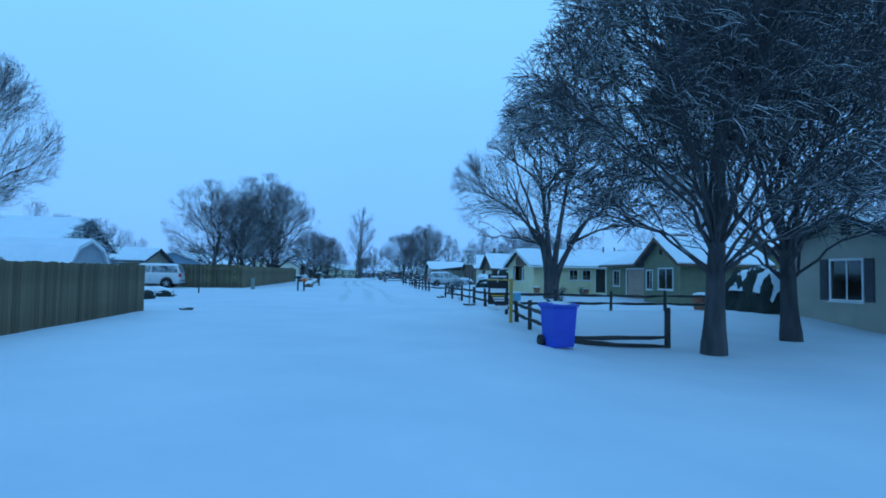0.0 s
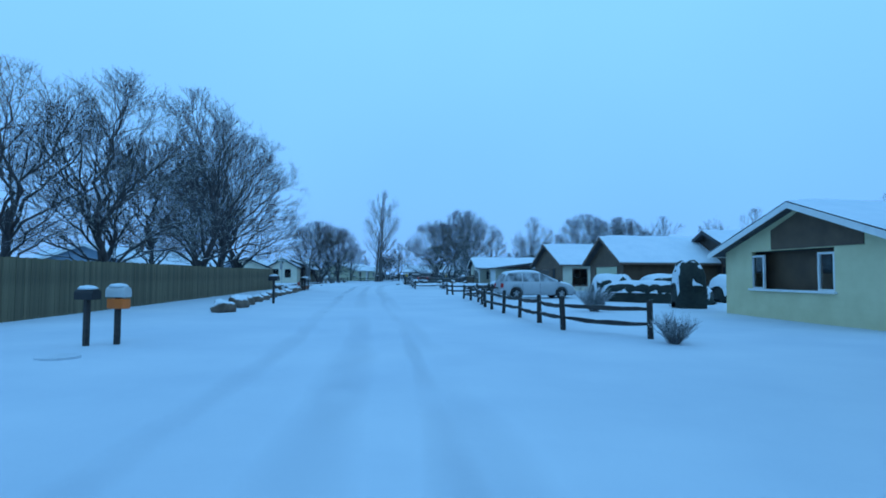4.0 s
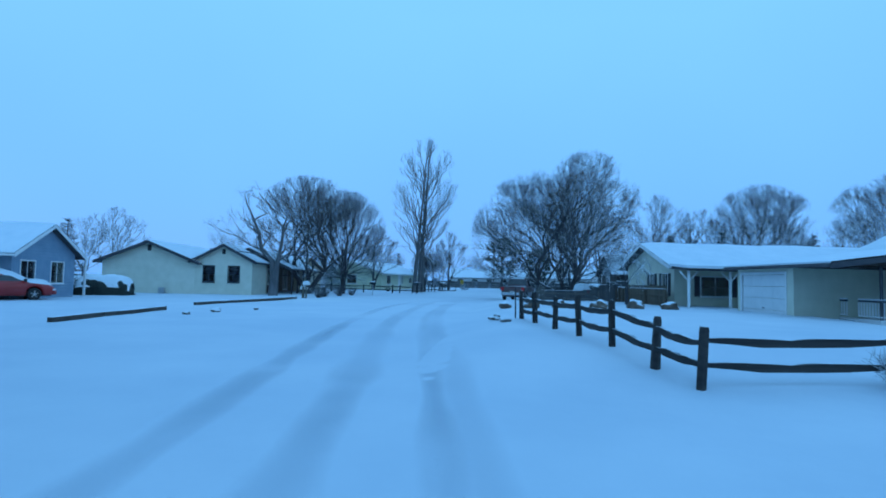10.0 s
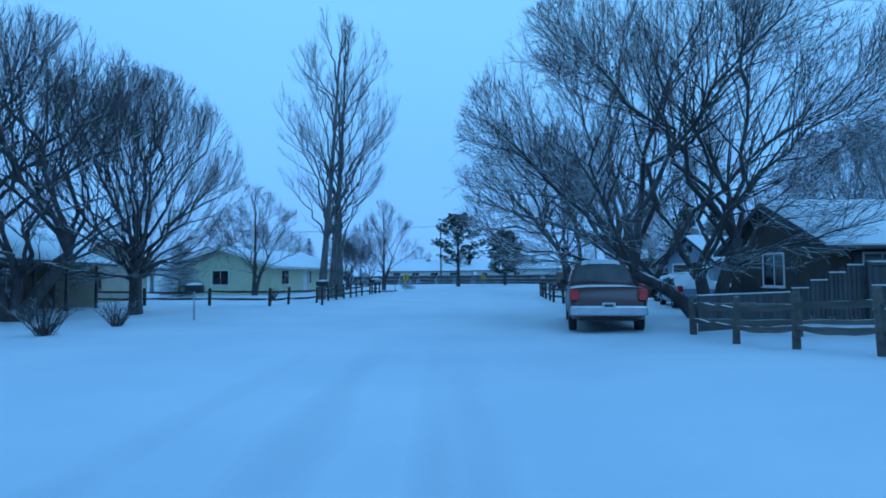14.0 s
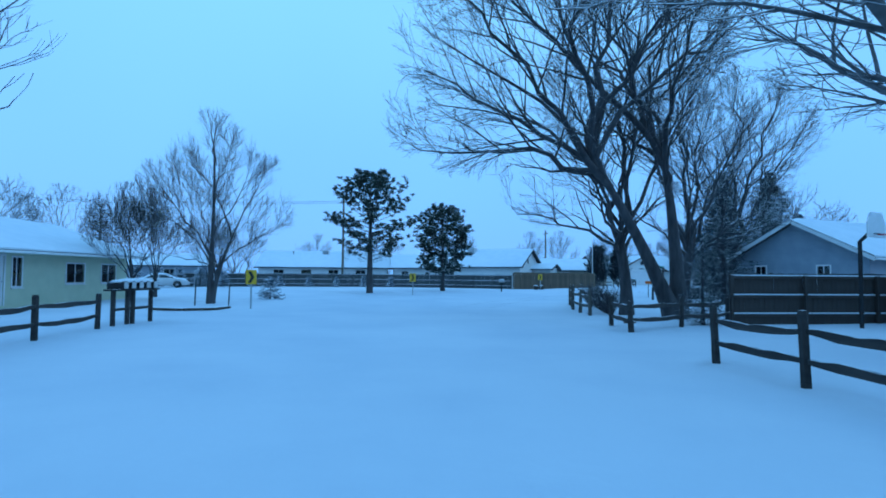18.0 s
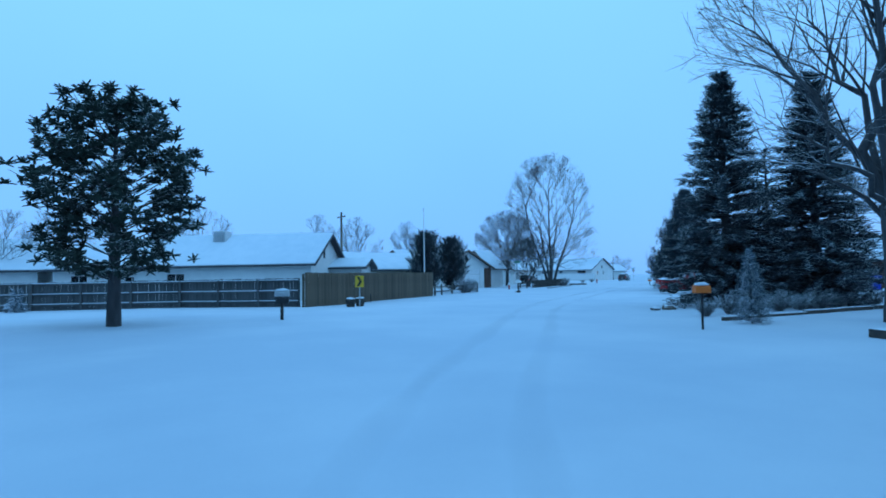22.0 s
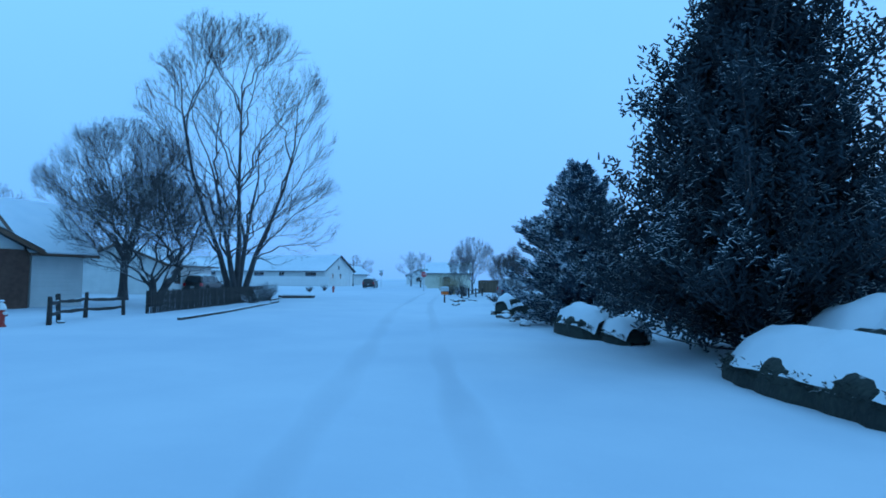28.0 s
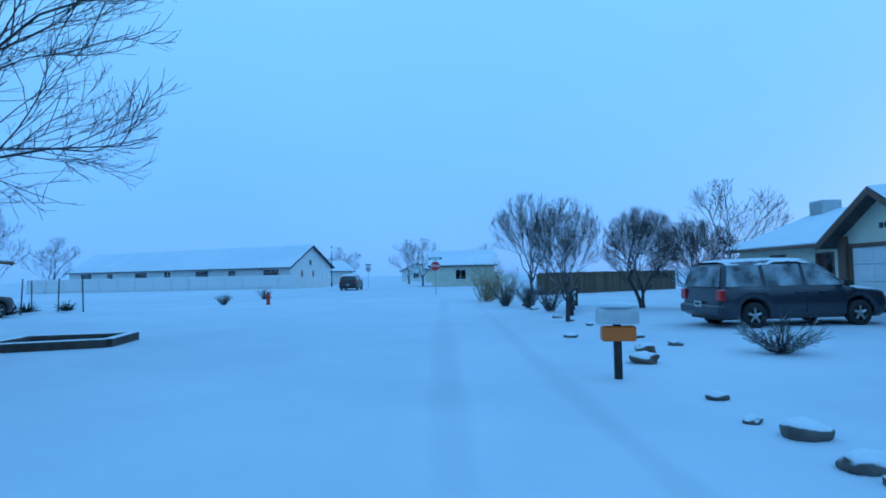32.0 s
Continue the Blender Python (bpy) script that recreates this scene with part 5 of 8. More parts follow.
block(t, 2.2, 4.01, 9, 10, 2.5, 4.1, "y", M_GREEN, M_TRIMW, [("W", 7.6, 0.15, 0.95, 2.05, "door", M_DARK), ("W", 3.4, 0, 2.6, 2.1, "garage", M_PINKD), ("W", 1.2, 0.9, 1.0, 1.1, "window", None)], fascia=M_TRIMB)
chimney(t, 3.6, 6.2, 3.2, 0.8, 0.6, 1.3)
t = thing("yellow_house", "pale yellow ranch house, gable end panelled dark brown, snowy roof", "house", place(7.9, 48.7, RD))
block(t, 0, 0, 17, 8.2, 2.45, 3.85, "x", M_YELLOW, M_TRIMW, [
    ("S", 1.35, 1.0, 0.85, 1.05, "window", None), ("S", 3.35, 1.25, 0.7, 0.8, "window", None), ("S", 4.55, 1.25, 0.7, 0.8, "window", None), ("S", 5.75, 0.15, 0.9, 2.05, "door", M_DARK),
    ("S", 8.3, 1.0, 1.2, 1.1, "window", None), ("W", 1.6, 1.05, 3.9, 1.38, "recess", M_BROWN)], fascia=M_TRIMW)
part("gable_panel", Geo().prism([(2.7, 2.46), (6.6, 2.46), (6.6, 2.95), (4.1, 3.7), (2.7, 3.15)], -0.03, -0.004), M_BROWN, t, "dark brown board panel", m=pose(0, 8.2, 0, 0, 0, -90))
part("flower_ledge", Geo().box(1.5, -0.12, 0.98, 5.6, -0.002, 1.06, 0.01), M_TRIMW, t, m=pose(0, 8.2, 0, 0, 0, -90))
for u in (1.62, 4.85):
    window(t, pose(0.05, 8.2, 0, 0, 0, -90), u, 1.12, 0.55, 1.1, M_TRIMW, None, False, 0)
part("curved_buttress", Geo().prism([(0, 0), (1.5, 0), (1.5, 0.95), (0.8, 0.98), (0.4, 1.2), (0.15, 1.7), (0, 2.3)], -0.09, 0.09), M_YELLOW, t, m=pose(0.0, -0.1, 0))
part("step_cap", Geo().box(0.75, -0.28, 0.98, 1.6, 0.1, 1.08, 0.03), M_CAP, t)
for x, y in ((8.0, 3.4), (9.4, 4.0)):
    pipe(t, x, y, 3.6, 0.8, 0.07)
chimney(t, 9.9, 4.0, 3.5, 0.7, 0.5, 0.6, M_TIN)
t = thing("brown_house", "dark brown house with a pale green garage door in its gable", "house", place(6.5, 71.2, RD))
block(t, 0, 0, 7.0, 6.0, 2.5, 4.15, "x", M_BROWN, M_TRIMB, [("W", 1.1, 0, 3.9, 2.15, "garage", M_GDOOR)], fascia=M_TRIMB)
block(t, 6.6, -3.4, 14, 8.8, 2.5, 4.5, "x", M_DARKS, M_TRIMB, [("W", 6.0, 0.1, 0.95, 2.05, "door", M_DARK), ("S", 2.0, 0.9, 1.6, 1.2, "window", None), ("S", 6.0, 0.9, 1.6, 1.2, "window", None)], fascia=M_TRIMD)
chimney(t, 11, 0.4, 4.3, 1.3, 0.6, 0.75)
pipe(t, 9.2, 0.8, 4.3, 0.6)
t = thing("brown_house", "brown gabled house with cream side walls behind a long hedge", "house", place(5.3, 87.9, RD))
block(t, 0, 0, 16, 10.0, 2.6, 4.6, "x", M_CREAM, M_TRIMB, [("W", 1.0, 0, 4.6, 2.1, "garage", M_GDOORB), ("W", 6.6, 0.1, 1.1, 2.1, "door", M_DARK), ("S", 1.0, 0.6, 1.4, 1.5, "window", None), ("S", 4.6, 0.9, 1.4, 1.1, "window", None)], fascia=M_TRIMB, gable_m=M_BROWN)
pipe(t, 6.0, 5.5, 4.4, 0.8, 0.07)
t = thing("cream_ranch_house", "cream ranch house with dark shutters, white garage and railed porch", "house", place(5.6, 101.0, RD))
block(t, 0, 0, 9, 11.8, 2.5, 4.65, "y", M_CREAM, M_TRIMW, [("W", 6.3 + 0.55, 0.95, 1.1, 1.0, "window", M_TRIMD), ("W", 6.3 + 3.0, 0.95, 1.2, 1.0, "window", M_TRIMD), ("W", 4.5, 0.3, 0.75, 1.8, "window", M_TRIMD), ("W", 5.6, 0.1, 0.85, 2.05, "door", M_TRIMW)], fascia=M_TRIMD)
block(t, -4.7, 5.3, 13.7, 6.4, 2.4, 3.3, "y", M_CREAM, M_TRIMW, fascia=M_TRIMD, over=0.4, skip="WSE")
part("gable_board", Geo().prism([(-4.6, 2.4), (9.0, 2.4), (2.15, 3.28)], 5.32, 5.36), M_DARKS, t)
west = pose(-4.7, 11.7, 0, 0, 0, -90)
part("wall", wall_geo(4.1, 2.4, [(0.35, 0, 3.2, 2.1)]), M_CREAM, t, m=west)
garage_door(t, west, 0.35, 3.2, 2.1, M_GDOORW, M_TRIMW)
part("wall", wall_geo(4.69, 2.4, []), M_CREAM, t, m=pose(-4.7, 7.6, 0))
block(t, -5.4, 17.1, 15, 7.4, 2.75, 4.05, "x", M_CREAM, M_TRIMW, [("S", 1.6, 0.95, 1.7, 1.1, "window", M_TRIMD), ("S", 4.6, 0.1, 0.9, 2.05, "door", M_TRIMW), ("W", 5.75, 0.95, 0.75, 1.25, "window", M_TRIMD), ("W", 3.9, 0.95, 0.6, 1.25, "window", M_TRIMD)], fascia=M_TRIMW, over=0.6)
part("porch_roof", Geo().prism([(14.3, 2.34), (16.6, 2.5), (16.6, 2.64), (14.3, 2.46)], -5.9, 5), M_ROOF, t, m=Matrix(((0, 1, 0, 0), (1, 0, 0, 0), (0, 0, 1, 0), (0, 0, 0, 1))))
part("porch_roof_snow", Geo().prism([(14.2, 2.47), (16.55, 2.65), (16.55, 2.8), (14.2, 2.62)], -5.95, 5), M_CAP, t, m=Matrix(((0, 1, 0, 0), (1, 0, 0, 0), (0, 0, 1, 0), (0, 0, 0, 1))))
posts_and_beam(t, [(-5.7, 14.7), (-3.4, 14.7), (-0.8, 14.7)], 2.36, M_TRIMW)
posts_and_beam(t, [(-2.7, 5.5)], 2.42, M_TRIMD, False, 0.045)
part("porch_floor", Geo().box(-2.8, 5.4, -0.1, -0.02, 7.58, 0.36, 0.01), M_TRIMW, t)
part("porch_step", Geo().box(-3.4, 6.65, -0.1, -2.82, 7.2, 0.3, 0.02), M_CAP, t)
for a, b, p, q in ((-2.75, 5.45, -2.68, 6.6), (-2.75, 7.2, -2.68, 7.58), (-2.66, 5.45, -0.03, 5.52)):
    part("porch_rail", Geo().box(a, b, 1.02, p, q, 1.1, 0.01), M_TRIMD, t)
    part("porch_rail", Geo().box(a, b, 0.44, p, q, 0.5, 0.01), M_TRIMW, t)
    part("rail_snow", Geo().box(a - 0.01, b - 0.01, 1.102, p + 0.01, q + 0.01, 1.16, 0.02), M_CAP, t)
    k = int(max(p - a, q - b) / 0.14)
    for i in range(k + 1):
        x, y = (a + 0.02, b + 0.02 + i * 0.14) if q - b > p - a else (a + 0.02 + i * 0.14, b + 0.02)
        part("baluster", Geo().box(x, y, 0.5, x + 0.035, y + 0.035, 1.02), M_TRIMW, t)
part("downspout", Geo().tube([(-0.5, 0.1, 2.3), (-0.12, 0.1, 2.15), (-0.12, 0.1, 0.1)], 0.05, 6), M_TRIMD, t)
pipe(t, 6.5, 3.0, 4.0, 0.6, 0.12)
t = thing("cream_double_gable_house", "cream house with two low gables, dark bargeboards and two windows", "house", place(-44.5, 124.7, 9.8))
block(t, 0, 0, 7.3, 12, 2.6, 4.1, "y", M_CREAM, M_TRIMD, [("S", 3.5, 3.45, 0.3, 0.5, "vent")], fascia=M_TRIMD)
block(t, 7.31, 0.0, 4.6, 4.5, 2.75, 3.95, "y", M_CREAM, M_TRIMD, [("S", 0.7, 1.05, 0.85, 1.25, "window", None), ("S", 2.7, 1.05, 0.85, 1.25, "window", None), ("S", 2.15, 3.3, 0.25, 0.4, "vent")], fascia=M_TRIMD, over=0.35)
block(t, 7.32, 4.6, 6.2, 13.5, 2.5, 3.9, "y", M_CREAM, M_TRIMD, fascia=M_TRIMD, over=0.7, skip="ES")
inner = pose(11.6, 4.6, 0, 0, 0, 90)
# the porch's shade is put into this wall's colour: brown, not the house's cream
part("wall", wall_geo(13.5, 2.44, [(1.5, 0.9, 1.0, 1.3), (5.0, 0.1, 0.95, 2.05), (8.0, 0.3, 1.8, 1.9)]), M_BROWN, t, "porch wall in brown boards that stand for the roof's shade", m=inner)
window(t, inner, 1.5, 0.9, 1.0, 1.3, M_TRIMW, None)
door(t, inner, 5.0, 0.1, 0.95, 2.05, M_DARK, M_TRIMD)
window(t, inner, 8.0, 0.3, 1.8, 1.9, M_TRIMW, None)
part("wall", wall_geo(4.6, 2.44, []), M_CREAM, t, m=pose(7.32, 4.6, 0))
posts_and_beam(t, [(14.1, 5.0), (14.1, 7.6), (14.1, 10.6), (14.1, 13.4), (14.1, 16.6)], 2.3, M_TRIMD, False)
part("gas_meter", Geo().box(4.6, -0.35, 0.0, 5.1, -0.05, 0.5, 0.05), M_METAL, t)
for x, y in ((6.4, 6.0), (8.5, 4.0), (3.8, 8.5)):
    pipe(t, x, y, 3.5, 0.55, 0.06)
t = thing("blue_house", "blue house with a front gable and white porch posts, snowy roof", "house", place(-43.5, 104.5, RD))
block(t, -6, -16, 9, 30, 2.6, 4.3, "y", M_BLUE, M_TRIMW, [("E", 16.5, 0.9, 1.5, 1.2, "window", None), ("E", 12.5, 0.9, 1.2, 1.2, "window", None), ("E", 5.5, 0.9, 1.5, 1.2, "window", None), ("E", 27.4, 0.9, 1.2, 1.2, "window", None)], fascia=M_TRIMW)
block(t, 2.6, 4.6, 3.4, 5.4, 2.6, 4.15, "x", M_BLUE, M_TRIMW, [("E", 0.7, 0.9, 1.1, 1.2, "window", None), ("E", 3.2, 0.9, 1.1, 1.2, "window", None)], fascia=M_TRIMW)
posts_and_beam(t, [(6.3, 3.0), (6.3, 10.6), (3.8, 3.0)], 2.5, M_TRIMW, False)
chimney(t, -2.5, -4, 4.2, 1.4, 1.0, 0.9, M_TRIMB)
pipe(t, -1.0, 2.5, 4.2, 0.7, 0.08)
t = thing("dark_brown_house", "dark brown house with a white-framed window behind the grey fence", "house", place(-2.6, 133.0, 2))
block(t, 0, 0, 14, 6.0, 2.5, 4.1, "x", M_DARKS, M_TRIMW, [("S", 1.2, 0.9, 1.3, 1.2, "window", M_TRIMD, True), ("S", 4.6, 0.9, 1.3, 1.2, "window", None), ("W", 2.4, 1.0, 1.2, 1.2, "window", None)], fascia=M_TRIMD)
t = thing("green_cream_house", "pale green house with a recessed porch and a low snowy roof", "house", place(-38.85, 164.05, -10.6))
block(t, 0, 0, 9, 16.3, 2.5, 4.0, "y", M_GDOOR, M_TRIMW, [("E", 2.0, 0.9, 1.4, 1.2, "window", None), ("E", 6.6, 0.1, 0.95, 2.05, "door", M_TRIMW), ("E", 8.0, 0.9, 0.5, 1.2, "window", None), ("E", 11.3, 1.0, 1.3, 0.9, "window", None), ("E", 14.0, 1.0, 1.2, 0.9, "window", None), ("S", 3.5, 0.9, 1.5, 1.2, "window", None)], fascia=M_TRIMW, over=0.7)
cooler(t, 4, 4.3, 3.75)
t = thing("yellow_hip_house", "low pale yellow house seen past the poplars, snowy roof", "house", place(-46, 147, -5))
block(t, 0, 0, 9, 8, 2.5, 3.9, "x", M_TAN, M_TRIMB, [("E", 2.0, 0.9, 1.2, 1.0, "window", None), ("S", 3.0, 0.9, 1.2, 1.0, "window", None)], fascia=M_TRIMB)
cooler(t, 2, 3.6, 3.7)
t = thing("blue_garage", "grey-blue garage with a dark brown wooden door", "garage", place(4.2, 154.6, 27))
block(t, 0, 0, 9, 3.9, 2.6, 4.15, "x", M_GREYB, M_TRIMW, [("W", 0.45, 0, 2.9, 2.15, "garage", M_GDOORB), ("W", 1.7, 3.05, 0.5, 0.55, "vent")], fascia=M_TRIMD)
block(t, 1.8, -7.5, 6.5, 7.49, 2.5, 3.9, "y", M_GREYB, M_TRIMD, [("W", 1.2, 0.1, 0.95, 2.05, "door", M_DARK), ("W", 4.0, 0.9, 1.5, 1.2, "window", None)], fascia=M_TRIMD, over=0.6)
t = thing("blue_house", "grey-blue gabled house behind the tall dark fence", "house", place(9.3, 166.5, 14))
block(t, 0, 0, 12, 7.0, 2.6, 4.4, "x", M_GREYB, M_TRIMW, [("W", 1.2, 0.9, 0.6, 1.2, "window", None), ("W", 4.6, 0.9, 0.6, 1.2, "window", None), ("S", 3.0, 0.9, 1.5, 1.2, "window", None)], fascia=M_TRIMW)

# white ranch houses past the long fence
def ranch(x, y, rot, L, W, h, rh, ops, label, mt=None, **kw):
    tt = thing("ranch_house", label, "house", place(x, y, rot))
    block(tt, 0, 0, L, W, h, rh, "x", mt or M_WHITES, M_TRIMW, ops, fascia=M_TRIMD, **kw)
    return tt


t = ranch(-26, 221.5, -6, 17, 8, 2.5, 4.5, [("S", 2.0 + i * 3.6, 0.95, 1.3, 1.1, "window", None) for i in range(4)], "long white ranch house behind the fence, snowy roof")
cooler(t, 8, 3.0, 4.0, 0.8)
pipe(t, 4, 3.0, 3.9, 0.8)
t = ranch(-8.2, 219.0, -4, 9.0, 7, 2.5, 4.1, [("S", 1.0, 0.95, 0.9, 1.0, "window", None), ("S", 4.2, 0.95, 0.8, 0.9, "window", None), ("S", 6.2, 0.95, 0.8, 0.9, "window", None)], "low white ranch house wing behind the fence")
t = ranch(-47, 222, 4, 14, 9, 2.5, 3.9, [("S", 2, 0.9, 1.4, 1.1, "window", None), ("S", 9, 0.9, 1.4, 1.1, "window", None)], "grey-white ranch house beyond the parked cars", M_GREYB)
# house at the outer corner: gable to the east
t = thing("white_gabled_house", "white gabled house, cooler on its snowy roof, behind cedar fence", "house", place(-3.5, 218.6, -40))
block(t, 0, 0, 13, 7.0, 2.7, 4.75, "x", M_WHITES, M_TRIMW, [("E", 2.6, 3.05, 0.35, 0.55, "vent"), ("E", 4.2, 0.9, 1.2, 1.2, "window", None), ("S", 2.5, 0.9, 1.3, 1.1, "window", None)], fascia=M_TRIMD)
block(t, 13.01, 4.2, 2.4, 2.8, 2.4, 2.9, "x", M_WHITES, M_TRIMW, fascia=M_TRIMD)
cooler(t, 4.6, 2.4, 4.25, 0.95)
t = ranch(14.4, 221.2, 6, 9.5, 7, 2.4, 3.9, [("S", 2, 0.9, 1.3, 1.1, "window", None)], "low tan house behind the junipers, snowy roof", M_TAN)
t = thing("white_garage_house", "off-white house, wide gabled garage with a round vent", "house", place(30.9, 231.3, 10))
block(t, 0, 0, 9.0, 3.6, 2.7, 4.85, "y", M_WHITES, M_TRIMW, [("S", 1.0, 0, 6.0, 2.4, "garage", M_GDOORW), ("E", 1.2, 0.9, 0.5, 1.5, "window", None, False, 0)], fascia=M_TRIMB)
block(t, -1.0, 3.61, 10.3, 8.4, 2.7, 5.05, "x", M_WHITES, M_TRIMW, [("E", 1.6, 0.9, 0.5, 1.4, "window", None, False, 0), ("E", 4.0, 0.9, 0.6, 1.4, "window", None)], fascia=M_TRIMB, over=0.5)
block(t, 9.31, 7.0, 6.4, 6.5, 2.4, 3.7, "x", M_CREAM, M_TRIMW, [("S", 0.9, 0.9, 0.9, 1.0, "window", None), ("S", 3.6, 0.9, 1.1, 1.0, "window", None)], fascia=M_TRIMB)
block(t, 9.35, 0.2, 2.5, 5.2, 2.8, 5.0, "x", M_WHITES, M_TRIMW, [("E", 1.2, 0.9, 0.5, 1.5, "window", None, False, 0), ("E", 3.2, 0.9, 0.6, 1.4, "window", None)], fascia=M_TRIMB)
part("round_vent", Geo().tube([(4.5, -0.06, 3.75), (4.5, 0.02, 3.75)], 0.34, 16), M_DARK, t)
part("corner_brick", Geo().box(7.8, -0.14, 0, 9.04, -0.01, 2.65, 0.01), M_BRICK, t, "brown brick pier beside the garage door")
for i in range(4):
    part("house_number_bar", Geo().box(4.0 + i * 0.26, -0.03, 2.72, 4.17 + i * 0.26, -0.005, 2.9), M_TRIMD, t)
t = thing("stone_house", "low white house with a stone gable beyond the cottonwood", "house", place(56.55, 247.75, 29))
block(t, 0, 0, 9, 8, 2.6, 4.2, "x", M_WHITES, M_TRIMW, [("S", 1.5, 0.9, 1.2, 1.1, "window", None)], fascia=M_TRIMB)
# long white building with its gable to the road
t = thing("long_white_building", "long white gabled building with a snowy roof by the street", "building", place(108.55, 276.35, 6))
block(t, 0, 0, 9.6, 46, 3.1, 6.0, "y", M_WHITES, M_TRIMW, [("S", 2.4, 1.6, 0.4, 0.9, "window", None, False, 0), ("S", 5.0, 1.6, 0.4, 0.9, "window", None, False, 0), ("S", 7.6, 0.1, 0.9, 2.1, "door", M_TRIMW), ("S", 4.4, 3.3, 0.4, 0.7, "vent")]
      + [("W", 3 + i * 6.4, 1.9, 1.3 if i % 2 else 2.6, 0.8, "window", None) for i in range(7)], fascia=M_TRIMD)
# brick house at the end
t = thing("brick_house", "house with a brick front, brown trim and a cream gabled garage", "house", place(73.45, 218.25, 209.3))
block(t, 0, 0, 3.6, 6, 2.45, 3.65, "y", M_CREAM, M_TRIMB, [], fascia=M_TRIMB, skip="S", over=0.5)
block(t, 3.61, 0.6, 13.5, 8.5, 2.4, 4.0, "x", M_DARKS, M_TRIMB, [("S", 5.2, 0.1, 0.95, 2.05, "door", M_DARK), ("S", 8.0, 0.9, 1.4, 1.1, "window", None)], fascia=M_TRIMB, over=0.6)
block(t, -9.5, 1.8, 9.49, 8, 2.45, 4.0, "x", M_CREAM, M_TRIMB, [("S", 5.6, 1.0, 0.9, 1.0, "window", None), ("S", 2.6, 1.0, 1.0, 1.0, "window", None)], fascia=M_TRIMB)
part("wall", wall_geo(3.6, 2.45, [(0.35, 0, 2.9, 2.1)], gable=3.65), M_CREAM, t)
garage_door(t, Matrix.Identity(4), 0.35, 2.9, 2.1, M_GDOORW, M_TRIMB)
for u in (-0.1, 3.3):
    part("corner_board", Geo().box(u, -0.12, 0, u + 0.35, -0.01, 2.45, 0.01), M_TRIMB, t)
for i in range(3):
    part("house_number_bar", Geo().box(1.55 + i * 0.2, -0.03, 2.62, 1.68 + i * 0.2, -0.004, 2.78), M_TRIMD, t)
cooler(t, -9.3, 5.2, 3.75, 0.95)
pipe(t, -0.8, 4.2, 3.8, 0.6)
part("downspout", Geo().tube([(-0.9, 1.3, 2.3), (-0.3, 1.68, 2.1), (-0.3, 1.7, 0.1)], 0.05, 6), M_TRIMB, t)
# dark brick house set back behind the parked cars
t = thing("dark_brick_house", "wide dark brick house with a small attic gable, behind parked cars", "house", place(44.0, 199.9, -56))
block(t, 0, 0, 13.5, 8, 2.6, 4.4, "x", M_BRICK, M_TRIMD, [("S", 1.6, 0.9, 0.6, 1.2, "window", None, False, 0), ("S", 4.2, 0.9, 0.9, 1.2, "window", None), ("S", 6.6, 0.1, 2.0, 2.1, "window", None), ("S", 10.5, 0.9, 1.3, 1.2, "window", None)], fascia=M_TRIMD, over=0.8)
block(t, 2.6, 0.6, 2.4, 3.0, 3.2, 4.15, "y", M_DARKS, M_TRIMD, fascia=M_TRIMD, over=0.25)
block(t, 13.6, -7.0, 6.5, 8, 2.5, 4.3, "y", M_DARKS, M_TRIMD, [("S", 0.9, 0, 4.6, 2.1, "garage", M_GDOORW)], fascia=M_TRIMB)
block(t, -2.6, 3.0, 2.59, 5, 2.4, 3.3, "x", M_DARKS, M_TRIMD, fascia=M_TRIMD)
for x in (6.5, 10.5):
    pipe(t, x, 3.0, 4.0, 0.8, 0.06)
# far houses where the street meets the next
for x, y, r, L, col in ((150, 270, 30, 12, M_CREAM), (128, 296, -20, 14, M_WHITES), (175, 292, 30, 14, M_WHITES), (-62, 105, 10, 14, M_TAN), (-66, 190, 0, 16, M_WHITES), (118, 250, 30, 12, M_CREAM)):
    tt = thing("distant_house", "distant pale house with a snowy roof", "house", place(x, y, r))
    block(tt, 0, 0, L, 8, 2.7, 4.6, "x" if L > 12 else "y", col, M_TRIMW, [("S", 2, 0.9, 1.3, 1.2, "window", None), ("S", 7, 0.9, 1.3, 1.2, "window", None), ("W", 3, 0.9, 1.3, 1.2, "window", None)], fascia=M_TRIMD)
gb = [(0, -0.2), (0, 1.55), (0.5, 2.12), (1.4, 2.4), (2.3, 2.12), (2.8, 1.55), (2.8, -0.2)]
t = thing("gambrel_shed", "grey shed with a snowy gambrel roof behind the plank fence", "shed", place(-12.55, 18.75, RD))
part("body", Geo().prism(gb, -6.5, 0), M_GREYB, t, m=Matrix(((0, 1, 0, 0), (1, 0, 0, 0), (0, 0, 1, 0), (0, 0, 0, 1))))
part("roof_snow", Geo().prism([(-0.12, 1.5), (-0.1, 1.64), (0.46, 2.26), (1.4, 2.56), (2.34, 2.26), (2.9, 1.64), (2.92, 1.5), (2.3, 2.14), (1.4, 2.42), (0.5, 2.14)], -6.6, 0.1), M_CAP, t, "smooth snow on the shed roof", m=Matrix(((0, 1, 0, 0), (1, 0, 0, 0), (0, 0, 1, 0), (0, 0, 0, 1))))
part("lean_to", Geo().box(-6.5, -1.3, -0.2, -2.0, -0.01, 1.82, 0.02), M_GREYB, t)
part("lean_to_snow", Geo().blob((-4.25, -0.65, 1.84), (2.3, 0.75, 0.16), 0.1, flat=0.2), M_CAP, t, smooth=True)
t = thing("white_garage", "white gabled garage beside the pickup, snow on its roof", "garage", place(-24.2, 34.6, RD))
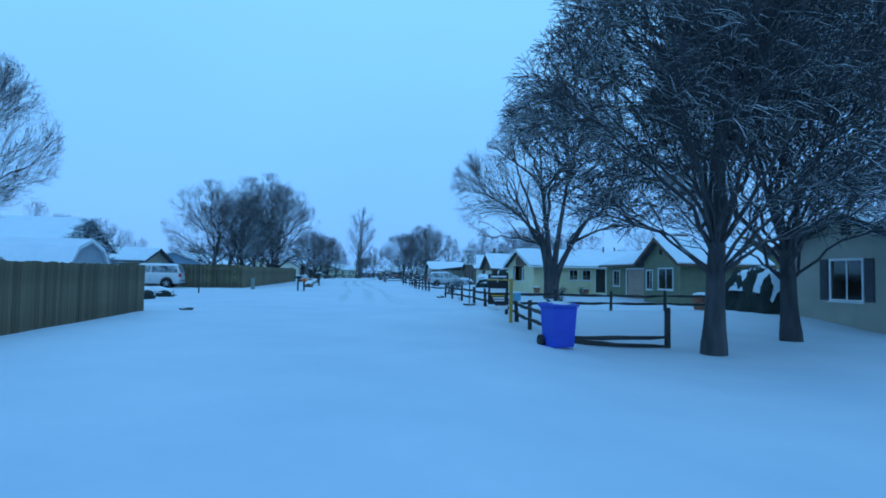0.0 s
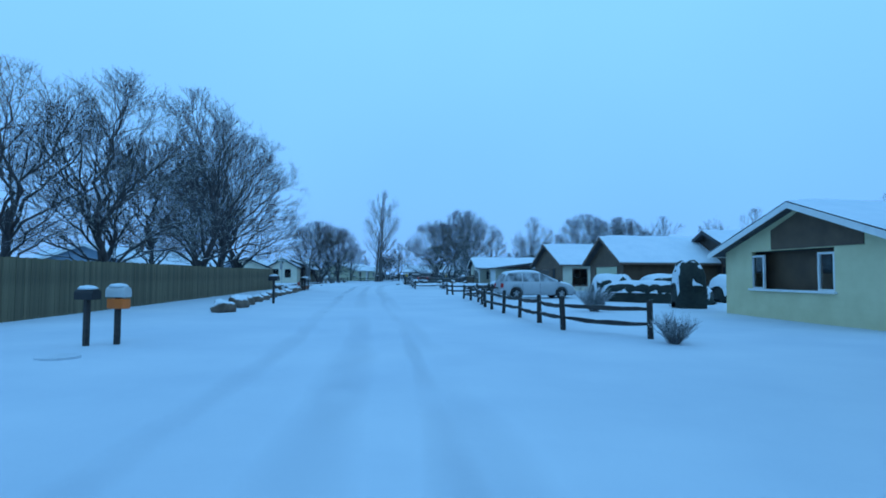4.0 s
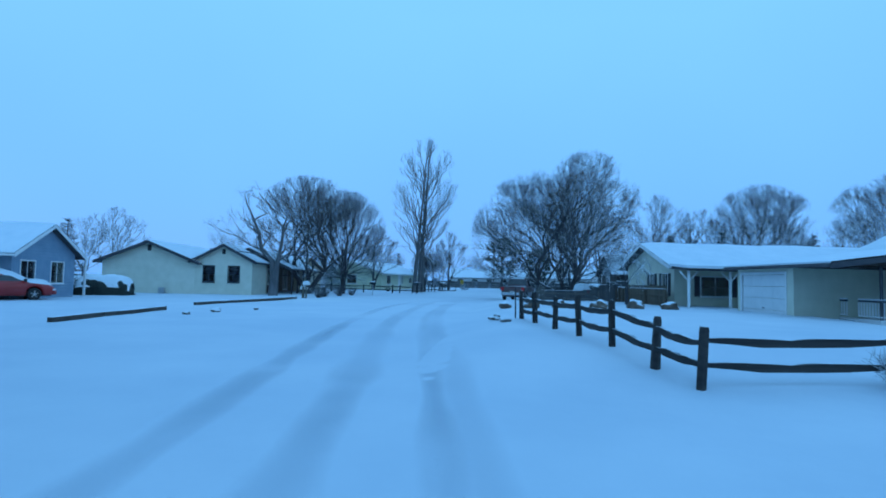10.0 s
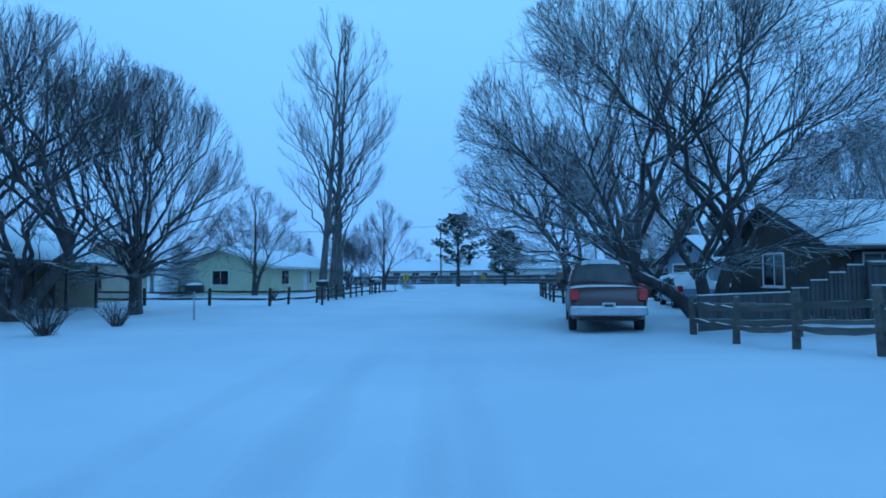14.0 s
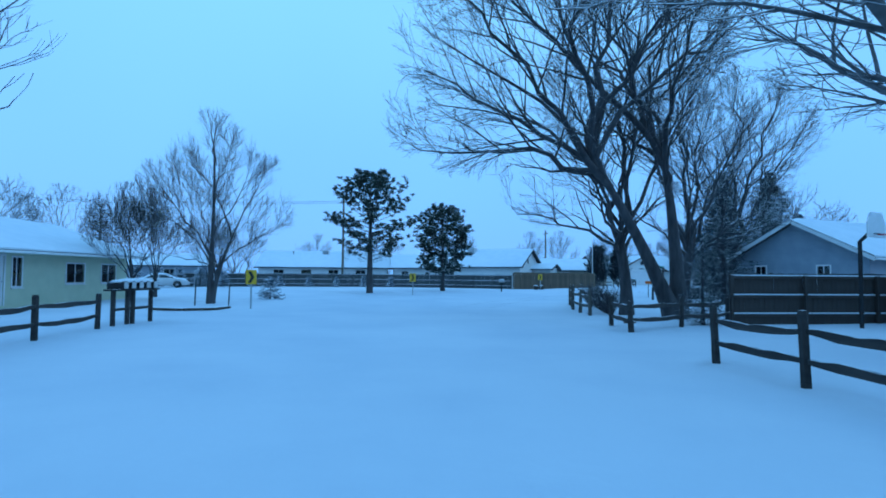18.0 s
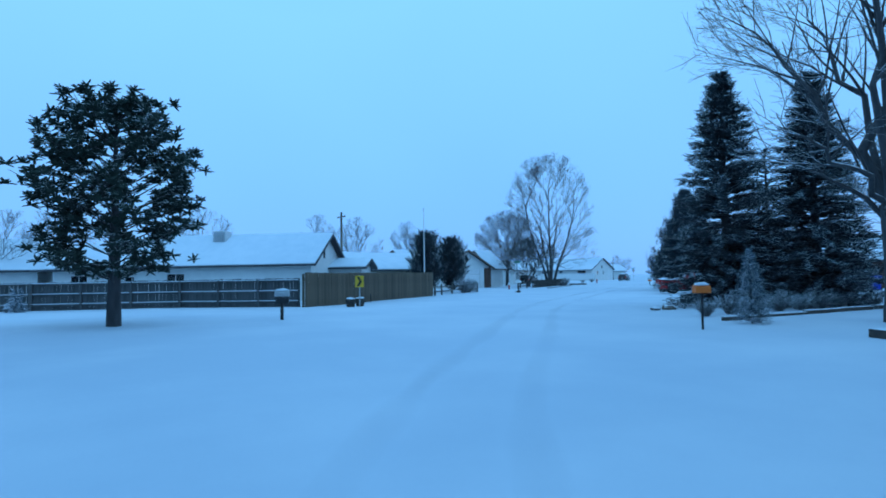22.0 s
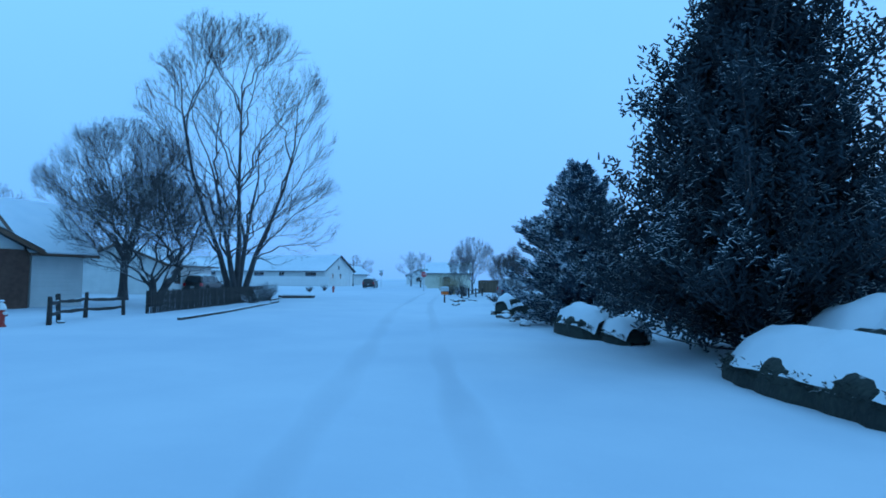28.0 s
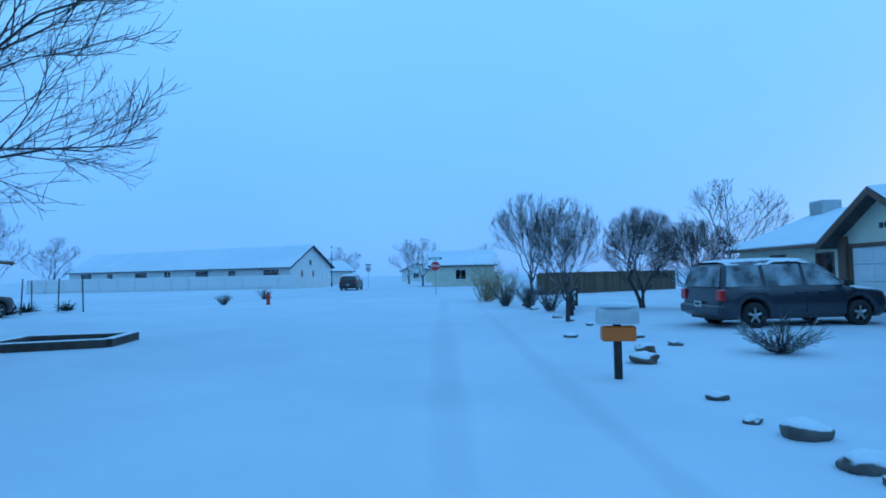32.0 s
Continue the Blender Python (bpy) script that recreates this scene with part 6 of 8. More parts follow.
block(t, -9, 0, 9, 8.0, 2.85, 4.75, "x", M_WHITES, M_TRIMW, [("E", 1.2, 0, 4.9, 2.15, "garage", M_GDOORW), ("E", 3.7, 3.6, 0.6, 0.6, "vent")], fascia=M_TRIMW, over=0.4)
part("wall_lamp", Geo().box(0.002, 7.3, 1.95, 0.16, 7.5, 2.2, 0.03), M_BLACKM, t)
t = thing("lamp_post", "thin black garden lamp post with a small lantern", "lamp post", place(-16.1, 37.0, 0))
part("post", Geo().tube([(0, 0, -0.2), (0, 0, 0.7), (0, 0, 1.85)], [0.055, 0.04, 0.032], 8), M_BLACKM, t)
part("collar", Geo().tube([(0, 0, 1.78), (0, 0, 1.86)], [0.05, 0.075], 8), M_BLACKM, t)
ln = part("lantern", Geo().tube([(0, 0, 1.86), (0, 0, 2.08)], [0.07, 0.11], 6), M_LANT, t, "frosted glass lantern")
part("lantern_cap", Geo().tube([(0, 0, 2.08), (0, 0, 2.12), (0, 0, 2.24)], [0.15, 0.12, 0.02], 6), M_BLACKM, ln)
for a in range(6):
    part("bar", Geo().tube([(0.072 * math.cos(a * math.pi / 3), 0.072 * math.sin(a * math.pi / 3), 1.86), (0.113 * math.cos(a * math.pi / 3), 0.113 * math.sin(a * math.pi / 3), 2.08)], 0.009, 4), M_BLACKM, ln)
t = thing("ranch_house", "low house with a snowy gabled roof behind the white pickup", "house", place(-44, 56, RD))
block(t, -4, 0, 17, 8, 2.4, 3.65, "x", M_TAN, M_TRIMW, [("S", 2, 0.9, 1.3, 1.2, "window", None), ("E", 3, 0.9, 1.3, 1.2, "window", None)], fascia=M_TRIMD)

# ---- fences ----


def rail_meshes(material, tag):
    post = Geo()
    for k, (z, r) in enumerate(((-0.2, 0.078), (0.35, 0.075), (0.84, 0.071), (0.89, 0.055))):
        for a in range(6):
            t = a * math.pi / 3 + 0.3
            q = r * (1 + 0.13 * math.sin(a * 2.1 + k))
            post.v.append((q * math.cos(t) * 1.05, q * math.sin(t), z))
    for k in range(3):
        for a in range(6):
            b = (a + 1) % 6
            post.f.append((k * 6 + a, k * 6 + b, k * 6 + 6 + b, k * 6 + 6 + a))
    post.f.append(tuple(range(18, 24)))
    out = [post.mesh(tag + "_post", material)]
    for s in range(4):
        rail, n = Geo(), 7
        for i in range(n + 1):
            u = i / n
            w = 0.058 * (0.5 + 0.5 * min(1, 4 * u, 4 * (1 - u))) * (1 + 0.12 * math.sin(i * 2.3 + s * 1.7))
            dz = -0.045 * math.sin(math.pi * u) * (1 if s % 2 else 0.3) + 0.008 * math.sin(i * 1.9 + s * 2.6)
            for dy, dd in ((-0.035, -w), (0.035, -w), (0.035, w), (-0.035, w)):
                rail.v.append((u, dy, dz + dd))
        for i in range(n):
            for a in range(4):
                b = (a + 1) % 4
                rail.f.append((i * 4 + a, i * 4 + b, i * 4 + 4 + b, i * 4 + 4 + a))
        rail.f += [(3, 2, 1, 0), tuple(n * 4 + a for a in range(4))]
        out.append(rail.mesh(tag + "_rail", material))
    return out


RM_DARK, RM_GREY = rail_meshes(M_RAIL, "dark"), rail_meshes(M_RAIL2, "grey")


def rail_fence(label, pts, meshes=None, h=0.86, seed=0, rails=(0.33, 0.68)):
    """A split-rail fence: rough posts with two rails between each pair."""
    ms, rnd = meshes or RM_DARK, random.Random(seed)
    t = thing("rail_fence", label, "fence")
    for x, y in pts:
        z = ground_height(x, y)
        part("post", ms[0], None, t, m=pose(x, y, z, rnd.uniform(-3, 3), rnd.uniform(-3, 3), rnd.uniform(0, 90)) @ Matrix.Diagonal((1, 1, h / 0.86 * rnd.uniform(0.95, 1.06), 1)))
    for (ax, ay), (bx, by) in zip(pts, pts[1:]):
        L, a = math.hypot(bx - ax, by - ay), math.degrees(math.atan2(by - ay, bx - ax))
        for rz in rails:
            za, zb = ground_height(ax, ay) + rz * h / 0.86 + rnd.uniform(-0.02, 0.02), ground_height(bx, by) + rz * h / 0.86 + rnd.uniform(-0.02, 0.02)
            part("rail", ms[1 + rnd.randrange(4)], None, t, m=pose(ax, ay, za, 0, -math.degrees(math.atan2(zb - za, L)), a) @ Matrix.Diagonal((L, 1, 1, 1)))
    return t


rail_fence("dark split-rail fence with two rails along the snowy verge", [(2.85, 15.2), (2.75, 17.5), (2.65, 19.8), (2.57, 22.25), (2.4, 24.5), (2.1, 27.1), (1.7, 29.7), (1.13, 32.1), (0.63, 34.5), (0.21, 36.9)], seed=1)
rail_fence("dark split-rail fence dividing two snowy front yards", [(2.44, 24.52), (5.0, 24.8), (7.6, 25.2), (10.2, 25.6), (12.6, 26.0)], seed=2)
t = thing("rail_fence", "end post with two fallen rails beside the blue bin", "fence")
part("post", RM_DARK[0], None, t, m=pose(6.0, 14.9, ground_height(6.0, 14.9)) @ Matrix.Diagonal((1.15, 1.15, 1.2, 1)))
for z0, z1, s in ((0.30, 0.14, 1), (0.06, 0.10, 2)):
    part("rail", RM_DARK[s], None, t, m=pose(2.9, 14.75, z1 - 0.24, 0, -math.degrees(math.atan2(z0 - z1 - 0.12, 3.1)), 2.5) @ Matrix.Diagonal((3.1, 1, 1, 1)))
rail_fence("dark split-rail fence before the yellow and brown houses", [(0.53, 47.03), (-1.15, 49.1), (-1.5, 51.44), (-1.91, 53.76), (-2.34, 56.0), (-2.71, 58.38), (-2.96, 59.95), (-3.06, 62.2), (-3.2, 64.44), (-3.6, 66.82), (-4.04, 69.22), (-2.2, 70.1), (-0.45, 70.9)], seed=3)
rail_fence("short dark rail fence in front of the long hedge", [(-4.95, 76.3), (-5.37, 76.64), (-3.1, 77.1), (-0.9, 77.7)], seed=4)
rail_fence("dark split-rail fence turning the corner of the cream house's yard", [(-6.4, 91.7), (-9.3, 91.4), (-9.65, 92.5), (-10.0, 94.3), (-10.4, 96.1), (-10.8, 97.8), (-11.2, 99.9), (-11.55, 101.6)], seed=5)
rail_fence("short snow-topped rail fence behind the parked pickup", [(-9.65, 120.0), (-9.67, 122.1), (-9.79, 123.8), (-9.74, 125.8), (-9.7, 127.8), (-7.4, 127.4), (-5.0, 127.0)], RM_GREY, seed=6, h=0.92)
rail_fence("long grey split-rail fence past the poplars to the mailboxes", [(-36.2, 147.3), (-32.0, 145.5), (-27.9, 144.2), (-24.4, 143.1), (-24.0, 145.2), (-22.9, 147.3), (-22.6, 149.3), (-22.35, 150.7), (-22.15, 152.4), (-21.9, 153.8), (-21.8, 155.9), (-21.65, 157.9), (-21.3, 160.2)], seed=7, h=0.92)
rail_fence("dark split-rail fence in front of the whitewashed ash", [(-9.55, 140.6), (-9.4, 142.8), (-9.5, 144.7), (-9.3, 146.7), (-9.1, 148.8), (-8.88, 150.9), (-8.62, 153.1)], seed=8, h=0.95)
rail_fence("low rail fence running to the tall dark fence", [(-6.86, 160.4), (-7.3, 158.4), (-5.2, 159.3), (-3.15, 160.0)], seed=9)
rail_fence("grey split-rail fence tangled with bare rose canes", [(-5.58, 164.66), (-5.25, 166.3), (-4.75, 168.2), (-3.97, 170.1), (-3.27, 172.0), (-2.26, 173.95)], RM_GREY, seed=10, h=0.98)
rail_fence("snow-topped rail fence beside the cedar fence's end", [(16.9, 210.9), (18.78, 212.8), (21.2, 214.8), (23.6, 216.1), (25.8, 217.2), (26.6, 218.6)], RM_GREY, seed=11, h=0.92)
rail_fence("snow-topped rail fence beside the hydrant", [(36.05, 222.85), (36.75, 223.75), (38.25, 225.05), (40.15, 225.95)], seed=12)
rail_fence("low rail fence beside the dark van", [(71.05, 226.45), (74.05, 227.25), (76.65, 227.85)], seed=13, h=0.8)


def plank_mesh(w, h, material, tag, point=False, thick=0.022):
    gg = Geo()
    top = [(-w / 2, h), (w / 2, h)] if not point else [(-w / 2, h - 0.09), (0, h), (w / 2, h - 0.09)]
    gg.prism([(-w / 2, -0.1), (w / 2, -0.1), *top[::-1]], -thick / 2, thick / 2)
    return gg.mesh(tag, material)


def plank_fence(label, pts, h, material, w=0.14, gap=0.006, point=False, rails_out=False, seed=0, joined=False, cap=False, side=1):
    """A board fence: upright planks on two rails and posts. rails_out: the rails face the road and carry snow."""
    t = thing("plank_fence", label, "fence")
    rnd = random.Random(seed)
    me = plank_mesh(w, h, material, "plank", point)
    for (ax, ay), (bx, by) in zip(pts, pts[1:]):
        L, a = math.hypot(bx - ax, by - ay), math.degrees(math.atan2(by - ay, bx - ax))
        n = max(1, int(L / (w + gap)))
        base = pose(ax, ay, 0, 0, 0, a)
        jo = Geo()
        for i in range(n):
            u = (i + 0.5) * L / n
            px, py = (base @ Vector((u, 0, 0))).xy
            z = ground_height(px, py) * 0.6 + rnd.uniform(-0.02, 0.02)
            mm = base @ pose(u, rnd.uniform(-0.006, 0.006), z, 0, rnd.uniform(-0.5, 0.5), rnd.uniform(-1.5, 1.5))
            if joined:
                jo.box(-w / 2, -0.011, -0.1, w / 2, 0.011, h, m=mm)
            else:
                part("plank", me, None, t, m=mm)
        if joined:
            o = part("planks", jo, material, t)
            o["kind"] = "stuff"
        s = -0.045 * side if rails_out else 0.045 * side
        for z in ((0.3, h * 0.55, h - 0.12) if rails_out else (0.35, h - 0.35)):
            part("rail", Geo().box(0, s - 0.03, z - 0.045, L, s + 0.03, z + 0.045, 0.006), material, t, m=base)
            if rails_out:
                part("snow", Geo().box(0.03, s - 0.03, z + 0.047, L - 0.03, s + 0.028, z + 0.09, 0.012), M_CAP, t, "ridge of snow on the rail", m=base)
        if cap:
            part("snow", Geo().box(0.03, -0.02, h + 0.004, L - 0.03, 0.02, h + 0.04, 0.01), M_CAP, t, "ridge of snow on the fence top", m=base)
        k = max(1, round(L / 2.4))
        for i in range(k + 1):
            part("post", Geo().box(-0.05, s * 2.6 - 0.05, -0.2, 0.05, s * 2.6 + 0.05, h - 0.05, 0.006), material, t, m=base @ pose(L * i / k, 0, 0))
    return t


plank_fence("weathered cedar plank fence with uneven, stained boards", [(-10.53, 19.75), (-9.4, 12.0), (-8.0, 3.0), (-6.6, -6.0)], 1.62, M_CEDAR, seed=1, side=-1)
plank_fence("long cedar plank fence beside the street", [(-17.3, 48.5), (-23.2, 88.4)], 1.95, M_CEDAR, seed=2)
plank_fence("cedar plank fence running back from the street", [(-17.3, 48.5), (-33.0, 46.2)], 2.0, M_CEDAR, seed=3)
plank_fence("long dark plank fence with snow lying on its rails", [(-33, 210.6), (-9, 211.4), (-2, 208.0), (3.19, 203.0)], 1.55, M_GREYPL, w=0.18, rails_out=True, seed=4)
plank_fence("brown cedar plank fence at the outer corner", [(3.19, 202.2), (16.6, 210.7)], 1.85, M_CEDAR2, w=0.16, seed=5)
plank_fence("tall dark plank fence with snow on its rails", [(-3.0, 160.1), (4.6, 159.6), (4.9, 164)], 1.62, M_DARKS, w=0.16, rails_out=True, seed=6)
plank_fence("low grey plank fence in front of the dark brown house", [(-9.3, 128.4), (-5.7, 130.3)], 0.92, M_GREYPL, w=0.14, seed=7, cap=True)
for k in range(4):
    x, y = -5.7 + 0.68 * k, 130.3 + 0.18 * k
    plank_fence("step of the grey fence rising towards the house", [(x, y), (x + 0.68, y + 0.18)], 1.03 + 0.22 * k, M_GREYPL, w=0.14, seed=27 + k, cap=True)
plank_fence("tall grey plank fence with snow on its rails", [(-2.98, 131.02), (7.5, 133.2)], 1.86, M_GREYPL, w=0.16, rails_out=True, seed=37)
plank_fence("dark picket fence with pointed tops along the yard", [(41.25, 225.95), (48.05, 229.45), (54.95, 233.95)], 0.98, M_RAIL, w=0.08, gap=0.045, point=True, seed=8)
plank_fence("brown plank fence behind the last front yard", [(87.0, 233.2), (99.5, 226.2)], 1.5, M_CEDAR2, w=0.18, seed=9)
plank_fence("tall white vinyl fence before the long building", [(108.25, 275.05), (90.55, 306.75)], 1.85, M_TRIMW, w=0.3, gap=0.002, seed=10)
plank_fence("low brown wall of boards beside the cream house", [(-2.95, 116.2), (-3.9, 121.5), (-3.2, 129.0)], 1.3, M_CEDAR2, w=0.16, seed=11, cap=True)

# ---- vehicles ----
M_TYRE = mat("tyre_rubber", (0.012, 0.012, 0.013), (0.025, 0.025, 0.026), rough=0.85, scale=8)
M_RIM = mat("alloy_rim", (0.42, 0.44, 0.45), (0.55, 0.57, 0.58), rough=0.3, metal=0.8, scale=5)
M_TAIL = mat("red_lens", (0.45, 0.02, 0.025), (0.55, 0.03, 0.03), rough=0.15, scale=5, coat=0.6)
M_LAMP = mat("clear_lens", (0.6, 0.62, 0.64), (0.7, 0.72, 0.74), rough=0.1, scale=5, coat=0.6)
M_BUMP = mat("bumper_chrome", (0.5, 0.52, 0.54), (0.62, 0.64, 0.66), rough=0.25, metal=0.7, scale=4)
M_BLACKP = mat("black_plastic", (0.015, 0.015, 0.016), (0.03, 0.03, 0.03), rough=0.6, scale=5)
M_CARG = mat("car_glass", (0.02, 0.024, 0.028), (0.05, 0.055, 0.06), rough=0.05, scale=2, coat=0.5)
M_FROST = mat("snowy_car_glass", (0.03, 0.035, 0.04), (0.5, 0.56, 0.6), rough=0.35, scale=2.2)
M_PLATE = mat("plate", (0.5, 0.52, 0.5), rough=0.5)


def paint(name, c, dirt=0.6):
    return mat(name, c, tuple(v * dirt for v in c), rough=0.32, scale=1.3, coat=0.4, bump=0.001, snow=0.28, snow_scale=2.5)


def wheel(t, x, y, r, w, out, rim):
    wh = part("wheel", Geo().tube([(x, y - out * w * 0.45, r), (x, y + out * w * 0.12, r)], r * 0.62, 18), M_BLACKP, t)
    ty = Geo()
    prof = [(-w / 2, r * 0.62), (-w / 2, r * 0.93), (-w * 0.36, r), (w * 0.36, r), (w / 2, r * 0.93), (w / 2, r * 0.62)]
    n = 24
    for i in range(n):
        a = 2 * math.pi * i / n
        ty.v += [(x + q * math.cos(a), y + p, r + q * math.sin(a)) for p, q in prof]
    for i in range(n):
        j = (i + 1) % n
        for k in range(5):
            ty.f.append((i * 6 + k, j * 6 + k, j * 6 + k + 1, i * 6 + k + 1))
    part("tyre", ty, M_TYRE, wh, smooth=True)
    rg = Geo().tube([(x, y + out * w * 0.13, r), (x, y + out * w * 0.38, r)], r * 0.2, 12)
    for i in range(5):
        a = 2 * math.pi * i / 5 + 0.3
        rg.tube([(x + r * 0.15 * math.cos(a), y + out * w * 0.34, r + r * 0.15 * math.sin(a)), (x + r * 0.6 * math.cos(a), y + out * w * 0.28, r + r * 0.6 * math.sin(a))], r * 0.1, 6)
    rg.tube([(x, y + out * w * 0.2, r), (x, y + out * w * 0.36, r)], [r * 0.61, r * 0.64], 20, False)
    part("rim", rg, rim, wh)


def car(name, label, m, L, W, wb, r, lower, cab, belt, pillars, body_m, wheel_off=0.0, glass=None,  rim=None, bottom=0.24, category="car", bump=None, rear_lamp=0.85, deep=0.1, droop=0.15, slip=1.0):
    """A parked car, nose along +x. lower: top line of the body from tail to nose; cab: rear foot, rear top, front top, front foot."""
    t = thing(name, label, category, m)
    glass = glass or M_CARG
    xr, xf = -wb / 2 + wheel_off, wb / 2 + wheel_off
    (x0, z0), (x1, z1), (x2, z2), (x3, z3) = cab
    cp = [(x0, z0), (x0 * 0.5 + x1 * 0.5 - 0.03, (z0 + z1) / 2), (x1, z1 - 0.05), (x1 + 0.14, z1), ((x1 + x2) / 2, max(z1, z2) + 0.02), (x2 - 0.15, z2), (x2, z2 - 0.04), (x3, z3)]

    def hw(z):
        return W / 2 - 0.06 - 0.27 * max(0, z - belt)

    st = list(np.linspace(-L / 2, L / 2, 47))
    for wx in (xr, xf):
        st += [wx + (r + 0.07) * math.cos(math.pi * i / 10) for i in range(11)]
    st = np.array(sorted(st))
    tops = np.maximum(np.interp(st, [p[0] for p in lower], [p[1] for p in lower]), np.where((st > x0) & (st < x3), np.interp(st, [p[0] for p in cp], [p[1] for p in cp]), 0))
    for _ in range(0 if category == "truck" else 2):
        tops[1:-1] = 0.25 * tops[:-2] + 0.5 * tops[1:-1] + 0.25 * tops[2:]
    gb, n = Geo(), 0
    rows = []
    for x, zt in zip(st, tops):
        e = max(0.0, (abs(x) - (L / 2 - 0.42)) / 0.42)
        w = W / 2 - 0.13 * e ** 2
        zb = bottom + 0.1 * e ** 2
        for wx in (xr, xf):
            q = (r + 0.07) ** 2 - (x - wx) ** 2
            if q > 0:
                zb = max(zb, r + q ** 0.5)
        sh = min(belt, zt - 0.02)
        zb = min(zb, sh - 0.06)
        half = [(0, zb), (w - 0.1, zb), (w - 0.015, zb + min(0.1, 0.3 * (sh - zb))), (w, zb + (sh - zb) * 0.55), (w - 0.012, sh - 0.1 * (sh - zb)), (w - 0.05, sh)]
        for f in (0.33, 0.66, 0.9):
            z = sh + (zt - 0.03 - sh) * f
            half.append((min(w - 0.06, hw(z) - 0.01 - 0.02 * (f > 0.8)), z))
        wt = min(w - 0.08, hw(zt))
        half += [(wt - 0.07, zt - 0.012), (wt * 0.6, zt + 0.008), (0, zt + 0.015)]
        rows.append([(x, -y, z) for y, z in half] + [(x, y, z) for y, z in half[-2:0:-1]])
    n = len(rows[0])
    for row in rows:
        gb.v += row
    for i in range(len(rows) - 1):
        for k in range(n):
            gb.f.append((i * n + k, i * n + (k + 1) % n, (i + 1) * n + (k + 1) % n, (i + 1) * n + k))
    gb.f += [tuple(range(n))[::-1], tuple((len(rows) - 1) * n + k for k in range(n))]
    part("body", gb, body_m, t, smooth=True)
    part("underbody", Geo().box(-L / 2 + 0.15, -W / 2 + 0.25, bottom - 0.02, L / 2 - 0.15, W / 2 - 0.25, bottom + 0.3), M_BLACKP, t)
    top = max(z1, z2) - 0.1
    lo = belt + 0.06

    def xs(z, rear):
        return x0 + (x1 - x0) * (z - z0) / (z1 - z0) if rear else x3 + (x2 - x3) * (z - z3) / (z2 - z3)

    cuts = [None, *pillars, None]
    for s in (-1, 1):
        for a, b in zip(cuts, cuts[1:]):
            q = []
            for z in (lo, top):
                xa = xs(z, True) + 0.14 if a is None else a + 0.05
                xb = xs(z, False) - 0.16 if b is None else b - 0.05
                q.append((xa, xb, z))
            if q[0][1] - q[0][0] < 0.1:
                continue
            gw = Geo()
            vs = [(q[0][0], q[0][2]), (q[0][1], q[0][2]), (max(q[1][1], q[1][0] + 0.05), q[1][2]), (q[1][0], q[1][2])]
            gw.add([(x, s * (hw(z) + 0.012), z) for x, z in vs] + [(x, s * (hw(z) - 0.03), z) for x, z in vs], [(0, 1, 2, 3), (7, 6, 5, 4), (0, 4, 5, 1), (1, 5, 6, 2), (2, 6, 7, 3), (3, 7, 4, 0)])
            part("side_window", gw, glass, t)
    for rear in (True, False):
        d = -0.03 if rear else 0.03
        gw = Geo()
        za, zb = (z0 + 0.06, z1 - 0.09) if rear else (z3 + 0.03, z2 - 0.06)
        vs = []
        for z in (za, zb):
            x = xs(z, rear) + d
            if rear and z == za:
                x -= 0.01
            vs += [(x, -hw(z) + 0.1, z), (x, hw(z) - 0.1, z)]
        vs = [vs[0], vs[1], vs[3], vs[2]]
        gw.add(vs + [(x - d * 2, y, z) for x, y, z in vs], [(0, 1, 2, 3), (7, 6, 5, 4), (0, 4, 5, 1), (1, 5, 6, 2), (2, 6, 7, 3), (3, 7, 4, 0)])
        part("rear_window" if rear else "windscreen", gw, glass, t)
    bm_ = bump or body_m
    part("rear_bumper", Geo().box(-L / 2 - 0.06, -W / 2 + 0.04, bottom + 0.12, -L / 2 + 0.14, W / 2 - 0.04, bottom + 0.36, 0.04), bm_, t)
    part("front_bumper", Geo().box(L / 2 - 0.16, -W / 2 + 0.05, bottom + 0.06, L / 2 + 0.05, W / 2 - 0.05, bottom + 0.32, 0.05), bm_, t)
    for s in (-1, 1):
        part("tail_light", Geo().box(-L / 2 - 0.012, s * (W / 2 - 0.25), rear_lamp - 0.14, -L / 2 + 0.14, s * (W / 2 - 0.03), rear_lamp + 0.14, 0.02), M_TAIL, t)
        hz = lower[-1][1] - 0.02
        part("headlight", Geo().box(L / 2 - 0.22, s * (W / 2 - 0.42), hz - 0.17, L / 2 + 0.006, s * (W / 2 - 0.06), hz - 0.03, 0.03), M_LAMP, t)
        mx = x3 - 0.32
        part("wing_mirror", Geo().box(mx, s * (W / 2 - 0.02), belt + 0.03, mx + 0.12, s * (W / 2 + 0.17), belt + 0.2, 0.03), M_BLACKP, t)
        for px in pillars[-2:] + [x3 - 0.7]:
            part("door_handle", Geo().box(px - 0.28, s * (W / 2 - 0.02), belt - 0.12, px - 0.12, s * (W / 2 + 0.025), belt - 0.085, 0.008), body_m, t)
        for wx in (xr, xf):
            wheel(t, wx, s * (W / 2 - 0.115), r, 0.21, s, rim or M_RIM)
        for px in list(pillars):
            part("door_seam", Geo().box(px - 0.006, s * (W / 2 - 0.01), bottom + 0.14, px + 0.006, s * (W / 2 + 0.002), belt - 0.08), M_BLACKP, t)
    part("grille", Geo().box(L / 2 - 0.03, -W / 2 + 0.45, lower[-1][1] - 0.26, L / 2 + 0.012, W / 2 - 0.45, lower[-1][1] - 0.06, 0.01), M_BLACKP, t)
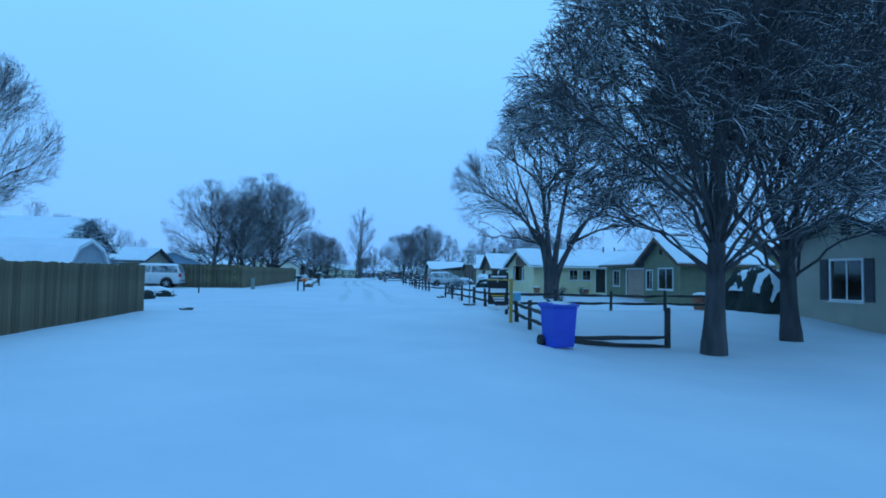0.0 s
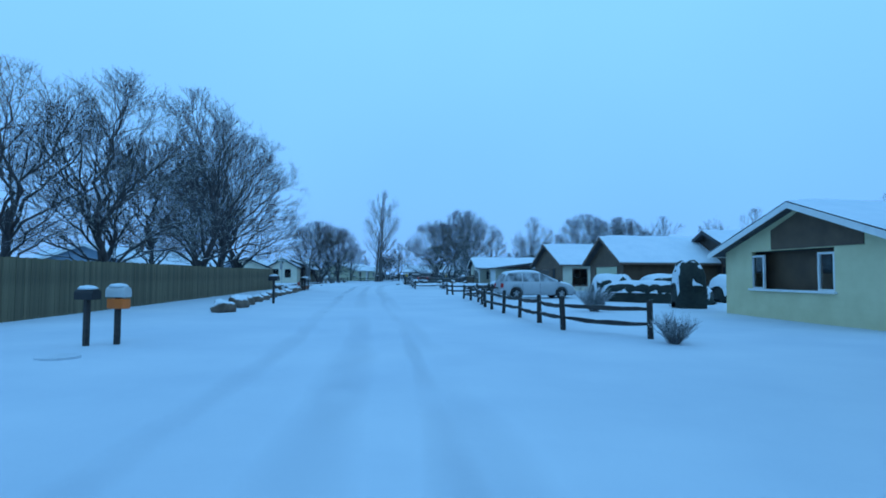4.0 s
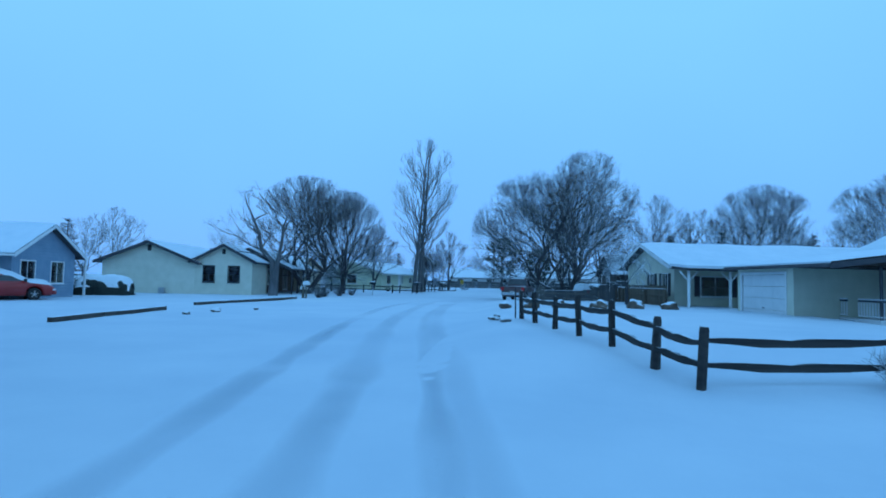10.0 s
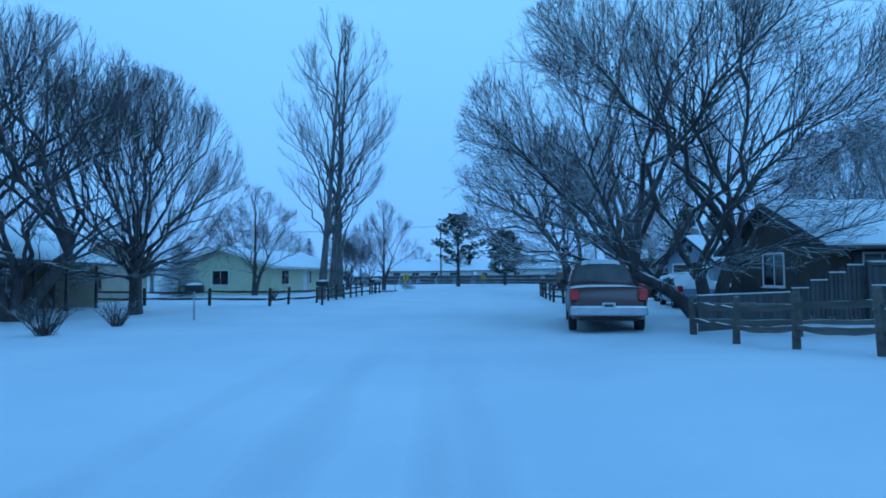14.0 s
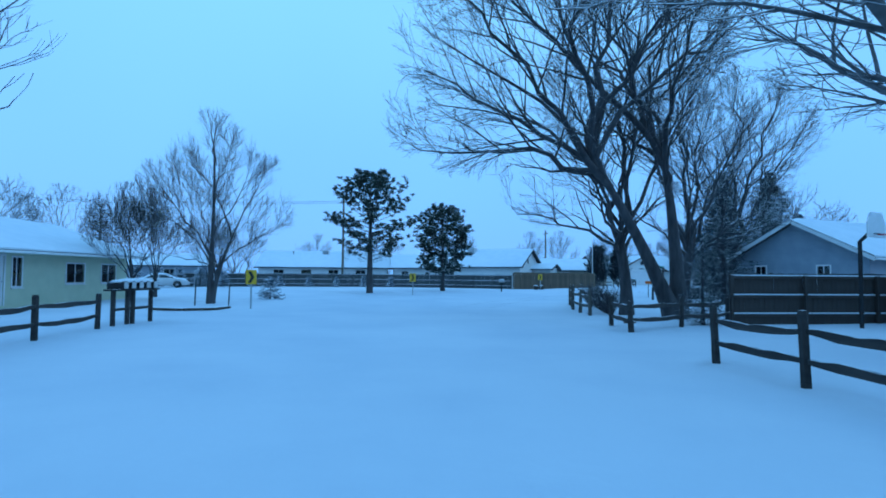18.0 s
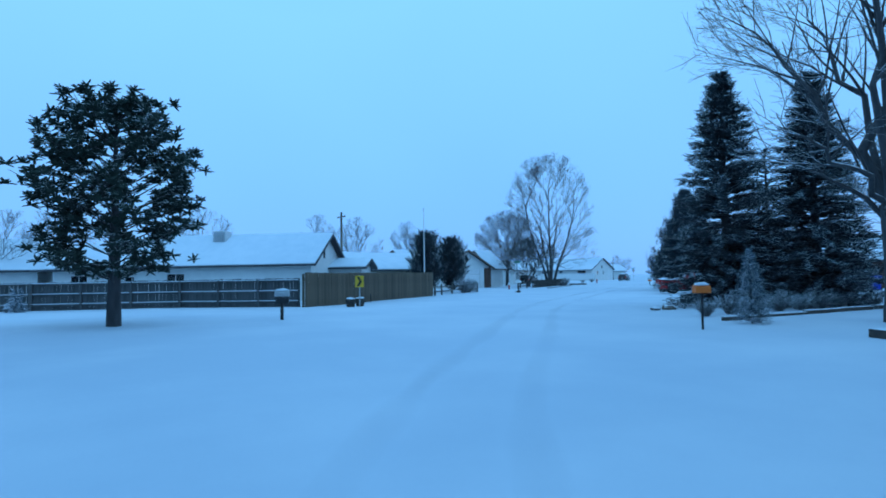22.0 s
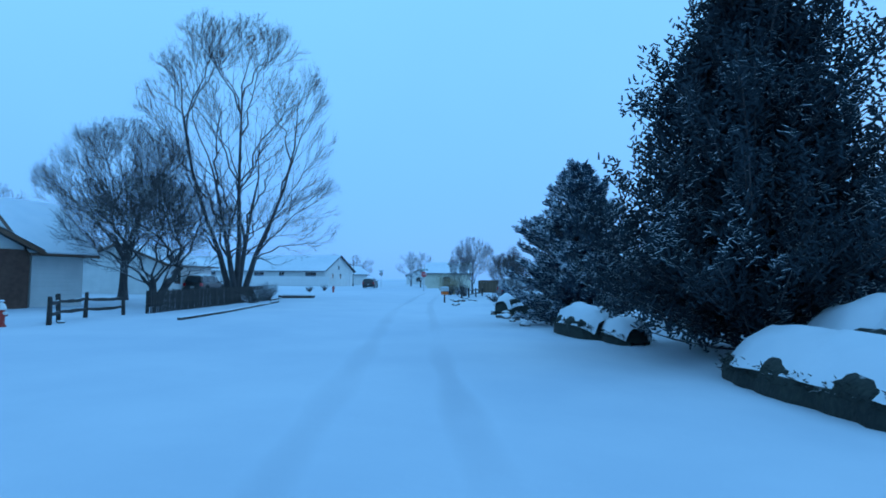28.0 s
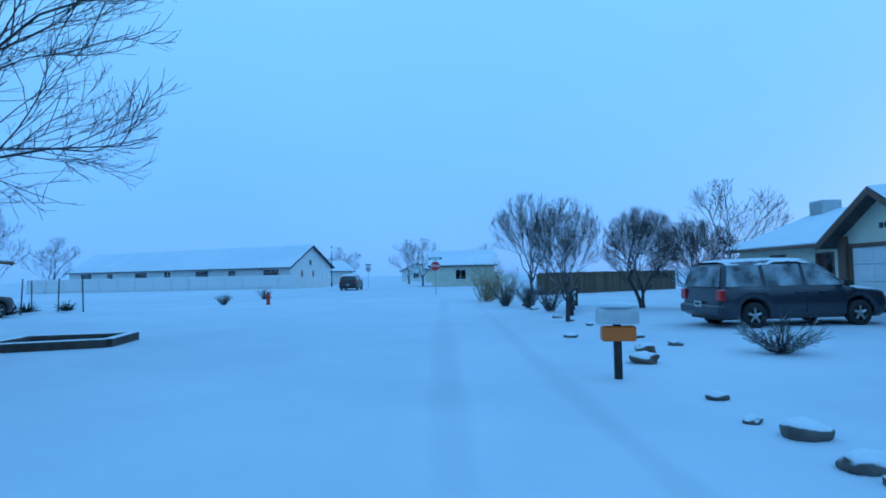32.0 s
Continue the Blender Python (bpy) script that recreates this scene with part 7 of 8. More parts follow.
    part("number_plate", Geo().box(-L / 2 - 0.075, -0.16, bottom + 0.3, -L / 2 - 0.062, 0.16, bottom + 0.45), M_PLATE, t)
    part("plate_bar", Geo().box(-L / 2 - 0.08, -0.11, bottom + 0.345, -L / 2 - 0.076, 0.11, bottom + 0.405), M_TRIMD, t)
    sg, nv = Geo(), 12
    keep = [i for i in range(len(st)) if -L / 2 + 0.1 < st[i] < L / 2 - 0.12]
    for i in keep:
        x, zt = st[i], tops[i]
        e = min(1, 5 * (x + L / 2 - 0.05), 5 * (L / 2 - 0.05 - x))
        tall = max(0, zt - belt)
        for j in range(nv + 1):
            v = -1 + 2 * j / nv
            q = noise.noise(Vector((x * 1.7, v * 1.3, L))) + 0.5 * noise.noise(Vector((x * 6, v * 2, W)))
            down = (0.03 + tall * droop * (0.7 + 0.9 * q)) * abs(v) ** 5
            z = zt + 0.012 + deep * e * (1 - abs(v) ** 4) * (0.9 + 0.3 * q) - down
            y = v * (min(W / 2 - 0.1, hw(zt)) + 0.27 * down + 0.02 * deep * 10 * (1 - abs(v)) - 0.03 + 0.035 * abs(v) ** 5)
            sg.v.append((x, y, z))
    for i in range(len(keep) - 1):
        steep = abs(tops[keep[i + 1]] - tops[keep[i]]) > slip * (st[keep[i + 1]] - st[keep[i]] + 1e-6)
        for j in range(nv):
            if not steep:
                a = i * (nv + 1) + j
                sg.f.append((a, a + 1, a + nv + 2, a + nv + 1))
    part("snow", sg, M_CAP, t, "layer of snow lying on the car", smooth=True)
    return t


def minivan(label, m, paint_m, glass=None, deep=0.08, name="minivan", rim=None, droop=0.15, boxy=False):
    if boxy:
        return car(name, label, m, 4.7, 1.85, 2.9, 0.33,
                   [(-2.35, 0.62), (-2.34, 0.98), (1.2, 1.0), (1.3, 0.99), (2.2, 0.9), (2.33, 0.78), (2.35, 0.6)],
                   [(-2.33, 1.0), (-2.15, 1.66), (0.35, 1.7), (1.3, 1.0)], 1.0, [-1.15, -0.05], paint_m, glass=glass, rim=rim, deep=deep, droop=droop)
    return car(name, label, m, 5.0, 1.95, 3.02, 0.34,
               [(-2.5, 0.62), (-2.47, 1.0), (-2.4, 1.06), (1.4, 1.06), (1.95, 0.98), (2.25, 0.88), (2.42, 0.74), (2.5, 0.58)],
               [(-2.45, 1.05), (-2.15, 1.64), (0.0, 1.74), (1.55, 1.04)], 1.05, [-1.1, 0.05], paint_m, glass=glass, rim=rim, deep=deep, droop=droop)


def pickup(label, m, paint_m, deep=0.1, s=1.0, rim=None, glass=None):
    return car("pickup_truck", label, m, 5.4 * s, 1.95 * s, 3.35 * s if s > 0.95 else 2.95, 0.38 * (1 if s > 0.95 else 0.94),
               [(-2.7 * s, 0.65), (-2.69 * s, 1.16 * s), (1.15 * s, 1.16 * s), (1.3 * s, 1.14 * s), (2.5 * s, 1.05 * s), (2.69 * s, 0.85 * s)],
               [(-0.62 * s, 1.15 * s), (-0.45 * s, 1.86 * s), (0.55 * s, 1.88 * s), (1.3 * s, 1.14 * s)], 1.16 * s, [0.05 * s], paint_m, bump=M_BUMP, bottom=0.34, category="truck", rear_lamp=0.98 * s, glass=glass, deep=deep, rim=rim)


def sedan(label, m, paint_m, deep=0.1, glass=None, name="sedan"):
    return car(name, label, m, 4.7, 1.8, 2.72, 0.32,
               [(-2.35, 0.6), (-2.32, 0.95), (-1.6, 0.97), (1.05, 0.95), (2.1, 0.83), (2.34, 0.66)],
               [(-1.75, 0.96), (-0.95, 1.38), (0.2, 1.4), (1.15, 0.94)], 0.95, [-0.35], paint_m, glass=glass, deep=deep, droop=0.3 if deep > 0.2 else 0.2, slip=9.0)


M_SILVER = paint("silver_paint", (0.42, 0.45, 0.47), 0.8)
M_REDP = paint("red_paint", (0.38, 0.014, 0.013), 0.75)
M_MAROON = paint("maroon_paint", (0.05, 0.009, 0.011), 0.7)
M_DKBLUE = paint("dark_blue_paint", (0.025, 0.03, 0.045), 0.7)
M_BLACKC = paint("black_paint", (0.012, 0.013, 0.016), 0.7)
M_WHITEC = paint("white_paint", (0.6, 0.62, 0.62), 0.85)
M_GREYC = paint("grey_paint", (0.2, 0.22, 0.24), 0.8)
M_BLUEC = paint("pale_blue_paint", (0.14, 0.2, 0.28), 0.8)

minivan("silver minivan with snow on its roof parked on a driveway", place(0.6, 70.75, 12), M_SILVER, M_FROST, 0.1, droop=0.3)
pickup("dark maroon pickup truck thinly dusted with snow", place(-11.0, 131.0, 78), M_MAROON, 0.03)
sedan("pale blue car under snow parked ahead of the pickup", place(-4.6, 139.4, 78), M_BLUEC, 0.14)
sedan("dark red car under thick snow on a driveway", place(-2.6, 143.5, -33), M_MAROON, 0.16)
pickup("bright red small pickup with a snow-filled bed", place(31.9, 198.3, -48), M_REDP, 0.14, 0.92, glass=M_FROST)
sedan("silver sedan with snow on its roof and bonnet", place(32.6, 193.4, -48), M_GREYC, 0.2, M_FROST)
sedan("car buried under smooth snow beside the spruce", place(37.0, 199.0, -48), M_WHITEC, 0.3)
sedan("car buried under smooth snow behind the red pickup", place(40.2, 195.6, -48), M_WHITEC, 0.3)
minivan("old dark minivan with snow-streaked windows and muddy sides", place(69.05, 220.15, -54), M_DKBLUE, M_FROST, 0.06, boxy=True)
minivan("black estate car parked in the yard past the picket fence", place(61.65, 249.25, 25), M_BLACKC, None, 0.05, "estate_car", boxy=True)
car("pickup_truck", "white pickup truck with a white bed topper, frosted windows and snow", place(-23.8, 44.9, 193), 5.5, 1.98, 3.4, 0.4,
    [(-2.75, 0.7), (-2.74, 1.2), (1.0, 1.2), (1.25, 1.18), (2.5, 1.1), (2.68, 0.95), (2.75, 0.75)], [(-2.72, 1.2), (-2.45, 1.88), (0.45, 1.9), (1.25, 1.18)], 1.2, [-0.55], M_WHITEC, glass=M_FROST, rim=M_RIM, bottom=0.36, category="truck", bump=M_BUMP, rear_lamp=1.05, deep=0.07, droop=0.2)
sedan("red car with a thick slab of snow on its roof", place(-38.5, 109.5, 60), M_REDP, 0.25)
sedan("white car parked beyond the snowy verge", place(-33.0, 205.5, 10), M_WHITEC, 0.1)
sedan("dark car parked beyond the snowy verge", place(-37.5, 204.5, 10), M_DKBLUE, 0.1)
minivan("dark car parked far down the street", place(101.55, 260.25, 29), M_BLACKC, None, 0.05, "estate_car")

# ---- street furniture and small things ----
M_BIN = mat("blue_plastic", (0.012, 0.05, 0.42), (0.016, 0.065, 0.5), rough=0.45, scale=4)
M_SIGNW = mat("white_sign", (0.78, 0.8, 0.79), (0.84, 0.85, 0.84), rough=0.4, scale=5)
M_SIGNK = mat("black_print", (0.012, 0.012, 0.013), rough=0.6)
M_SIGNY = mat("yellow_sign", (0.62, 0.36, 0.02), (0.7, 0.42, 0.03), rough=0.4, scale=5)
M_SIGNR = mat("red_sign", (0.55, 0.03, 0.03), (0.62, 0.04, 0.04), rough=0.4, scale=5)
M_SIGNG = mat("green_sign", (0.02, 0.16, 0.11), (0.03, 0.2, 0.14), rough=0.4, scale=5)
M_GOLD = mat("ochre_post", (0.42, 0.26, 0.05), (0.5, 0.32, 0.08), rough=0.6, scale=5)
M_ORANGE = mat("orange_plastic", (0.72, 0.13, 0.012), (0.78, 0.16, 0.02), rough=0.5, scale=4)
M_TEAL = mat("light_blue_plastic", (0.1, 0.35, 0.5), (0.14, 0.42, 0.58), rough=0.5, scale=4)
M_HYD = mat("red_hydrant_paint", (0.35, 0.03, 0.02), (0.45, 0.05, 0.03), rough=0.5, scale=6)
M_TIMBER = mat("old_timber", (0.035, 0.028, 0.024), (0.08, 0.065, 0.055), rough=0.95, scale=6, bump=0.02, snow=0.75, snow_scale=1.2)
M_WOODP = mat("old_post_wood", (0.10, 0.085, 0.065), (0.19, 0.165, 0.13), rough=0.9, scale=7, bump=0.01, snow=0.4, stretch=(1, 1, 0.2))
M_PEDEST = mat("green_cabinet", (0.14, 0.20, 0.17), (0.2, 0.27, 0.23), rough=0.6, scale=5)
M_STONE = mat("stone", (0.08, 0.075, 0.07), (0.17, 0.155, 0.14), rough=0.95, scale=5, bump=0.03, snow=0.85, snow_scale=1.5)
M_CLAY = mat("clay_pot", (0.25, 0.10, 0.06), (0.32, 0.14, 0.085), rough=0.85, scale=5)


def words(parent, text, size, m, material, name="lettering"):
    """Printed words as a thin mesh, in a plane facing -y."""
    cu = bpy.data.curves.new("text", "FONT")
    cu.body, cu.size, cu.align_x, cu.align_y, cu.extrude = text, size, "CENTER", "CENTER", 0.002
    cu.offset = size * 0.022
    tmp = bpy.data.objects.new("text", cu)
    me = bpy.data.meshes.new_from_object(tmp)
    me.materials.clear()
    me.materials.append(material)
    bpy.data.objects.remove(tmp)
    return part(name, me, None, parent, m=m @ pose(0, 0, 0, 90, 0, 0))


def gz(x, y):
    return ground_height(x, y)


# wheeled bins
def wheelie(x, y, rot, label, s=1.0):
    t = thing("wheeled_bin", label, "bin", pose(x, y, gz(x, y), 0, 0, rot) @ Matrix.Diagonal((s, s, s, 1)))
    bd = Geo()
    for z, a, b in ((0.03, 0.25, 0.27), (0.1, 0.262, 0.285), (0.95, 0.295, 0.335), (1.0, 0.315, 0.355)):
        bd.v += [(-a, -b, z), (a, -b, z), (a, b, z), (-a, b, z)]
    for k in range(3):
        for i in range(4):
            j = (i + 1) % 4
            bd.f.append((k * 4 + i, k * 4 + j, k * 4 + 4 + j, k * 4 + 4 + i))
    bd.f += [(3, 2, 1, 0), (12, 13, 14, 15)]
    part("body", bd, M_BIN, t)
    part("lid", Geo().prism([(-0.34, 1.01), (0.33, 1.01), (0.33, 1.05), (0.1, 1.1), (-0.34, 1.08)], -0.38, 0.38), M_BIN, t)
    part("handle", Geo().tube([(-0.38, -0.3, 0.98), (-0.42, -0.3, 1.02), (-0.42, 0.3, 1.02), (-0.38, 0.3, 0.98)], 0.018, 6), M_BIN, t)
    part("label_patch", Geo().box(0.297, -0.12, 0.72, 0.303, 0.12, 0.88), M_SIGNW, t, "pale worn sticker", m=pose(0, 0, 0, 0, -4, 0))
    for s in (-1, 1):
        w = part("wheel", Geo().tube([(-0.28, s * 0.28, 0.15), (-0.28, s * 0.36, 0.15)], 0.15, 18), M_TYRE, t)
        part("hub", Geo().tube([(-0.28, s * 0.35, 0.15), (-0.28, s * 0.37, 0.15)], 0.06, 10), M_BLACKP, w)
    part("snow", Geo().blob((0, 0, 1.06), (0.3, 0.33, 0.07), 0.1, flat=0.2), M_CAP, t, smooth=True)


wheelie(2.78, 13.35, -70, "blue wheeled rubbish bin standing in the roadside snow", 0.97)
wheelie(43.2, 190.6, 20, "blue wheeled bin beside the dark brick house")
wheelie(44.4, 189.6, 10, "blue wheeled bin beside the dark brick house")

# estate agent's sign
t = thing("yard_sale_sign", "ochre wooden signpost with a hanging black and yellow board", "sign", pose(2.35, 19.1, gz(2.35, 19.1), 0, 0, 12))
part("post", Geo().box(-0.05, -0.05, -0.2, 0.05, 0.05, 1.5, 0.01), M_GOLD, t)
part("arm", Geo().box(-0.85, -0.025, 1.43, 0.1, 0.025, 1.48, 0.008), M_GOLD, t)
bd = part("board", Geo().box(-0.82, -0.015, 0.62, -0.1, 0.015, 1.38, 0.004), M_SIGNK, t)
part("logo_bar", Geo().box(-0.74, -0.022, 1.02, -0.2, -0.016, 1.16), M_SIGNW, bd)
for i, z in enumerate((0.94, 0.86, 0.78)):
    part("text_bar", Geo().box(-0.7 + 0.05 * i, -0.022, z - 0.045, -0.24, -0.016, z), M_SIGNY if i == 0 else M_SIGNW, bd)
rd = part("rider", Geo().box(-0.82, -0.015, 1.49, -0.1, 0.015, 1.64, 0.004), M_SIGNK, t)
part("text_bar", Geo().box(-0.74, -0.022, 1.54, -0.18, -0.016, 1.59), M_SIGNW, rd)
part("lower_rider", Geo().box(-0.8, -0.013, 0.46, -0.12, 0.013, 0.58, 0.004), M_SIGNW, t)
part("flyer_box", Geo().box(0.06, -0.12, 0.75, 0.32, 0.1, 1.02, 0.02), M_TEAL, t, "light blue leaflet box")

# signs on posts
def sign_post(name, label, x, y, rot, h, steel=True):
    t = thing(name, label, "sign", pose(x, y, gz(x, y), 0, 0, rot))
    part("post", Geo().box(-0.03, 0.02, -0.2, 0.03, 0.06, h, 0.006), M_METAL if steel else M_WOODP, t)
    return t


t = sign_post("speed_limit_sign", "white speed limit sign on a dark post, snow at its foot", 1.35, 27.6, 6, 2.7, False)
pl = part("plate", Geo().box(-0.305, 0.0, 2.02, 0.305, 0.018, 2.78, 0.004), M_SIGNW, t)
for a in ((-0.28, 2.045, 0.28, 2.057), (-0.28, 2.743, 0.28, 2.755), (-0.28, 2.045, -0.268, 2.755), (0.268, 2.045, 0.28, 2.755)):
    part("border", Geo().box(a[0], -0.004, a[1], a[2], -0.001, a[3]), M_SIGNK, pl)
words(pl, "SPEED", 0.175, pose(0, -0.004, 2.64), M_SIGNK)
words(pl, "LIMIT", 0.175, pose(0, -0.004, 2.47), M_SIGNK)
words(pl, "30", 0.40, pose(0, -0.004, 2.22), M_SIGNK)
part("foot_board", Geo().box(-0.3, -0.1, 0.02, 0.3, 0.1, 0.12, 0.02), M_TIMBER, t)
t = sign_post("stop_sign", "red octagonal stop sign with a green street blade above", 89.45, 242.45, -60, 2.75)
oc = [(0.40 * math.cos(math.pi / 8 + i * math.pi / 4), 2.2 + 0.40 * math.sin(math.pi / 8 + i * math.pi / 4)) for i in range(8)]
pl = part("plate", Geo().prism(oc, -0.004, 0.014), M_SIGNW, t)
part("field", Geo().prism([(x * 0.94, 2.2 + (z - 2.2) * 0.94) for x, z in oc], -0.009, -0.005), M_SIGNR, pl)
words(pl, "STOP", 0.27, pose(0, -0.013, 2.2), M_SIGNW)
part("street_blade", Geo().box(-0.5, 0.0, 2.72, 0.5, 0.012, 2.9, 0.004), M_SIGNG, t)
part("text_bar", Geo().box(-0.38, -0.006, 2.77, 0.34, -0.002, 2.85), M_SIGNW, t)
t = sign_post("street_sign", "green street name blades on a steel post", -23.2, 91.0, 14, 3.0)
part("street_blade", Geo().box(-0.55, 0.03, 2.76, 0.55, 0.045, 2.95, 0.004), M_SIGNG, t)
part("text_bar", Geo().box(-0.42, 0.024, 2.81, 0.4, 0.028, 2.9), M_SIGNW, t)
b2 = part("cross_blade", Geo().box(-0.22, 0.03, 2.97, 0.22, 0.045, 3.14, 0.004), M_SIGNG, t, m=pose(0, 0, 0, 0, 0, 8))
part("text_bar", Geo().box(-0.15, 0.024, 3.02, 0.15, 0.028, 3.09), M_SIGNW, b2)
part("stop_back", Geo().prism([(0.36 * math.cos(math.pi / 8 + i * math.pi / 4), 2.3 + 0.36 * math.sin(math.pi / 8 + i * math.pi / 4)) for i in range(8)], 0.065, 0.08), M_METAL, t, m=pose(0, 0, 0, 0, 0, 70))
t = sign_post("stop_sign", "back of a stop sign far down the street", 112.25, 265.85, -60, 2.9)
part("plate", Geo().prism([(x * 0.95, z + 0.25) for x, z in oc], -0.004, 0.014), M_METAL, t)
part("street_blade", Geo().box(-0.4, 0.0, 2.92, 0.4, 0.012, 3.1, 0.004), M_SIGNG, t)
t = sign_post("street_sign", "thin green sign pole beside the driveway", 27.2, 212.8, -50, 2.9)
part("street_blade", Geo().box(-0.3, 0.0, 2.7, 0.3, 0.012, 2.88, 0.004), M_SIGNG, t)
for x, y, r, h, fl in ((-18.84, 168.9, -12, 1.65, 1), (-9.95, 185.1, -25, 1.6, 1), (5.45, 200.3, -42, 1.65, 1)):
    t = sign_post("chevron_sign", "yellow curve sign with a black chevron on a thin post", x, y, r, h)
    pl = part("plate", Geo().box(-0.23, 0.0, h - 0.62, 0.23, 0.016, h - 0.02, 0.004), M_SIGNY, t)
    zc = h - 0.32
    part("chevron", Geo().prism([(-0.14, zc + 0.24), (0.0, zc + 0.24), (0.14, zc), (0.0, zc - 0.24), (-0.14, zc - 0.24), (0.0, zc)], -0.005, -0.001), M_SIGNK, pl)


# mailboxes
def mailbox(label, x, y, rot, h=1.0, colour=None, post=None, flag=True, thin=False, extra=None, snow=True, w=0.2, L=0.5):
    t = thing("mailbox", label, "mailbox", pose(x, y, gz(x, y), 0, 0, rot))
    r = 0.025 if thin else 0.05
    part("post", Geo().box(-r, -r, -0.2, r, r, h, 0.008), post or M_WOODP, t)
    arc = [(w / 2 * math.cos(math.pi * i / 8), h + 0.13 + w / 2 * math.sin(math.pi * i / 8)) for i in range(9)]
    bx = part("box", Geo().prism([(-w / 2, h + 0.004)] + arc[::-1] + [(w / 2, h + 0.004)], -L / 2, L / 2), colour or M_TIN, t)
    part("door", Geo().prism([(-w / 2 * 0.96, h + 0.02)] + [(a * 0.96, z - 0.004) for a, z in arc[::-1]] + [(w / 2 * 0.96, h + 0.02)], -L / 2 - 0.012, -L / 2 - 0.002), colour or M_TIN, bx)
    if flag:
        part("flag", Geo().box(w / 2 + 0.004, -0.15, h + 0.12, w / 2 + 0.012, 0.06, h + 0.16), M_SIGNR, bx, "red signal flag")
    if snow:
        part("snow", Geo().blob((0, 0, h + 0.13 + w / 2), (w * 0.52, L * 0.5, 0.07), 0.12, flat=0.3), M_CAP, t, smooth=True)
    if extra:
        part("newspaper_box", Geo().box(-0.1, -0.25, h - 0.24, 0.1, 0.22, h - 0.03, 0.02), extra, t)
    return t


mailbox("mailbox on two dark posts with an orange paper tube", -11.2, 45.3, 75, 1.0, M_TIN, M_RAIL, extra=M_ORANGE)
mailbox("spare roadside post box beside another", -11.6, 44.9, 75, 0.95, M_BLACKM, M_RAIL, flag=False)
mailbox("black mailbox on a stout dark post by the boulders", -13.57, 61.5, 80, 1.15, M_BLACKM, M_RAIL, w=0.24)
mailbox("white mailbox on a weathered wooden post", -26.5, 122.3, 85, 0.95, M_TRIMW, M_WOODP)
part("side_post", Geo().box(-0.22, -0.05, -0.2, -0.1, 0.06, 0.85, 0.01), M_WOODP, mailbox("low metal mailbox beside the white one", -26.75, 122.5, 85, 0.6, M_TIN, M_WOODP, flag=False))
mailbox("black mailbox on a thin steel pole", -24.5, 134.4, 85, 1.0, M_BLACKM, M_METAL, thin=True, w=0.24, L=0.6)
mailbox("dark mailbox on a post by the rail fence", -21.8, 143.5, 85, 1.0, M_BLACKM, M_RAIL, w=0.24, L=0.6)
mailbox("snow-topped mailbox with a paper box on the outer verge", -0.58, 194.05, 60, 0.85, M_METAL, M_RAIL, extra=M_BLACKM)
mailbox("bright orange mailbox on a leaning post", 7.25, 182.3, 60, 0.98, M_ORANGE, M_BLACKM, thin=True, flag=False, w=0.2, L=0.42)
mailbox("white mailbox on a dark post by the driveway", 26.4, 211.8, 30, 0.85, M_TRIMW, M_RAIL)
mailbox("dark green parcel box on a post", 25.9, 218.0, 30, 0.75, M_PEDEST, M_RAIL, w=0.4, L=0.6, flag=False)
mailbox("white mailbox with a red flag over an orange paper box", 59.8, 222.55, 25, 0.78, M_TIN, M_RAIL, extra=M_ORANGE, w=0.24, L=0.55)


def mailbox_row(label, pts, h=1.0, colour=None):
    (ax, ay), (bx, by) = pts
    L, a = math.hypot(bx - ax, by - ay), math.degrees(math.atan2(by - ay, bx - ax))
    t = thing("mailbox_row", label, "mailbox", pose(ax, ay, gz(ax, ay), 0, 0, a))
    for u in (0, L * 0.36, L * 0.5, L):
        part("post", Geo().box(u - 0.05, -0.05, -0.2, u + 0.05, 0.05, h - 0.05, 0.01), M_RAIL, t)
    part("shelf", Geo().box(-0.15, -0.2, h - 0.05, L + 0.15, 0.2, h, 0.01), M_RAIL, t)
    part("brace", Geo().box(0, -0.02, 0.4, L, 0.02, 0.48, 0.006), M_RAIL, t)
    n = max(3, int(L / 0.32))
    for i in range(n):
        u = (i + 0.5) * L / n
        arc = [(u + 0.1 * math.cos(math.pi * k / 8), h + 0.12 + 0.1 * math.sin(math.pi * k / 8)) for k in range(9)]
        b = part("box", Geo().prism([(u - 0.1, h + 0.004)] + arc[::-1] + [(u + 0.1, h + 0.004)], -0.25, 0.25), colour or M_BLACKM, t)
        part("door", Geo().box(u - 0.09, -0.262, h + 0.02, u + 0.09, -0.252, h + 0.2, 0.004), M_TIN, b)
    part("snow", Geo().blob((L / 2, 0, h + 0.2), (L / 2 + 0.1, 0.24, 0.1), 0.1, nu=20, flat=0.2), M_CAP, t, "thick snow along the boxes", smooth=True)


mailbox_row("row of four mailboxes on a wooden stand", [(-21.2, 160.9), (-20.75, 162.5)])
mailbox_row("cluster of snow-topped mailboxes on stacked wooden posts", [(-19.0, 84.4), (-18.9, 85.9)])
t = thing("timber_bundle", "bundle of upright fence posts under the mailboxes", "posts", pose(-19.2, 85.1, gz(-19.2, 85.1), 0, 0, 8))
for i in range(5):
    part("post", Geo().tube([(-0.2 + 0.1 * i, 0.06 * (i % 2), -0.1), (-0.24 + 0.12 * i, 0.08 * (i % 2), 0.92)], 0.05, 7), M_WOODP, t)


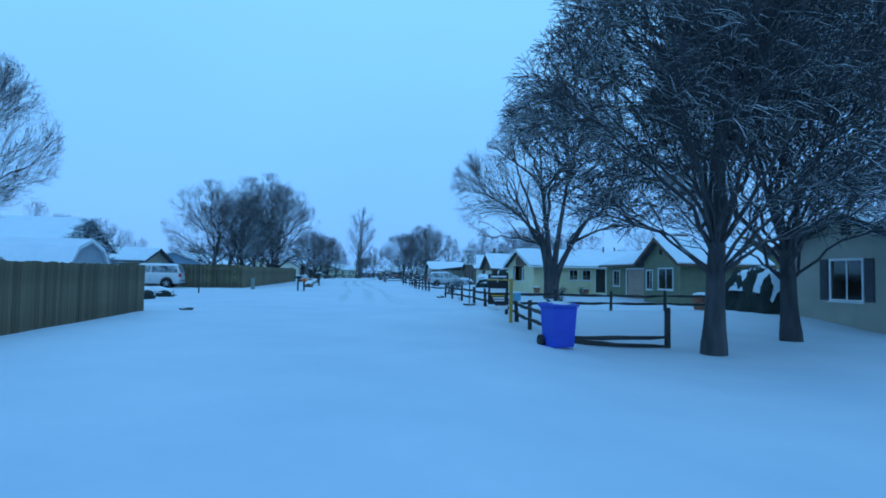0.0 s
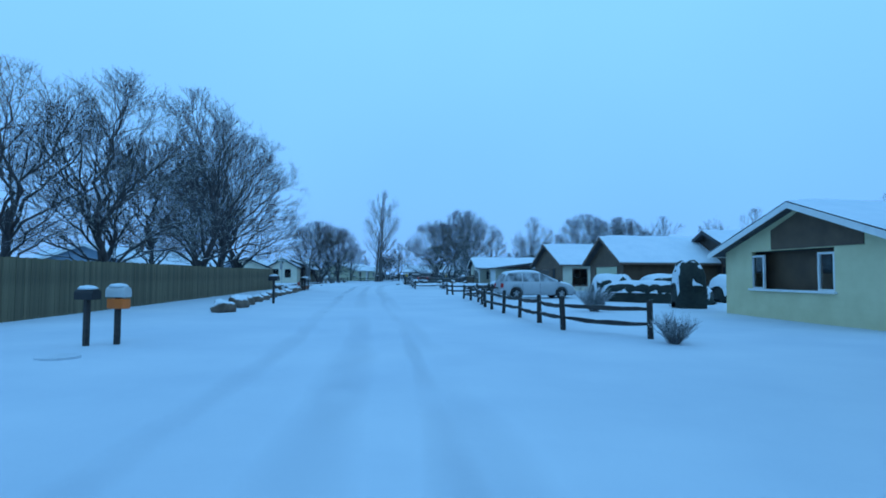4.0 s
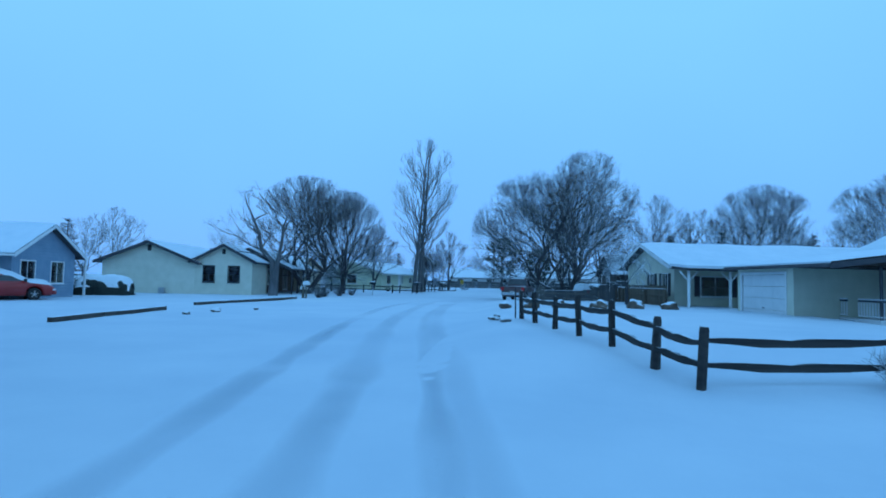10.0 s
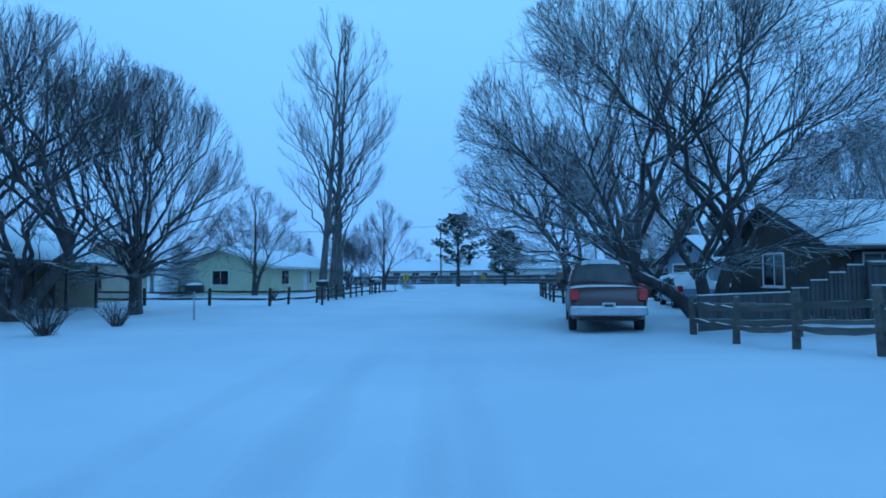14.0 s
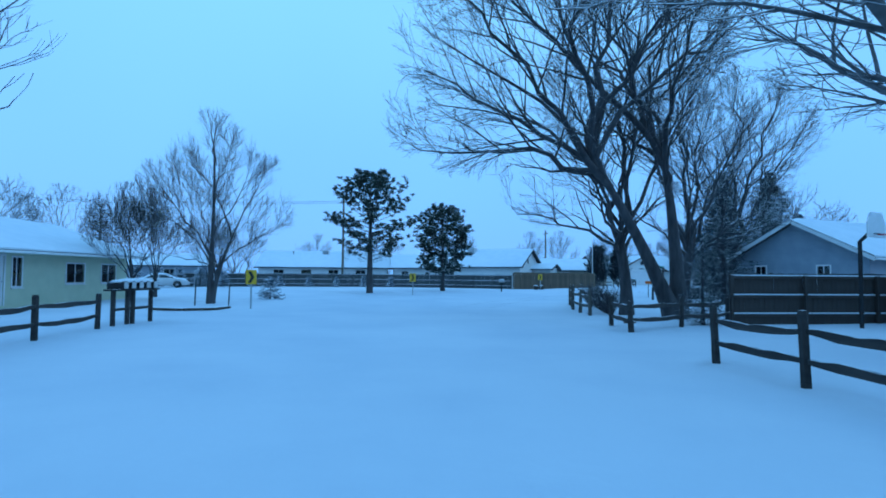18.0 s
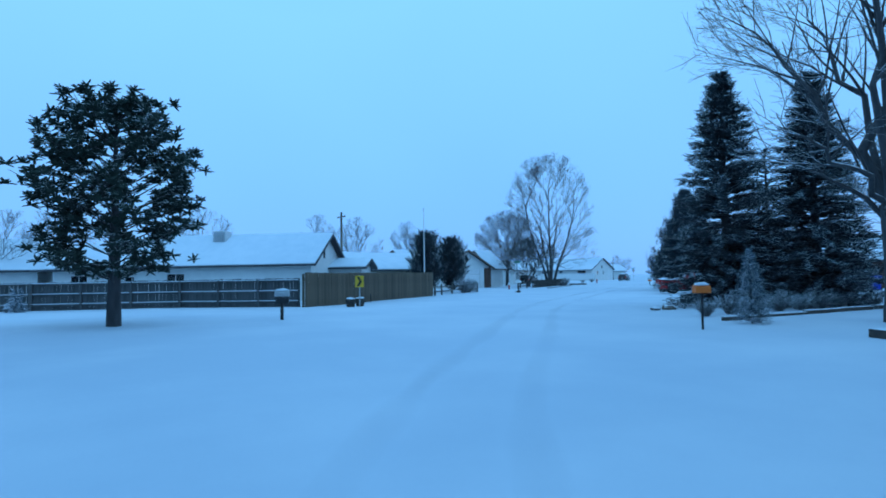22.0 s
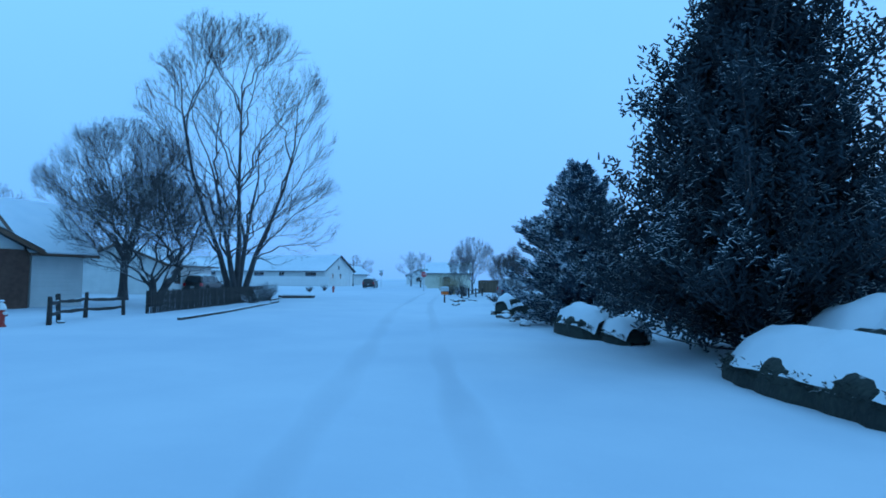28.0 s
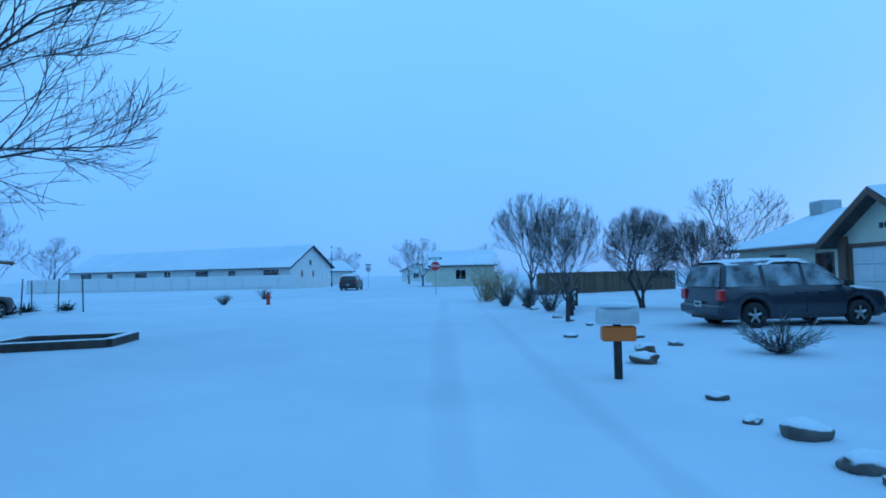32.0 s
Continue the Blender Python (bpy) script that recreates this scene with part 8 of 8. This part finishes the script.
# hydrants
def hydrant(x, y, label, top=None):
    t = thing("fire_hydrant", label, "hydrant", pose(x, y, gz(x, y), 0, 0, 30))
    part("barrel", Geo().tube([(0, 0, -0.1), (0, 0, 0.06), (0, 0, 0.07), (0, 0, 0.5)], [0.14, 0.14, 0.1, 0.1], 12), M_HYD, t)
    part("bonnet", Geo().tube([(0, 0, 0.5), (0, 0, 0.56), (0, 0, 0.66), (0, 0, 0.7), (0, 0, 0.76)], [0.13, 0.13, 0.09, 0.035, 0.03], 12), top or M_HYD, t)
    for s in (-1, 1):
        part("nozzle", Geo().tube([(0, 0, 0.4), (0, s * 0.17, 0.4)], 0.05, 10), top or M_HYD, t)
    part("steamer_nozzle", Geo().tube([(0, 0, 0.36), (0.18, 0, 0.36)], 0.07, 10), M_HYD, t)
    part("snow", Geo().blob((0, 0, 0.74), (0.08, 0.08, 0.05), 0.1), M_CAP, t, smooth=True)


hydrant(-20.6, 88.4, "dark red fire hydrant behind a wooden boat planter")
hydrant(34.99, 223.3, "red fire hydrant with a snowy pale bonnet", M_TRIMW)
hydrant(74.5, 244.85, "small red fire hydrant in the open snow")
t = thing("boat_planter", "brown wooden planter shaped like a boat, full of snow", "planter", pose(-20.2, 88.1, gz(-20.2, 88.1), 0, 0, 15))
part("hull", Geo().prism([(-0.8, 0.36), (-0.62, 0.0), (0.62, 0.0), (0.85, 0.4), (0.75, 0.4), (0.56, 0.1), (-0.56, 0.1), (-0.7, 0.36)], -0.35, 0.35), M_CLAY, t)
for s in (-1, 1):
    part("side_board", Geo().prism([(-0.8, 0.36), (-0.62, 0.0), (0.62, 0.0), (0.85, 0.4)], s * 0.353, s * 0.375), M_CLAY, t)
part("snow", Geo().blob((0, 0, 0.3), (0.66, 0.32, 0.1), 0.15), M_CAP, t, smooth=True)

# boulders and stones
rs = random.Random(8)


def boulder(x, y, s, label, squash=0.7, name="boulder"):
    t = tagged(new(name, Geo().blob((0, 0, s * squash * 0.42), (s * rs.uniform(0.85, 1.15), s * rs.uniform(0.7, 0.95), s * squash), 0.22, 0.9, 18, 12, 0.55, rs.uniform(0, 50)).mesh(name, M_ROCK if s > 0.2 else M_STONE, True)), label, "rock")
    t.matrix_basis = pose(x, y, gz(x, y), 0, 0, rs.uniform(0, 360))


for x, y, s in ((-13.2, 55.0, 0.5), (-13.8, 57.8, 0.55), (-14.33, 60.0, 0.42), (-15.0, 62.9, 0.4), (-15.5, 65.4, 0.42), (-16.1, 68.0, 0.42), (-16.6, 70.6, 0.45), (-16.9, 72.6, 0.35), (-17.3, 74.8, 0.4),
                (-17.63, 76.8, 0.55), (-18.27, 79.8, 0.45), (-18.7, 82.0, 0.42), (-20.6, 84.8, 0.5), (-21.6, 86.2, 0.55), (-20.0, 82.6, 0.45)):
    boulder(x, y, s, "snow-capped brown boulder in the row beside the fence")
for x, y, s in ((-12.1, 109.1, 0.3), (-10.85, 109.3, 0.42), (-9.6, 109.5, 0.4), (-7.7, 110.2, 0.4), (-5.9, 110.7, 0.44), (-4.2, 111.2, 0.38)):
    boulder(x, y, s, "snow-capped boulder in the row across the yard")
for x, y, s in ((-12.38, 103.02, 0.12), (-12.57, 102.35, 0.11), (-12.54, 101.79, 0.11), (-12.39, 101.23, 0.13), (-12.18, 100.83, 0.07), (-12.08, 100.03, 0.16),
                (-11.9, 19.2, 0.1), (-9.3, 20.4, 0.2), (0.0, 36.6, 0.22), (-0.2, 36.2, 0.15), (1.1, 35.2, 0.1), (-24.2, 103.2, 0.16), (-24.0, 105.0, 0.2), (-24.6, 106.3, 0.14), (-23.4, 107.5, 0.12),
                (24.7, 193.6, 0.22), (6.1, 177.4, 0.14), (-5.2, 161.6, 0.2), (-5.9, 161.0, 0.18), (36.6, 223.3, 0.12), (26.9, 212.4, 0.25), (14.0, 188.0, 0.26), (13.4, 188.2, 0.2)):
    boulder(x, y, s, "small dark stone poking out of the snow", 0.6, "stone")
for i in range(26):
    f = i / 25
    x, y = 44.6 + 13.6 * f, 210.9 + 10.3 * f - 0.7 * math.sin(f * 7) * 0.6
    if rs.random() < 0.8 and not 49 < x < 56.5:
        boulder(x + rs.uniform(-0.3, 0.3), y - 0.2 + rs.uniform(-0.3, 0.3), rs.uniform(0.09, 0.2), "small dark edging stone poking out of the snow", 0.6, "stone")
for x, y in ((61.35, 222.45), (62.65, 222.65), (63.85, 222.25), (65.05, 223.25), (66.45, 224.05), (67.65, 224.95), (64.65, 224.65), (68.85, 225.85), (70.05, 226.65), (58.95, 221.25), (76.25, 230.05), (75.05, 229.45), (73.85, 228.85)):
    boulder(x, y, rs.uniform(0.12, 0.24), "dark edging stone poking out of the snow", 0.55, "stone")
boulder(49.45, 213.65, 0.24, "small brown rock beside the low juniper")
boulder(50.25, 214.55, 0.22, "small brown rock beside the low juniper")


# timber edging and posts
def timber(label, pts, w=0.16, h=0.16, name="edging_timber"):
    t = thing(name, label, "edging")
    for (ax, ay), (bx, by) in zip(pts, pts[1:]):
        L, a = math.hypot(bx - ax, by - ay), math.degrees(math.atan2(by - ay, bx - ax))
        n = max(1, round(L / 2.4))
        for i in range(n):
            part("beam", Geo().box(0.01, -w / 2, -0.08, L / n - 0.02, w / 2, h, 0.015), M_TIMBER, t, m=pose(ax + (bx - ax) * i / n, ay + (by - ay) * i / n, gz(ax, ay), 0, rs.uniform(-0.6, 0.6), a + rs.uniform(-0.6, 0.6)))


timber("old landscape timber edging half buried in snow", [(-25.3, 98.0), (-25.95, 101.0), (-26.4, 105.3)])
timber("old landscape timber edging half buried in snow", [(-27.5, 109.4), (-27.2, 113.5), (-26.7, 120.9)])
timber("dark timber edging along the picket fence verge", [(39.55, 221.65), (43.95, 224.25), (49.95, 228.25), (52.05, 229.85)], 0.14, 0.1)
timber("square bed of old railway sleepers in the snow", [(57.35, 235.25), (58.95, 233.55), (60.25, 234.55), (58.65, 236.25), (57.35, 235.25)], 0.2, 0.2)
timber("dark timber edging running to the sleeper bed", [(53.85, 232.45), (55.65, 233.65), (57.25, 235.05)], 0.14, 0.1)
timber("stone-dark edging of the bed under the spruces", [(10.0, 183.3), (14.0, 182.7), (20.5, 182.2)], 0.2, 0.14)
timber("low edging of the snowy bed by the tall dark fence", [(7.4, 178.4), (9.4, 177.3), (12.5, 176.6)], 0.5, 0.2)
timber("curved low edging round the small verge tree", [(-22.5, 168.3), (-21.2, 167.8), (-20.2, 168.2), (-19.8, 169.4)], 0.2, 0.12)
for x, y, h, r, lab, mt in ((4.5, 177.1, 0.8, 0.07, "short lone wooden post in the snow", M_RAIL), (-21.7, 171.6, 1.1, 0.035, "thin dark stake by the verge", M_BLACKM), (-20.0, 170.4, 1.0, 0.03, "thin dark stake by the verge", M_BLACKM),
                            (-11.75, 101.9, 1.05, 0.025, "thin steel stake by the rail fence", M_BLACKM), (59.25, 217.65, 0.9, 0.06, "short weathered post in the yard", M_RAIL),
                            (8.4, 205.0, 0.5, 0.03, "short stake in front of the cedar fence", M_BLACKM), (64.95, 216.55, 1.0, 0.035, "thin yard stake near the garage", M_BLACKM), (0.0, 92.0, 0.5, 0.06, "short dark standpipe in the yard", M_BLACKM),
                            (66.45, 253.15, 1.6, 0.03, "thin garden stake", M_BLACKM), (66.95, 251.65, 1.7, 0.03, "thin garden stake", M_BLACKM), (67.25, 249.95, 1.7, 0.03, "thin garden stake", M_BLACKM), (64.85, 250.65, 1.7, 0.03, "thin garden stake", M_BLACKM), (63.05, 249.55, 1.6, 0.03, "thin garden stake", M_BLACKM)):
    t = tagged(new("stake", Geo().tube([(0, 0, -0.2), (0.01, 0.0, h * 0.6), (0.02, 0.01, h)], [r, r, r * 0.9], 6).mesh("stake", mt)), lab if len(lab.split()) > 3 else "thin dark garden stake in the snow", "stake")
    t.matrix_basis = pose(x, y, gz(x, y), rs.uniform(-3, 3), rs.uniform(-3, 3), 0)
t = thing("utility_pedestal", "grey-green utility pedestal at the fence corner", "utility box", pose(-15.45, 45.6, gz(-15.45, 45.6), 0, 0, 8))
part("case", Geo().box(-0.13, -0.13, -0.1, 0.13, 0.13, 0.82, 0.03), M_PEDEST, t)
part("lid", Geo().box(-0.15, -0.15, 0.82, 0.15, 0.15, 0.92, 0.03), M_PEDEST, t)
for x, y, s in ((-10.9, 43.2, 0.35),):
    tagged(new("manhole_cover", Geo().tube([(x, y, gz(x, y) - 0.02), (x, y, gz(x, y) + 0.03)], s, 20).mesh("manhole_cover", M_PACK)), "round iron cover showing grey through the snow", "manhole")
# driftwood and yuccas
t = thing("driftwood", "piece of forked driftwood lying in the snowy yard", "driftwood", pose(58.35, 216.45, gz(58.35, 216.45), 0, 0, 20))
part("log", Geo().tube([(-0.6, 0, 0.1), (-0.2, 0.05, 0.12), (0.3, 0.0, 0.1), (0.65, 0.1, 0.16)], [0.09, 0.12, 0.1, 0.05], 8), M_TIMBER, t)
for a in ((-0.5, 0, 0.1, -0.65, 0.05, 0.45), (0.2, 0, 0.1, 0.28, -0.1, 0.6), (0.35, 0.02, 0.12, 0.7, 0.05, 0.4), (0.28, -0.08, 0.4, 0.1, -0.1, 0.62)):
    part("branch", Geo().tube([a[:3], a[3:]], [0.05, 0.02], 6), M_TIMBER, t)
for x, y in ((65.65, 251.85), (66.95, 250.85), (64.05, 250.05)):
    yr = random.Random(int(x * 10))
    segs = []
    for i in range(70):
        d = Vector((yr.gauss(0, 0.7), yr.gauss(0, 0.7), yr.uniform(0.2, 1))).normalized() * yr.uniform(0.4, 0.75)
        segs.append((0, 0, 0.08, *d, 0.03, 0.004))
    t = thing("yucca", "spiky yucca clump with snow on its leaves", "plant", pose(x, y, gz(x, y)))
    part("leafage", tubes_mesh("leafage", segs, M_HEDGE, 3), M_HEDGE, t)["kind"] = "stuff"
# basketball hoop
t = thing("basketball_hoop", "basketball hoop on a dark pole behind the rail fence", "hoop", pose(0.3, 158.6, gz(0.3, 158.6), 0, 0, 20))
part("pole", Geo().tube([(0, 0, -0.2), (0, 0, 2.6), (0, -0.4, 3.0)], 0.06, 8), M_BLACKM, t)
bk = part("backboard", Geo().prism([(-0.55, 2.7), (0.55, 2.7), (0.55, 3.15), (0.35, 3.45), (-0.35, 3.45), (-0.55, 3.15)], -0.45, -0.41), M_SIGNW, t)
part("target", Geo().box(-0.22, -0.458, 2.8, 0.22, -0.452, 2.83), M_SIGNK, bk)
part("rim", Geo().tube([(0.22 * math.cos(i * math.pi / 8), -0.7 + 0.22 * math.sin(i * math.pi / 8), 2.78) for i in range(17)], 0.012, 6, False), M_SIGNR, t)
# flagpole, street lamp, utility poles with wires
t = thing("flagpole", "thin bare white flagpole behind the cedar fence", "flagpole", pose(17.6, 213.6, 0))
part("pole", Geo().tube([(0, 0, -0.2), (0, 0, 4), (0, 0, 7.3)], [0.05, 0.04, 0.025], 8), M_TRIMW, t)
part("finial", Geo().blob((0, 0, 7.33), (0.06, 0.06, 0.06), 0), M_METAL, t, smooth=True)
t = thing("street_lamp", "black post-top street lamp at the far corner", "lamp", pose(120.05, 278.75, 0))
part("pole", Geo().tube([(0, 0, -0.2), (0, 0, 0.6), (0, 0, 0.65), (0, 0, 5.6)], [0.12, 0.12, 0.07, 0.05], 10), M_BLACKM, t)
part("globe", Geo().blob((0, 0, 5.95), (0.2, 0.2, 0.32), 0), M_SIGNW, t, smooth=True)
part("cap", Geo().tube([(0, 0, 6.2), (0, 0, 6.35)], [0.22, 0.05], 10), M_BLACKM, t)
POLES = [(-15, 213, 10.6), (-70, 207, 10.6), (18, 232, 9.0)]
for x, y, h in POLES:
    t = thing("utility_pole", "wooden utility pole with a crossarm and insulators", "utility pole", pose(x, y, 0, 0, 0, 5))
    part("pole", Geo().tube([(0, 0, -0.2), (0, 0, h)], [0.16, 0.11], 9), M_WOODP, t)
    arm = part("crossarm", Geo().box(-0.05, -0.9, h - 0.6, 0.05, 0.9, h - 0.48, 0.01), M_WOODP, t)
    for yy in (-0.8, 0.0, 0.8):
        part("insulator", Geo().tube([(0, yy, h - 0.48), (0, yy, h - 0.34)], [0.05, 0.03], 7), M_TIN, arm)
for dy in (-0.8, 0.8):
    gg = Geo().tube([(-70 + 55 * i / 12, 207 + 6 * i / 12 + dy, 10.3 - 1.1 * math.sin(math.pi * i / 12)) for i in range(13)], 0.02, 4)
    tagged(new("power_line", gg.mesh("power_line", M_BLACKM)), "thin black power line strung between two poles", "cable")
# wishing well, pots, patio umbrella
t = thing("wishing_well", "round stone wishing well with a little snowy roof", "well", pose(68.65, 214.65, gz(68.65, 214.65), 0, 0, 29))
part("wall", Geo().tube([(0, 0, -0.1), (0, 0, 0.62)], 0.42, 12), M_BRICK, t)
# flat dark disc painted for the shaded inside of the well
part("water_shaft", Geo().tube([(0, 0, 0.6), (0, 0, 0.63)], 0.3, 12), M_DARK, t)
for s in (-1, 1):
    part("post", Geo().box(s * 0.36 - 0.04, -0.04, 0.5, s * 0.36 + 0.04, 0.04, 1.6, 0.008), M_RAIL, t)
part("roof", Geo().prism([(-0.65, 1.45), (0, 1.85), (0.65, 1.45), (0.62, 1.4), (0, 1.78), (-0.62, 1.4)], -0.45, 0.45), M_RAIL, t)
part("snow", Geo().prism([(-0.66, 1.47), (0, 1.97), (0.66, 1.47), (0, 1.86)], -0.47, 0.47), M_CAP, t)
for x, y, s in ((7.2, 57.2, 0.28), (7.5, 55.0, 0.2), (8.2, 48.6, 0.3), (12.6, 49.0, 0.25), (12.4, 26.8, 0.42)):
    t = thing("flower_pot", "clay flower pot holding a mound of snow", "flower pot", pose(x, y, gz(x, y)))
    part("pot", Geo().tube([(0, 0, 0), (0, 0, s * 1.3), (0, 0, s * 1.35), (0, 0, s * 1.6)], [s * 0.75, s, s * 1.12, s * 1.12], 14), M_CLAY, t)
    part("snow", Geo().blob((0, 0, s * 1.6), (s * 0.95, s * 0.95, s * 0.4), 0.1), M_CAP, t, smooth=True)
t = thing("patio_umbrella", "closed pink patio umbrella beside the brick house", "umbrella", pose(45.6, 193.6, 0))
part("pole", Geo().tube([(0, 0, 0), (0, 0, 2.3)], 0.025, 7), M_TRIMW, t)
part("canopy", Geo().tube([(0, 0, 0.95), (0, 0, 1.2), (0, 0, 1.9), (0, 0, 2.28)], [0.2, 0.17, 0.11, 0.03], 9), M_CLAY, t)
t = thing("patio_table", "patio table under a slab of snow", "table", pose(44.9, 194.6, 0, 0, 0, -56))
part("top", Geo().box(-0.8, -0.5, 0.7, 0.8, 0.5, 0.75, 0.01), M_TRIMW, t)
for sx in (-0.7, 0.7):
    for sy in (-0.4, 0.4):
        part("leg", Geo().box(sx - 0.03, sy - 0.03, 0, sx + 0.03, sy + 0.03, 0.7), M_TRIMW, t)
part("snow", Geo().blob((0, 0, 0.76), (0.78, 0.48, 0.16), 0.08, flat=0.1), M_CAP, t, smooth=True)
# planters at the outer chevron
t = thing("barrel_planter", "dark planter tubs with snow beside the chevron sign", "planter", pose(5.5, 200.9, gz(5.5, 200.9), 0, 0, 30))
for u in (-0.45, 0.4):
    tb = part("tub", Geo().tube([(u, 0, 0), (u, 0, 0.3), (u, 0, 0.42)], [0.2, 0.26, 0.25], 12), M_TIMBER, t)
    part("snow", Geo().blob((u, 0, 0.42), (0.23, 0.23, 0.09), 0.1), M_CAP, tb, smooth=True)
# brick facing of the end house, laid in courses
t = bpy.data.objects["brick_house"]
face = part("brick_facing", Geo().box(3.65, 0.56, 0, 8.7, 0.595, 2.3), M_MORTAR, t)
bm1 = Geo().box(0, 0, 0, 0.29, 0.03, 0.085, 0.006).mesh("brick", M_BRICK)
for r in range(18):
    for c in range(16):
        part("brick", bm1, None, face, m=pose(3.66 + c * 0.31 + (0.155 if r % 2 else 0), 0.535, 0.05 + r * 0.122))

# repeats that look alike belong to one group
alike = {}
for ob in scene.objects:
    if ob.parent is None and ob.get("label") and ob.get("kind") != "structure":
        alike.setdefault((ob.name.split(".")[0], ob["label"]), []).append(ob)
for (kind_name, words), obs in alike.items():
    if len(obs) > 1:
        for ob in obs:
            ob["group"] = kind_name.replace("_", " ") + " group: " + words
